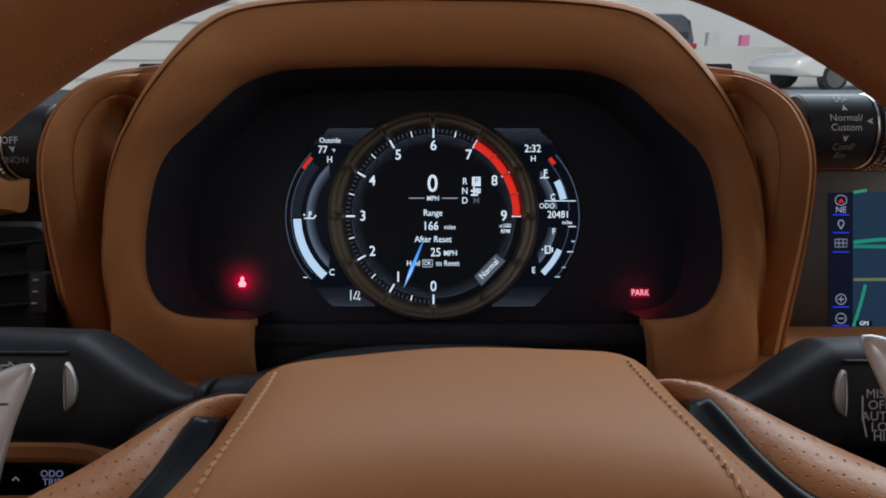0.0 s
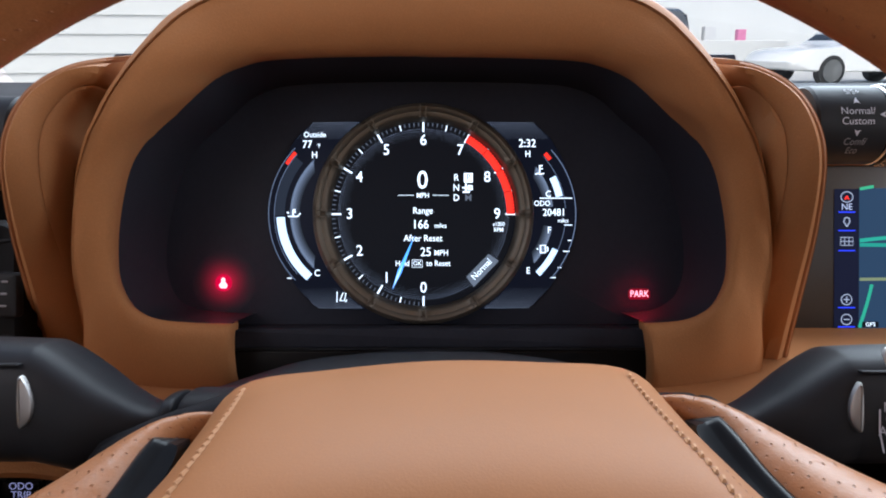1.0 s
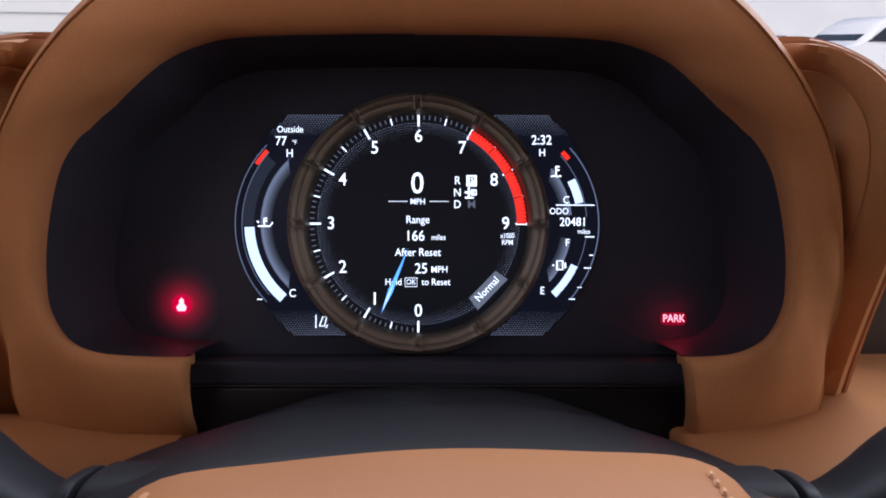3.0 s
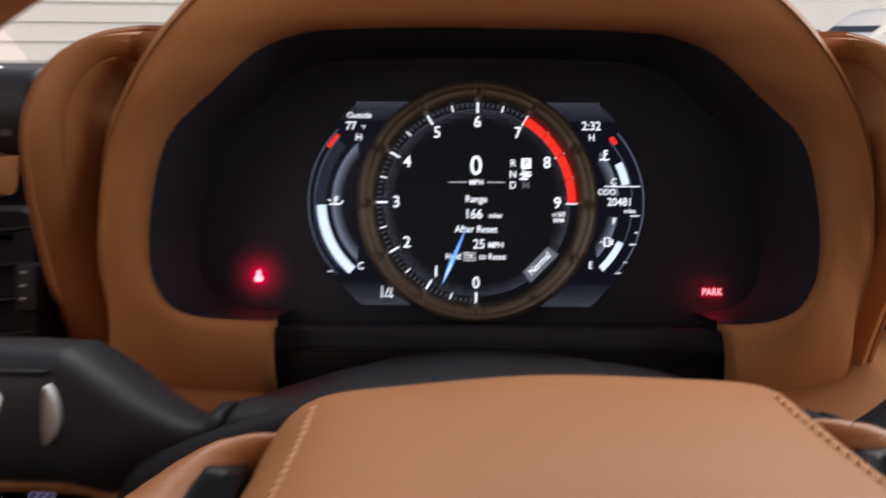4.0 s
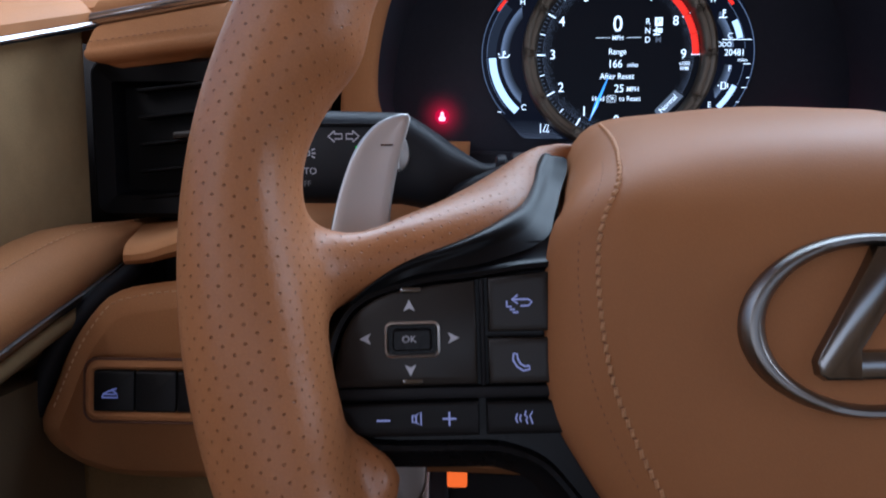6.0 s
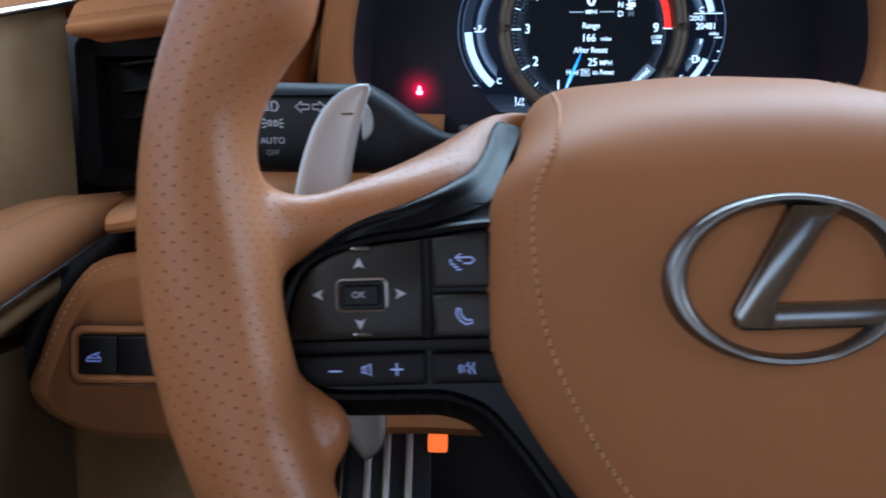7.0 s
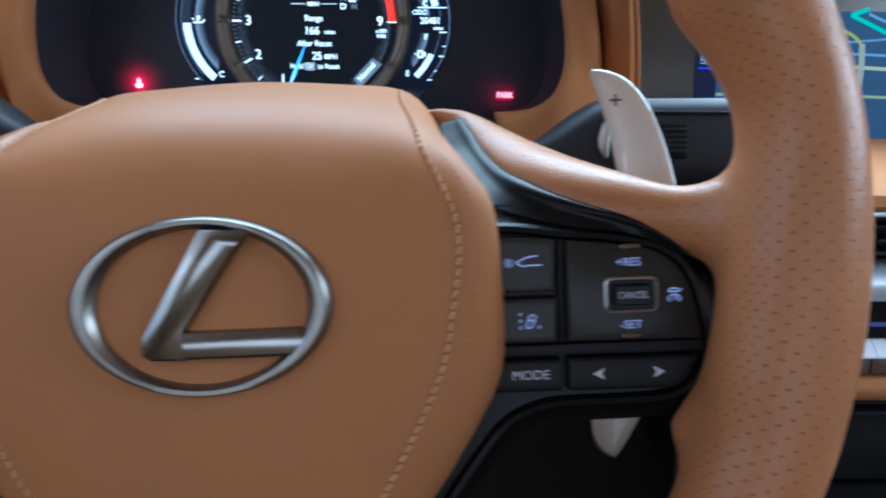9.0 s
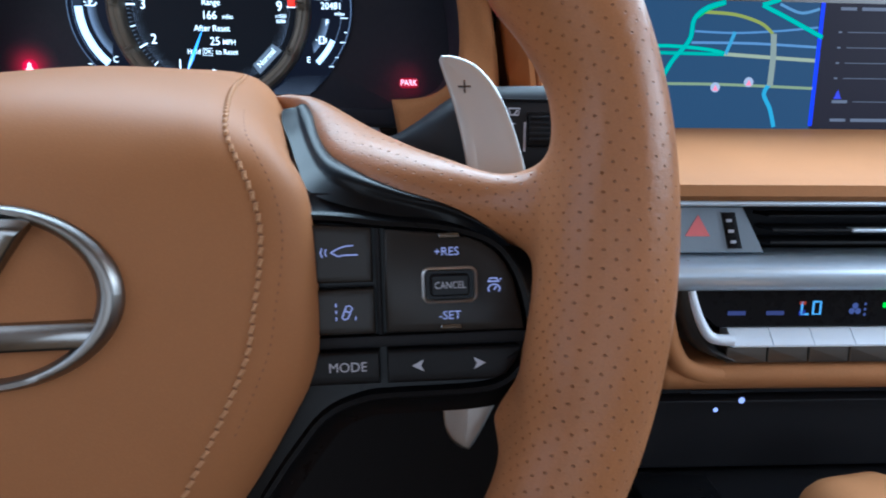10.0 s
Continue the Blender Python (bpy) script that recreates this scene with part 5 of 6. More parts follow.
# screen with map
nav = thing("navigation_screen", (0.39, 0.49, -0.05), "wide dark navigation screen showing a lit road map", "screen")
part("bezel", block((0.395, 0.492, -0.0015), (0.37, 0.016, 0.111), 0.002), surface("bezel_black", (0.030, 0.024, 0.018), 0.35, grain=500, depth=0.0, vary=0.15), nav)
NY = 0.4836
part("side_bar", sheet([(-0.0080, -0.046), (0.0080, -0.046), (0.0080, 0.046), (-0.0080, 0.046)], (0.2676, NY, -0.008)), glow("bar_dark", (0.02, 0.03, 0.10), 0.25), nav, smooth=False)
map_ob = part("map", sheet([(0.2758, -0.0538), (0.4145, -0.0538), (0.4145, 0.0385), (0.2758, 0.0385)], (0, NY, 0)), glow("map_blue", (0.040, 0.100, 0.200), 0.55), nav, smooth=False)
part("list_panel", sheet([(0.4145, -0.0538), (0.53, -0.0538), (0.53, 0.0385), (0.4145, 0.0385)], (0, NY + 0.0002, 0)), glow("list_dark", (0.025, 0.022, 0.035), 0.6), nav, smooth=False)
part("panel_edge", sheet([(0.4135, -0.050), (0.4165, -0.050), (0.4180, 0.0385), (0.4150, 0.0385)], (0, NY - 0.0002, 0)), glow("edge_blue", (0.02, 0.05, 0.9), 0.9), nav, smooth=False)


def road(points, width, colour, strength=0.55):
    """A road on the map: points in millimetres of the screen."""
    p = spline(mm(points), 24) if len(points) > 2 else mm(points)
    part("road", strip(p, width * ON, (0, NY - 0.0004 - 0.00002 * width, 0)), glow("road_light", colour, strength), map_ob, smooth=False)


road([(276, 4.5), (300, 6.5), (330, 4.6), (345, 1.8)], 2.4, (0.05, 0.75, 0.55))
road([(276, 1.8), (345.5, 1.0)], 2.4, (0.04, 0.62, 0.48))
road([(345, 1.2), (380, -0.8), (414, -2.6)], 2.6, (0.55, 0.60, 0.42))
road([(276, -20.6), (340, -20.4), (414, -22.6)], 2.0, (0.40, 0.50, 0.28))
road([(276, 38.0), (285, 39.6)], 2.0, (0.10, 0.85, 0.45))
road([(299.5, -17), (307, -3.5), (318.5, 11), (321, 25.4), (330, 33.5), (343.5, 37.6)], 3.2, (0.03, 0.68, 0.55))
road([(323, 27), (332, 33), (343, 37)], 2.6, (0.08, 0.72, 0.20))
road([(326, 30.6), (351, 29), (370.5, 23.4), (380.4, 16)], 2.4, (0.45, 0.50, 0.10))
road([(381, 16), (382, 0), (381.4, -21)], 4.4, (0.42, 0.47, 0.40))
road([(381.6, -19), (377.5, -27), (383, -38), (387, -51)], 3.2, (0.10, 0.55, 0.85))
road([(371, 36), (392, 26.5), (418, 14)], 3.0, (0.04, 0.72, 0.55))
road([(371, 36), (384, 40)], 3.0, (0.04, 0.72, 0.55))
road([(322, 17), (352, 16.2), (384, 18), (414, 21)], 1.5, (0.18, 0.38, 0.70))
road([(320, 9), (366, 9), (414, 7)], 1.8, (0.20, 0.40, 0.72))
road([(346, 1), (352, 17)], 2.6, (0.12, 0.50, 0.80))
road([(384, 37), (400, 31), (414, 34)], 2.0, (0.2, 0.42, 0.7))
road([(276, -52), (281, -36), (284, -24)], 2.2, (0.06, 0.75, 0.5))
for x, z in ((340, -22.6), (365, -18.6)):
    part("map_pin", arc_band(0, 0.0036, 0, 360, (x * ON, NY - 0.0008, z * ON), steps=20), glow("pin_white", (0.5, 0.55, 0.7), 0.7), map_ob, smooth=False)
    part("map_pin_top", sheet([(-0.0022, -0.002), (0.0022, -0.002), (0, 0.0022)], (x * ON, NY - 0.0011, (z - 0.4) * ON)), glow("pin_red", (1.0, 0.25, 0.35), 0.9), map_ob, smooth=False)
IX = 0.2676


def nav_marks(name, paths, z, mat, width=0.0007):
    bm = bmesh.new()
    for path in paths:
        strip([(a * ON, b * ON) for a, b in path], width, (IX, NY - 0.0004, z), bm=bm)
    part(name, bm, mat, nav, smooth=False)


icon_light = glow("icon_light", (0.55, 0.64, 0.85), 0.75)
circle = [(3.4 * math.cos(radians(a)), 3.4 * math.sin(radians(a))) for a in range(0, 361, 20)]
for z in (0.0328, -0.0338, -0.0467):
    nav_marks("round_icon", [[(a * (1.15 if z > 0 else 1), b) for a, b in circle]], z, icon_light, 0.0006)
nav_marks("plus_icon", [[(-1.9, 0), (1.9, 0)], [(0, -1.9), (0, 1.9)]], -0.0338, icon_light)
nav_marks("minus_icon", [[(-1.9, 0), (1.9, 0)]], -0.0467, icon_light)
nav_marks("compass_point", [[(-1.2, -1.6), (0, 0.6), (1.2, -1.6)]], 0.0328, red_light, 0.0012)
write("icon_text", "NE", 0.0040, (IX, NY - 0.0004, 0.0263), glow("icon_blue", (0.6, 0.7, 1.0), 0.9), nav)
nav_marks("pin_icon", [[(0, -3), (-2, 0.4), (-1.4, 2.4), (0, 3), (1.4, 2.4), (2, 0.4), (0, -3)]], 0.0165, icon_light, 0.0008)
nav_marks("grid_icon", [[(-4, 2.6), (4, 2.6), (4, -2.6), (-4, -2.6), (-4, 2.6)], [(-1.4, 2.6), (-1.4, -2.6)], [(1.4, 2.6), (1.4, -2.6)], [(-4, 0), (4, 0)]], 0.0040, icon_light, 0.0005)
underline = glow("underline_blue", (0.03, 0.06, 1.0), 1.2)
for z in (0.0230, 0.0110, -0.0020, -0.0390, -0.0515):
    part("blue_underline", strip([(-0.0055, 0), (0.0055, 0)], 0.0008, (IX, NY - 0.0004, z)), underline, nav, smooth=False)
part("map_scale", sheet([(-0.0054, -0.0018), (0.0054, -0.0018), (0.0054, 0.0018), (-0.0054, 0.0018)], (0.2830, NY - 0.0006, -0.0500)), glow("tag_dark", (0.01, 0.015, 0.03), 0.3), nav, smooth=False)
write("map_text", "GPS", 0.0026, (0.2830, NY - 0.0008, -0.0500), white_light, nav)
list_light = glow("list_grey", (0.35, 0.38, 0.5), 0.35)
for k, z in enumerate((0.0345, 0.018, 0.007, -0.004, -0.015, -0.032, -0.0455)):
    strip([(0.430, 0), (0.4325 if 0 < k < 5 else 0.442, 0)], 0.0022 if k in (0, 5, 6) else 0.0012, (0, NY - 0.0003, z), bm=(row := bmesh.new()))
    strip([(0.446 if k in (0, 5, 6) else 0.437, 0), (0.50, 0)], 0.0024 if k in (0, 6) else 0.0005, (0, NY - 0.0003, z), bm=row)
    part("list_entry", row, list_light, nav, smooth=False)
part("list_pointer", sheet([(-0.003, -0.0035), (0.003, -0.0035), (0, 0.0035)], (0.434, NY - 0.0004, -0.0265)), glow("pointer_blue", (0.05, 0.06, 0.6), 0.9), nav, smooth=False)
ledge("screen_brow", 0.205, 0.60, [(500, 54), (485, 53.4), (478, 55), (476, 58), (480, 61.5), (500, 63)], "thin tan leather strip above the screen")

# vent band, silver strip, climate panel
vent = thing("centre_vent", (0.40, 0.36, -0.12), "black centre air vent with silver frame and hazard switch", "air vent")
part("silver_line", block((0.64, 0.3500, -0.0925), (0.76, 0.016, 0.0028), 0.0012), silver, vent)
part("vent_back", block((0.69, 0.385, -0.108), (0.78, 0.02, 0.028), 0.001), soft_black, vent)
for z, y in ((-0.1010, 0.366), (-0.1085, 0.360), (-0.1160, 0.362)):
    part("vent_slat", block((0.708, y, z), (0.772, 0.022, 0.0017), 0.0007), soft_black, vent)
part("slat_tab", block((0.404, 0.352, -0.1085), (0.07, 0.008, 0.0024), 0.001), silver, vent)
part("switch_plate", plate(np.array(mm([(262, -95), (305, -95), (320, -122.5), (262, -122.5)])), [(0, 0.372), (0, 0.354), (0.001, 0.3528)], (0, 2, 1)), surface("grey_panel", (0.27, 0.32, 0.37), 0.4, 0.3, grain=1500, depth=0.00003), vent, "grey metallic switch plate")
part("hazard_mark", sheet([(-0.0074, -0.0058), (0.0074, -0.0058), (-0.0006, 0.0068)], (0.2794, 0.3524, -0.1066)), surface("hazard_red", (0.85, 0.20, 0.20), 0.5, grain=1000, depth=0.0), vent, "red hazard triangle", smooth=False)
part("thumbwheel", plate(np.array(mm([(292, -98.5), (300, -98.5), (306, -119.5), (298, -119.5)])), [(0, 0.354), (0, 0.3516), (0.0008, 0.3510)], (0, 2, 1)), gloss_black, vent)
for k in range(3):
    part("thumbwheel_dot", block((0.2964 + 0.0018 * k, 0.3508, -0.1030 - 0.0062 * k), (0.0034, 0.0008, 0.0018), 0.0004), ink, vent)
strip_o = spline([(0.375, -0.1240), (0.360, -0.1240), (0.3510, -0.1254), (0.3455, -0.1290), (0.3432, -0.1335), (0.3440, -0.1385), (0.3470, -0.1425), (0.352, -0.1442), (0.375, -0.1442)], 48, closed=True)
alone("silver_strip", profile_bar(strip_o, 0.258, 1.0), silver, (0.5, 0.355, -0.13), "wide satin silver dashboard strip", "trim")
climate = thing("climate_panel", (0.42, 0.36, -0.17), "black climate control panel with silver keys", "climate control")
part("panel", plate(np.array(mm([(272, -144), (700, -144), (700, -168), (296, -168), (284, -158)])), [(0, 0.385), (0, 0.3562), (0.001, 0.3550)], (0, 2, 1)), gloss_black, climate)
corner = spline(mm([(277, 349, -144), (279, 348, -152), (283.5, 347.5, -163), (290, 347, -171.5), (303, 347.5, -173.6)]), 24)
part("side_cheek", loft([[(x + dx, y, z) for dx, y in ((0.010, 0.385), (0.010, 0.3515), (0.0062, 0.3492), (0.0022, 0.3500), (-0.0012, 0.3535), (-0.002, 0.385))] for x, z in mm([(268, -126), (268.5, -136), (270, -148), (273, -160), (278, -172), (286, -181), (300, -187)])]), cheek_metal, climate, "bronze-grey metal side")
part("corner_trim", tube(corner, [0.0022 + 0.0014 * k / 23 for k in range(24)], 12), bright_silver, climate, "bright silver corner trim")
for k in range(9):
    part("silver_key", profile_bar([(0.366, -0.1684), (0.3565, -0.1684), (0.3548, -0.1690), (0.3476, -0.1766), (0.3478, -0.1778), (0.350, -0.1784), (0.366, -0.1784)], 0.3032 + 0.0252 * k, 0.3278 + 0.0252 * k), bright_silver, climate)
    part("lower_key", block((0.3135 + 0.0252 * k, 0.356, -0.1835), (0.0246, 0.012, 0.0100), 0.0010), surface("bronze_key", (0.10, 0.085, 0.07), 0.35, 0.6, grain=1500, depth=0.0) if k == 0 else bpy.data.materials["bronze_key"], climate)
readout = bmesh.new()
for path in ([(-5.8, 3.8), (-5.8, -3.8), (-1.4, -3.8)], [(1.2, 3.8), (5.6, 3.8), (5.6, -3.8), (1.2, -3.8), (1.2, 3.8)]):
    strip([(a * ON, b * ON) for a, b in path], 0.0014, (0.3530, 0.3546, -0.1560), bm=readout)
part("readout", readout, glow("readout_blue", (0.16, 0.50, 0.95), 0.7), climate, smooth=False)
read = bmesh.new()
for x in (0.3075, 0.3310):
    strip([(-0.0055, 0), (0.0055, 0)], 0.0026, (x, 0.3546, -0.1590), bm=read)
part("readout_bars", read, glow("readout_violet", (0.16, 0.20, 0.60), 0.2), climate, smooth=False)
part("red_dash", sheet([(-0.002, -0.001), (0.002, -0.001), (0.002, 0.001), (-0.002, 0.001)], (0.3475, 0.3546, -0.1530)), glow("dash_red", (0.8, 0.1, 0.05), 0.3), climate, smooth=False)
part("blue_dash", sheet([(-0.002, -0.0016), (0.002, -0.0016), (0.002, 0.0016), (-0.002, 0.0016)], (0.3475, 0.3546, -0.1590)), glow("dash_blue", (0.08, 0.12, 0.8), 0.25), climate, smooth=False)
fan = glow("fan_blue", (0.18, 0.24, 0.65), 0.3)
for k in range(3):
    a = radians(90 + 120 * k)
    part("fan_blade", arc_band(0, 0.0019, 0, 360, (0.3800 + 0.0022 * math.cos(a), 0.3546, -0.1570 + 0.0022 * math.sin(a)), steps=12), fan, climate, smooth=False)
for x, z in ((0.3862, -0.1538), (0.3862, -0.1570), (0.3862, -0.1602)):
    part("fan_dot", arc_band(0, 0.0009, 0, 360, (x, 0.3546, z), steps=10), fan, climate, smooth=False)
part("green_dash", sheet([(-0.003, -0.0016), (0.003, -0.0016), (0.003, 0.0016), (-0.003, 0.0016)], (0.4000, 0.3546, -0.1545)), glow("dash_green", (0.05, 0.8, 0.05), 0.8), climate, smooth=False)
ledge("lower_roll", 0.262, 1.0, [(420, -189), (372, -188.5), (356, -189.5), (349, -195), (350, -202), (360, -206.5), (420, -207)], "tan leather roll below the climate panel")
roll = spline(mm([(258, 354, -120), (260.5, 354, -145), (264.5, 353.5, -165), (269.5, 353, -181), (278, 352.5, -192), (296, 354, -197), (330, 358, -198)]), 40)
alone("side_roll", tube(roll, 0.0060, 14), dash_leather, (0.27, 0.352, -0.16), "tan leather edge beside the climate panel", "dashboard")
console = thing("centre_console", (0.40, 0.30, -0.30), "black centre console with a padded leather grip", "console")
part("console_face", block((0.62, 0.400, -0.238), (0.80, 0.06, 0.056), 0.003), soft_black, console)
part("console_shelf", block((0.62, 0.372, -0.2155), (0.78, 0.03, 0.0015), 0.0005), soft_black, console)
part("console_base", block((0.62, 0.20, -0.315), (0.74, 0.42, 0.09), 0.01), soft_black, console)
part("dark_well", block((0.275, 0.34, -0.2690), (0.05, 0.05, 0.006), 0.002), gloss_black, console)
for x, z in ((0.3160, -0.2143), (0.2985, -0.2187)):
    part("port_lamp", arc_band(0, 0.0015 if x < 0.3 else 0.0020, 0, 360, (x, 0.3525 if x < 0.3 else 0.3560, z), steps=14), glow("port_blue", (0.40, 0.48, 1.0), 0.9), console, smooth=False)
part("port", block((0.306, 0.370, -0.2165), (0.034, 0.003, 0.008), 0.0008), black_plastic, console)
grip_o = spline(mm([(0, 27), (20, 26), (31, 17), (34, 0), (30, -40), (-30, -40), (-34, 0), (-31, 17), (-20, 26)]), 60, closed=True)
g = plate(grip_o, [(0.008, -0.055), (0.002, -0.051), (0, -0.044), (0, -0.036), (0.0012, -0.034), (0.0, -0.032), (0, 0.036), (0.002, 0.044), (0.007, 0.049)], (0, 2, 1))
bmesh.ops.transform(g, matrix=pose(0.362, 0.262, -0.262, 0, 0, 12), verts=g.verts)
part("grip", g, dash_leather, console, "padded tan leather grip with a seam")

# ---- dashboard, driver's side ----
upper = thing("driver_dash_pad", (-0.28, 0.36, 0.02), "tan leather dashboard pad with a chrome strip", "dashboard")
A, B = Vector((-0.3055, 0.352, 0.0285)), Vector((-0.2474, 0.4040, 0.0535))


def along(section, a, b, bm=None, round_start=True, grow=(1.0, 1.0)):
    """A cross-section, in (depth, height), drawn from a to b with a rounded start."""
    loops = []
    o = np.array(section)
    mid = o.mean(0)
    for t, f in ((0.0, 0.55), (0.008, 0.85), (0.02, 0.96), (0.04, 1.0), (0.3, 1), (0.6, 1), (1, 1)):
        p = a.lerp(b, t)
        tall = grow[0] + (grow[1] - grow[0]) * t
        loops.append([p + Vector((0.4 * d, d, h * tall)) for d, h in mid + (o - mid) * (f if round_start else 1)])
    return loft(loops, bm=bm)


part("upper_roll", along(spline(mm([(60, 20), (20, 18), (2, 14), (-5, 8), (-5, 2), (10, 0), (60, 0)]), 40, closed=True), A, B), dash_leather, upper, "tan leather roll")
part("top_cover", along(spline(mm([(150, 46), (90, 42), (40, 34), (18, 24), (10, 16), (30, 10), (150, 10)]), 40, closed=True), A + Vector((-0.06, 0.012, -0.010)), B + Vector((0.02, 0.012, -0.008)), round_start=False), dash_leather, upper, "tan leather top of the dashboard")
part("chrome_strip", along(spline(mm([(10, 2.4), (-5, 2.6), (-8, 0), (-5, -2.6), (10, -2.4)]), 24, closed=True), A + Vector((0, 0, 0.0015)), B + Vector((0, 0, 0.0015))), chrome, upper, "bright chrome strip")
part("lower_pad", along(spline(mm([(14, -1), (6, -1.5), (-3, -3), (-8, -12), (-10.6, -18.2), (-10.4, -19.4), (-12, -21), (-11.6, -24.6), (-8, -26.6), (2, -27), (14, -26)]), 60, closed=True), A, B, grow=(0.84, 1.15)), dash_leather, upper, "tan leather pad")
lead = [A.lerp(B, 0.03 + 0.9 * k / 99) + Vector((-0.0034, -0.0098, -0.0124 - 0.0046 * k / 99)) for k in range(100)]
part("pad_stitching", stitches(lead, [(0, -0.6, 0.8)], 0.0022, 0.0005, 0.0040, 0.0003), surface("dark_thread", (0.16, 0.06, 0.025), 0.7, grain=2000, depth=0.0), upper, kind="stuff")

side_vent = thing("driver_vent", (-0.28, 0.39, -0.08), "black louvred air vent beside the driver's door", "air vent")
part("vent_frame", block((-0.277, 0.412, -0.034), (0.124, 0.02, 0.092), 0.004), vent_black, side_vent)
vo = np.array(rounded(0.113, 0.090, 0.006, 5, (-0.2725, -0.034)))
part("vent_rim", plate(vo, [(-0.004, 0.404), (-0.004, 0.392), (-0.001, 0.388), (0.010, 0.390), (0.013, 0.404)], (0, 2, 1), caps=(False, False)), vent_black, side_vent)
for k in range(5):
    bm = block((-0.259, 0.398, 0.000 - 0.0165 * k), (0.088, 0.020, 0.0022), 0.0009)
    bmesh.ops.rotate(bm, verts=bm.verts, cent=(-0.259, 0.398, 0.0 - 0.0165 * k), matrix=Matrix.Rotation(radians(-6), 3, "Y"))
    part("vent_slat", bm, vent_black, side_vent)
bm = block((-0.262, 0.386, -0.0305), (0.034, 0.008, 0.0044), 0.0012)
bmesh.ops.rotate(bm, verts=bm.verts, cent=(-0.262, 0.386, -0.0305), matrix=Matrix.Rotation(radians(-6), 3, "Y"))
part("slat_tab", bm, button_grey, side_vent)
for k in range(3):
    part("thumbwheel_dot", block((-0.2172 - 0.0004 * k, 0.3835, -0.0165 - 0.0062 * k), (0.0034, 0.0012, 0.0012), 0.0005), dim_ink, side_vent)
part("thumbwheel", block((-0.2168, 0.388, -0.0235), (0.0105, 0.008, 0.023), 0.002), soft_black, side_vent)

switches = thing("trip_switch_panel", (-0.21, 0.376, -0.12), "black switch panel with trip keys below the ledge", "switch panel")
part("panel", block((-0.206, 0.379, -0.1160), (0.150, 0.02, 0.0300), 0.003), black_plastic, switches)
for x, w in ((-0.2390, 0.0105), (-0.2278, 0.0105), (-0.2166, 0.0105), (-0.1985, 0.0180)):
    part("key_recess", block((x, 0.3692, -0.1174), (w + 0.0016, 0.004, 0.0118), 0.0012), gloss_black, switches)
    part("key", block((x, 0.3676, -0.1170), (w, 0.006, 0.0094), 0.0014), button_dark, switches)
write("key_text", "ODO", 0.0034, (-0.1982, 0.3643, -0.1141), lit_ink, switches)
write("key_text", "TRIP", 0.0034, (-0.1982, 0.3643, -0.1183), lit_ink, switches)
for name, x, path in (("down_mark", -0.2390, [(-1.7, 0.9), (0, -0.8), (1.7, 0.9)]), ("up_mark", -0.2166, [(-1.7, -0.8), (0, 0.9), (1.7, -0.8)]), ("link_mark", -0.2278, [(-1.8, -1.4), (-2.2, 0.2), (-0.6, 1.2), (0.4, 0.2), (-0.4, -0.4), (0.8, -1.2), (2.2, 0.0), (1.9, 1.5)])):
    part(name, strip([(a * ON, b * ON) for a, b in path], 0.0008, (x, 0.3643, -0.1166)), lit_ink, switches, smooth=False)

knee = thing("knee_panel", (-0.2, 0.30, -0.15), "tan leather knee panel with a black switch strip", "dashboard")


def leaning(bm):
    """The panel leans away at its top and tucks under below the switches."""
    for v in bm.verts:
        v.co.y += 0.12 * (v.co.z + 0.16) + 0.060 * smooth_step(-v.co.z, 0.178, 0.245)
    return bm


ko = spline(mm([(-316.5, -186), (-309, -163), (-300, -141), (-288, -123.5), (-277, -115), (-260, -111), (-215, -106), (-150, -104.6), (-60, -107), (-20, -113), (-20, -212), (-120, -220), (-210, -228), (-278, -231), (-310, -222)]), 110, closed=True)
cover = leaning(plate(ko, [(0.016, 0.340), (0.007, 0.316), (0.0015, 0.304), (0, 0.2990), (0.0014, 0.2955), (0.0040, 0.2928), (0.0080, 0.2908), (0.0115, 0.2900), (0.0135, 0.2898)], (0, 2, 1)))
bmesh.ops.triangulate(cover, faces=[f for f in cover.faces if len(f.verts) > 4])
skin = BVHTree.FromBMesh(cover)
part("knee_cover", cover, dash_leather, knee)
# a dark brown ring laid on the cover stands in for a groove's shade
so = np.array(rounded(0.150, 0.0310, 0.006, 6, (-0.2140, -0.1625)))
part("groove_shade_ring", leaning(plate(so, [(-0.0009, 0.2896), (-0.0006, 0.2892), (0.0003, 0.2892), (0.0006, 0.2896)], (0, 2, 1), caps=(False, False))), surface("groove_shade", (0.10, 0.036, 0.016), 0.7, grain=1500, depth=0.0), knee, "dark ring painting the shade of a pressed groove round the switches")
so = np.array(rounded(0.142, 0.0225, 0.004, 6, (-0.2140, -0.1625)))
part("switch_frame", leaning(plate(so, [(-0.0040, 0.2902), (-0.0028, 0.2884), (-0.0010, 0.2878), (0, 0.2884), (0.0010, 0.2905)], (0, 2, 1), caps=(False, False))), dash_leather, knee, "raised leather edge")
for k in range(6):
    part("rocker_switch", leaning(block((-0.2733 + 0.0212 * k, 0.2895, -0.1625), (0.0208, 0.004, 0.0200), 0.0010)), button_dark, knee)
mk = bmesh.new()
for path in ([(-4, -1.4), (-3.2, 0.4), (-0.6, 1.8), (1.6, 2.0), (3.6, 0.2), (4, -1.4), (-4, -1.4)], [(0.6, 2.4), (3.4, 3.0)], [(-3, 0.2), (2.8, 0.2)]):
    strip([(a * ON, b * ON) for a, b in path], 0.0008, (-0.2750, 0.2872, -0.1640), bm=mk)
part("boot_mark", leaning(mk), glow("boot_ink", (0.30, 0.33, 0.75), 0.3), knee, smooth=False)
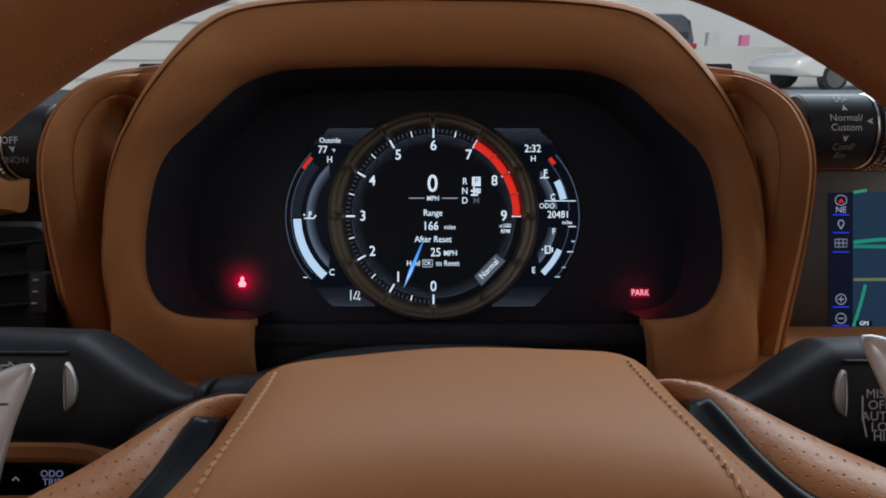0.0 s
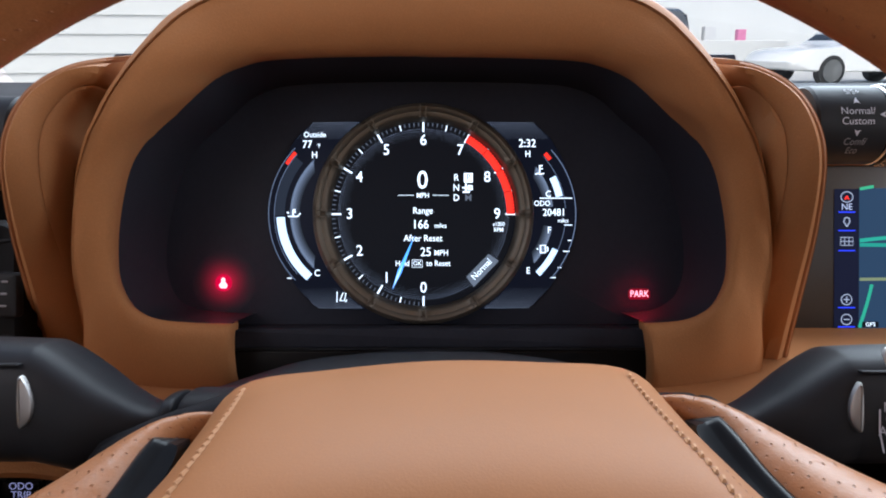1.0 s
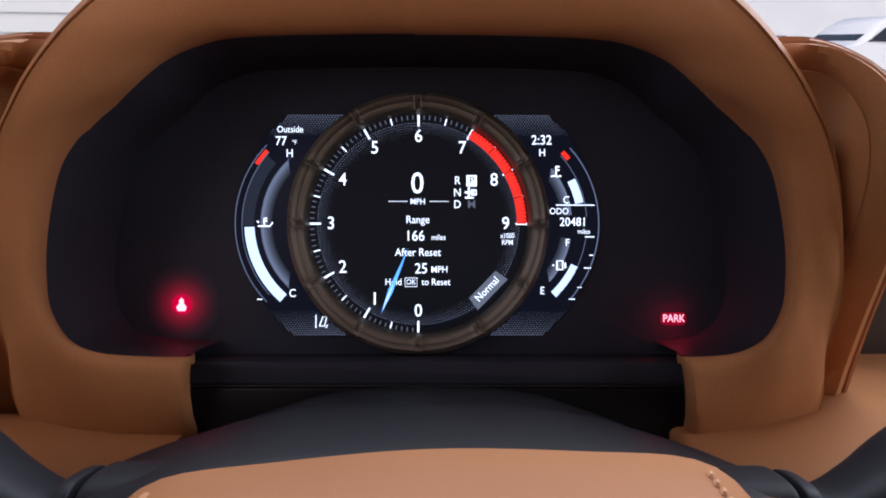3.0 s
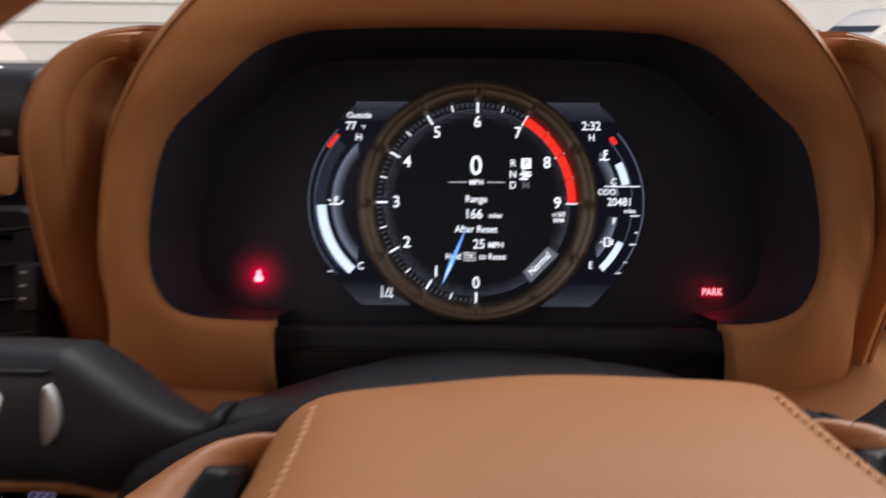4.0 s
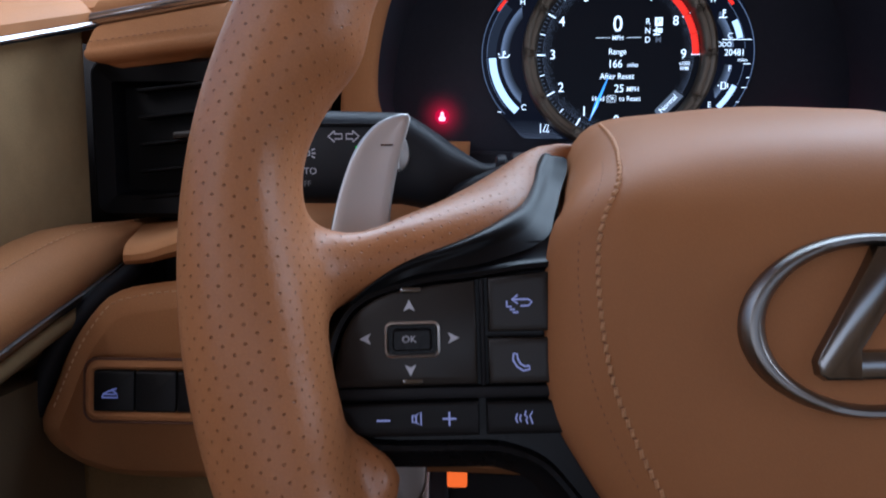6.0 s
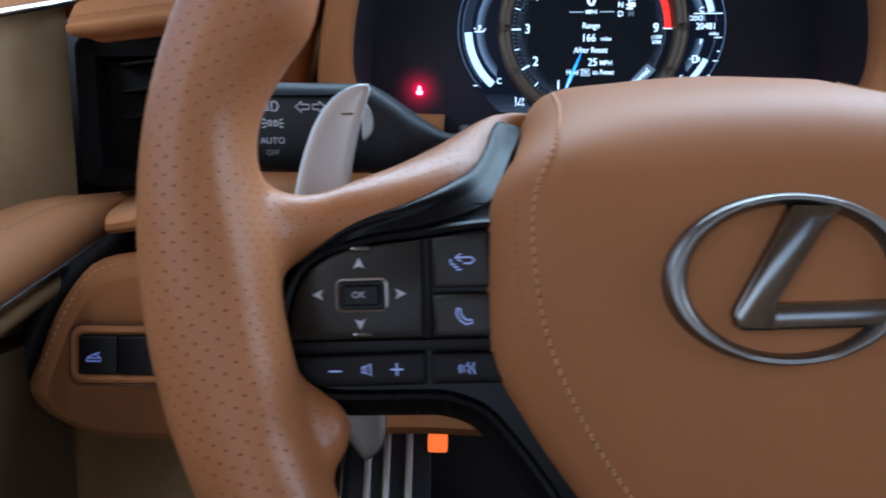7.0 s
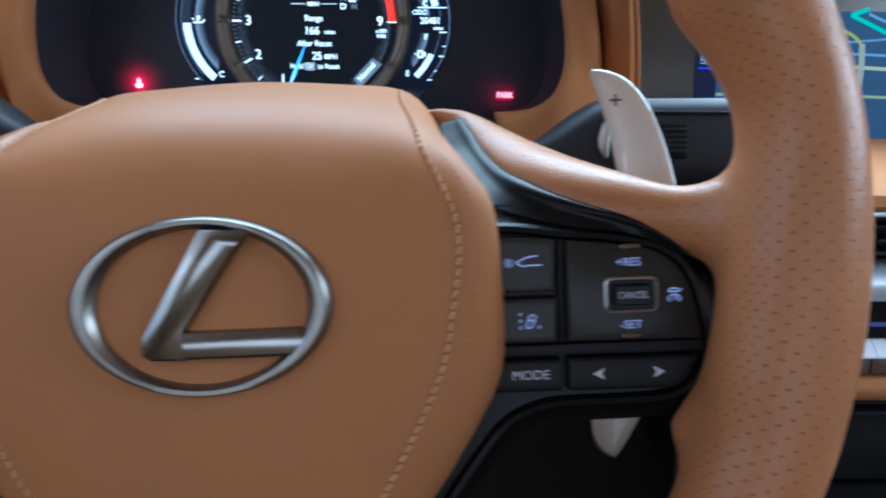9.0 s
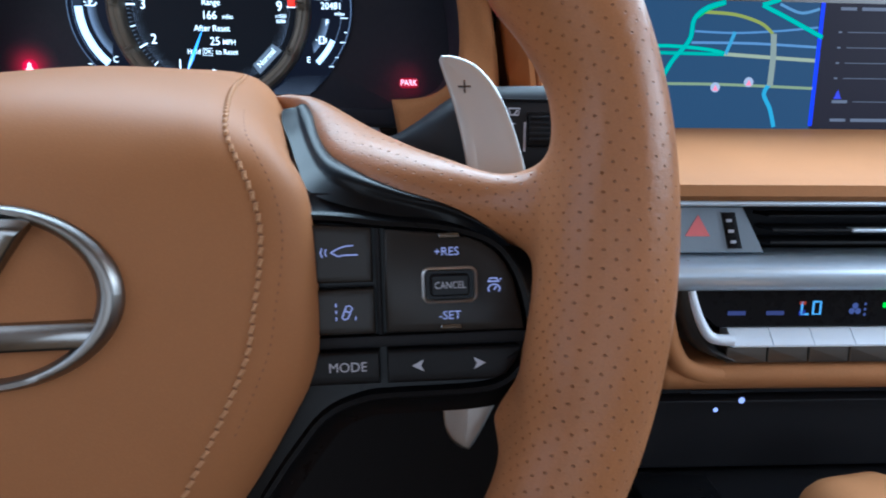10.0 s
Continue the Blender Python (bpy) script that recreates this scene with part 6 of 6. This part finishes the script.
line = spline(mm([(-306, 0, -172), (-300.6, 0, -158.7), (-294, 0, -143.8), (-286.4, 0, -131), (-277.5, 0, -120.5), (-264, 0, -116.2), (-240, 0, -113), (-200, 0, -110), (-150, 0, -108.6)]), 120)
hits = [skin.ray_cast(Vector((x, 0.15, z)), Vector((0, 1, 0))) for x, _, z in line]
hits = [h for h in hits if h[0]]
part("knee_stitching", stitches([h[0] for h in hits], [h[1] if h[1].y < 0 else -h[1] for h in hits], 0.0024, 0.0009, 0.0040, 0.0005), surface("pale_thread", (0.60, 0.36, 0.18), 0.7, grain=3000, depth=0.0001), knee, "pale stitching along the edge", kind="stuff")
alone("door_gap_trim", tube(spline(mm([(-304, 400, -94), (-284, 345, -106), (-298, 318, -124), (-311, 305, -145), (-321, 298, -175), (-327, 292, -200), (-330, 292, -260)]), 50), 0.0058, 12), soft_black, (-0.27, 0.27, -0.12), "black trim between dashboard and door", "trim")

# ---- door ----
door = thing("driver_door", (-0.35, 0.1, -0.4), "driver's door lined with beige suede and tan leather", "door")
DX = -0.335


def door_z(y):
    """The door's level lines, which the dashboard's axes tilt."""
    return 0.0345 - 0.285 * (0.385 - y)


EDGE = ((DX - 0.012, 0.400), (DX, 0.388), (DX - 0.004, 0.2), (DX - 0.03, -0.1), (DX - 0.05, -0.6), (DX - 0.085, -0.6), (DX - 0.085, 0.400))
part("suede_panel", loft([[(x, y, -0.5) for x, y in EDGE], [(x, y, door_z(y)) for x, y in EDGE]]), suede, door, "beige suede panel")
part("door_roll", loft([[(DX + dx + off, y, door_z(y) + h) for dx, h in ((0.006, 0.001), (0.008, 0.007), (0.002, 0.014), (-0.03, 0.018), (-0.08, 0.018), (-0.08, 0.0))] for y, off in ((0.396, -0.006), (0.386, 0.0), (0.2, -0.004), (-0.1, -0.03), (-0.6, -0.05))]), dash_leather, door, "tan leather door top")
part("door_chrome", tube([(DX + 0.009 + off, y, door_z(y) - 0.0005) for y, off in ((0.389, 0), (0.2, -0.004), (-0.1, -0.03), (-0.6, -0.05))], 0.0025, 10), chrome, door, "bright chrome strip")
arm = spline([(-0.308, 0.420, -0.090), (-0.318, 0.385, -0.096), (-0.330, 0.32, -0.109), (-0.338, 0.20, -0.142), (-0.345, 0.0, -0.198), (-0.36, -0.4, -0.31)], 40)
part("armrest", tube(arm, [0.006 + 0.024 * smooth_step(k, -1, 5) for k in range(40)], 18, flat=0.70), dash_leather, door, "padded tan leather armrest")
part("armrest_stitching", stitches([Vector(q) + Vector((0.014, -0.004, 0.0188)) * (0.3 + 0.7 * smooth_step(k, -1, 5)) for k, q in enumerate(arm)], [(0.5, 0, 0.8)], 0.0030, 0.0008, 0.0048, 0.0004), thread, door, kind="stuff")
part("armrest_chrome", tube([Vector(q) + Vector((0.0285, -0.002, -0.010)) * (0.3 + 0.7 * smooth_step(k, -1, 5)) for k, q in enumerate(arm)], 0.0024, 8), dark_chrome, door, "dark chrome line")
part("armrest_trim", tube([Vector(q) + Vector((0.0235, -0.002, -0.0185)) * (0.3 + 0.7 * smooth_step(k, -1, 5)) for k, q in enumerate(arm)], 0.0062, 10), suede, door, "beige suede strip")
# shade low on the door is put into this lining's darker colour
part("door_pocket", loft([[(DX + 0.020 + b, 0.33 - a, z) for a, b in ((0, -0.05), (0, 0.0), (0.2, -0.01), (0.9, -0.05), (0.9, -0.09))] for z in (-0.50, -0.16)]), surface("pocket_shaded", (0.10, 0.065, 0.03), 0.8, grain=900, depth=0.0002), door, "lower door lining with its shade put into a darker colour")

# ---- footwell ----
foot = thing("foot_rest", (-0.14, 0.52, -0.40), "black foot rest with three bright metal ribs", "pedal")
base = block((0, 0, 0), (0.075, 0.012, 0.20), 0.006)
tip_m = pose(-0.151, 0.495, -0.350, -28, 0, 0)
bmesh.ops.transform(base, matrix=tip_m, verts=base.verts)
part("plate", base, black_plastic, foot)
for x in (-0.0165, -0.001, 0.0175):
    bm = block((x, -0.008, 0), (0.0068, 0.006, 0.19), 0.002)
    bmesh.ops.transform(bm, matrix=tip_m, verts=bm.verts)
    part("metal_rib", bm, alloy, foot, "bright metal rib")
edge = block((-0.0385, -0.006, 0), (0.004, 0.004, 0.19), 0.0015)
bmesh.ops.transform(edge, matrix=tip_m, verts=edge.verts)
part("metal_edge", edge, dark_chrome, foot)
lampbox = thing("footwell_lamp", (-0.1065, 0.455, -0.277), "small glowing orange lamp under the dashboard", "lamp")
part("lens", plate(np.array(rounded(0.0146, 0.0130, 0.002, 4, (-0.1065, -0.2772))), [(0, 0.460), (0, 0.4508), (0.0008, 0.4500)], (0, 2, 1)), amber_light, lampbox)
ledge("under_roll", -0.20, 0.16, [(470, -222), (430, -223), (418, -229), (416, -238), (422, -245), (440, -248), (470, -248)], "tan leather underside of the dashboard")
alone("footwell_side", loft([[(-0.335, 0.30, z), (-0.215, 0.56, z), (-0.225, 0.57, z), (-0.345, 0.31, z)] for z in (-0.56, -0.205)]), surface("brown_carpet", (0.27, 0.165, 0.07), 0.95, spec=0.1, grain=700, depth=0.0008, vary=0.2), (-0.27, 0.43, -0.4), "brown carpeted side of the footwell", "panel", kind="structure")
alone("footwell_back", block((0.0, 0.60, -0.42), (0.9, 0.02, 0.36), 0.004), soft_black, (0.0, 0.60, -0.42), "dark footwell bulkhead", "panel", kind="structure")

# ---- car shell ----
def shell(name, c, size, mat, label, bevel=0.004):
    """A level or upright panel of the cabin, in the world's axes."""
    bm = block((0, 0, 0), size, bevel)
    mesh = bpy.data.meshes.new(name)
    bmesh.ops.recalc_face_normals(bm, faces=bm.faces)
    bm.to_mesh(mesh)
    bm.free()
    mesh.materials.append(mat)
    ob = new(name, mesh)
    ob.location = c
    return tagged(ob, label, "car body", kind="structure")


shell("floor", (0.33, -0.1, 0.27), (1.62, 2.2, 0.03), carpet, "dark carpeted car floor", 0.002)
shell("ceiling", (0.33, -0.45, 1.34), (1.62, 1.4, 0.03), lining, "beige headlining")
shell("wall_rear", (0.33, -1.17, 0.63), (1.62, 0.03, 0.70), lining, "rear wall of the cabin")
shell("wall_passenger", (1.12, -0.1, 0.56), (0.03, 2.1, 0.56), lining, "passenger door lining")
shell("wall_driver", (-0.47, -0.1, 0.56), (0.03, 2.1, 0.56), lining, "outer skin of the driver's door")
shell("pillar_left", (-0.46, -0.85, 1.08), (0.04, 0.6, 0.50), lining, "driver's side pillar")
shell("pillar_right", (1.11, -0.85, 1.08), (0.04, 0.6, 0.50), lining, "passenger's side pillar")
shell("bulkhead", (0.33, 0.86, 0.55), (1.62, 0.03, 0.58), soft_black, "dark bulkhead under the dashboard")
alone("dash_top", loft([[(x, 0.52, 0.066), (x, 0.470, 0.070), (x, 0.464, 0.078), (x, 0.474, 0.088), (x, 0.60, 0.1255), (x, 0.74, 0.1640), (x, 0.80, 0.160), (x, 0.80, 0.066)] for x in (-0.45, -0.30, 1.1)]), soft_black, (0.3, 0.6, 0.1), "matt black dashboard top below the windscreen", "dashboard", kind="structure")
alone("dash_core", block((0.33, 0.64, -0.08), (1.52, 0.26, 0.26), 0.01), soft_black, (0.33, 0.6, -0.1), "dark dashboard carrier", "dashboard", kind="structure")
alone("dash_side", block((-0.30, 0.500, -0.02), (0.27, 0.05, 0.15), 0.01), soft_black, (-0.3, 0.46, -0.02), "dark end of the dashboard", "dashboard", kind="structure")
glass = material("windscreen_glass", (1, 1, 1), 0.0)
gn = glass.node_tree.nodes
clear = gn.new("ShaderNodeBsdfTransparent")
clear.inputs[0].default_value = (0.93, 0.96, 0.95, 1)
shine = gn.new("ShaderNodeBsdfGlossy")
shine.inputs["Roughness"].default_value = 0.02
both = gn.new("ShaderNodeMixShader")
both.inputs[0].default_value = 0.05
link(glass, clear.outputs[0], both.inputs[1])
link(glass, shine.outputs[0], both.inputs[2])
link(glass, both.outputs[0], gn["Material Output"].inputs["Surface"])
pane = alone("windscreen", loft([[(x, 0.785, 0.165), (x, 0.13, 0.46), (x, 0.133, 0.464), (x, 0.788, 0.169)] for x in (-0.44, 1.1)]), glass, (0.3, 0.6, 0.3), "clear windscreen", "window", kind="structure")
pane.visible_shadow = False


# ---- outside ----
def out(name, bm, mat, place, label, category, kind="", group="", smooth=True):
    bmesh.ops.recalc_face_normals(bm, faces=bm.faces)
    mesh = bpy.data.meshes.new(name)
    bm.to_mesh(mesh)
    bm.free()
    for p in mesh.polygons:
        p.use_smooth = smooth
    mesh.set_sharp_from_angle(angle=radians(40))
    mesh.materials.append(mat)
    ob = new(name, mesh)
    ob.matrix_world = place
    return tagged(ob, label, category, group, kind)


def under(name, bm, mat, parent, label=""):
    ob = out(name, bm, mat, Matrix.Identity(4), label, "")
    ob.parent = parent
    return ob


concrete = surface("concrete", (0.60, 0.59, 0.57), 0.8, grain=60, depth=0.001, blotch=1.2, vary=0.12)
white_paint = surface("white_siding", (0.74, 0.74, 0.73), 0.55, grain=30, depth=0.0005, blotch=0.8, vary=0.04)
grey_paint = surface("grey_wall", (0.76, 0.77, 0.78), 0.7, grain=30, depth=0.0005, blotch=0.7, vary=0.06)
post_grey = surface("post_grey", (0.30, 0.31, 0.32), 0.5, grain=50, depth=0.0003, blotch=2, vary=0.1)
car_grey = surface("dark_grey_paint", (0.10, 0.105, 0.11), 0.25, grain=60, depth=0.0, vary=0.05, coat=0.6)
car_white = surface("white_paint", (0.88, 0.88, 0.88), 0.25, grain=60, depth=0.0, vary=0.03, coat=0.6)
car_glass = surface("dark_glass", (0.02, 0.022, 0.025), 0.08, grain=60, depth=0.0, vary=0.1, rough_vary=0.03)
tyre = surface("tyre", (0.02, 0.02, 0.02), 0.8, grain=200, depth=0.001, vary=0.2)
bm = bmesh.new()
bmesh.ops.create_grid(bm, x_segments=2, y_segments=2, size=400)
out("ground", bm, concrete, Matrix.Identity(4), "pale concrete ground", "ground", "structure")

# wall with level siding boards
siding = new("siding_wall")
siding.matrix_world = pose(-3.2, 8.2, 0, 0, 0, 14)
tagged(siding, "white building wall clad with level siding boards", "building")
under("wall_core", block((-1.0, 0.1, 2.2), (9.0, 0.12, 4.4), 0.01), white_paint, siding)
board = bpy.data.meshes.new("board")
b0 = loft([[(x, y, z) for y, z in ((0.0, 0.0), (-0.030, 0.0), (-0.030, 0.012), (-0.012, 0.195), (0.0, 0.195))] for x in (-5.5, 2.42)])
bmesh.ops.recalc_face_normals(b0, faces=b0.faces)
b0.to_mesh(board)
b0.free()
board.materials.append(white_paint)
for k in range(22):
    ob = new("board", board)
    ob.parent = siding
    ob.location = (0, 0.04, 0.2 * k)
under("corner_post", block((2.50, 0.02, 2.2), (0.10, 0.16, 4.4), 0.01), post_grey, siding)
for k in range(3):
    under("pilaster", block((2.85 + 0.5 * k, 0.02, 2.2), (0.28, 0.10, 4.4), 0.02), white_paint, siding)
    under("joint", block((3.10 + 0.5 * k, 0.05, 2.2), (0.05, 0.06, 4.4), 0.01), post_grey, siding)
back = new("grey_building")
back.matrix_world = pose(9.0, 26.0, 0, 0, 0, 0)
tagged(back, "pale grey building behind the parked cars", "building")
under("wall", block((0, 0, 1.7), (24.0, 0.3, 3.4), 0.03), grey_paint, back)
under("roof_edge", block((0, -0.1, 3.45), (24.2, 0.5, 0.12), 0.02), white_paint, back)


def car_body(length, width, height, nose, hood_h, roof0, roof1, belt_h, tail):
    """Side outline of a car, drawn across its width with rounded flanks."""
    side = spline([(0, 0.35), (0.02, hood_h * 0.8), (nose, hood_h), (roof0, height), (roof1, height * 0.985), (length - tail, belt_h + 0.05), (length, belt_h * 0.9), (length, 0.35), (length * 0.5, 0.30)], 70, closed=True)
    loops = []
    mid = np.array((length / 2, 0.6))
    for x, f in ((-0.5, 0.90), (-0.47, 0.97), (-0.42, 1.0), (0.42, 1.0), (0.47, 0.97), (0.5, 0.90)):
        loops.append([(x * width * (1 - 0.16 * smooth_step(z, belt_h, height)), y, z) for y, z in mid + (side - mid) * f])
    return loft(loops)


def parked(name, m, paint, dims, label):
    length, width, height, nose, hood_h, roof0, roof1, belt_h, tail = dims
    car = new(name)
    car.matrix_world = m
    tagged(car, label, "car")
    under("body", car_body(*dims), paint, car)
    for s in (-1, 1):
        g = [(s * (width / 2 + 0.005), y, z) for y, z in ((nose + 0.25, belt_h), (roof0 + 0.08, height - 0.12), (roof1, height - 0.14), (length - tail - 0.15, belt_h))]
        g2 = [(q[0] * 0.90 if i in (1, 2) else q[0], q[1], q[2]) for i, q in enumerate(g)]
        under("side_window", loft([g2, [(q[0] - s * 0.03, q[1], q[2]) for q in g2]]), car_glass, car)
        for y in (length * 0.19, length * 0.80):
            w = loft([[(s * (width / 2 - 0.2 + x), y + r * math.cos(a), 0.33 + r * math.sin(a)) for a in [2 * math.pi * k / 24 for k in range(24)]] for x, r in ((0, 0.30), (0.02, 0.33), (0.2, 0.33), (0.22, 0.28))])
            under("wheel", w, tyre, car)
            r = loft([[(s * (width / 2 + 0.025), y + q * math.cos(a), 0.33 + q * math.sin(a)) for a in [2 * math.pi * k / 20 for k in range(20)]] for q in (0.24, 0.05)])
            under("rim_disc", r, alloy, car)
    under("rear_window", loft([[(x, y, z) for x in (-0.4 * width, 0.4 * width)] + [(x, y + 0.02, z) for x in (0.4 * width, -0.4 * width)] for y, z in ((roof1 + 0.10, height - 0.10), (length - tail + 0.02, belt_h + 0.08))]), car_glass, car)
    under("windscreen", loft([[(x, y, z) for x in (-0.40 * width, 0.40 * width)] + [(x, y - 0.02, z) for x in (0.40 * width, -0.40 * width)] for y, z in ((nose + 0.12, belt_h + 0.02), (roof0 - 0.05, height - 0.06))]), car_glass, car)
    return car


suv = parked("grey_suv", pose(5.95, 23.8, 0, 0, 0, 176), car_grey, (4.5, 1.85, 1.78, 1.2, 1.02, 1.9, 3.9, 1.08, 0.25), "dark grey parked estate car with tinted windows")
lamp_red = surface("lamp_red", (0.45, 0.02, 0.025), 0.25, grain=60, depth=0.0, vary=0.1)
for s in (-1, 1):
    under("tail_lamp", block((s * 0.66, 4.47, 0.98), (0.50, 0.10, 0.13), 0.03), lamp_red, suv, "red tail lamp")
under("number_plate", block((0, 4.50, 0.80), (0.42, 0.03, 0.12), 0.008), white_paint, suv)
parked("white_car", pose(7.55, 16.8, 0, 0, 0, -78), car_white, (4.4, 1.8, 1.45, 1.3, 0.92, 2.1, 3.2, 0.95, 0.5), "white parked saloon car")
for x, z, size, colour, name in ((4.1, 1.15, (0.30, 0.25, 0.35), (0.7, 0.7, 0.72), "white"), (4.55, 1.12, (0.22, 0.22, 0.28), (0.75, 0.25, 0.45), "pink"), (3.2, 1.12, (0.22, 0.22, 0.26), (0.45, 0.43, 0.40), "grey")):
    box = out("carton", block((0, 0, size[2] / 2), size, 0.01), surface(name + "_card", colour, 0.8, grain=60, depth=0.0003), pose(x * 1.9 - 0.6, 20.0, 0.98), name + " carton standing on a counter", "box", group="cartons on the counter")
out("counter", block((0, 0, 0.49), (3.6, 0.6, 0.98), 0.02), white_paint, pose(7.4, 20.0, 0), "white counter in front of the grey building", "counter")
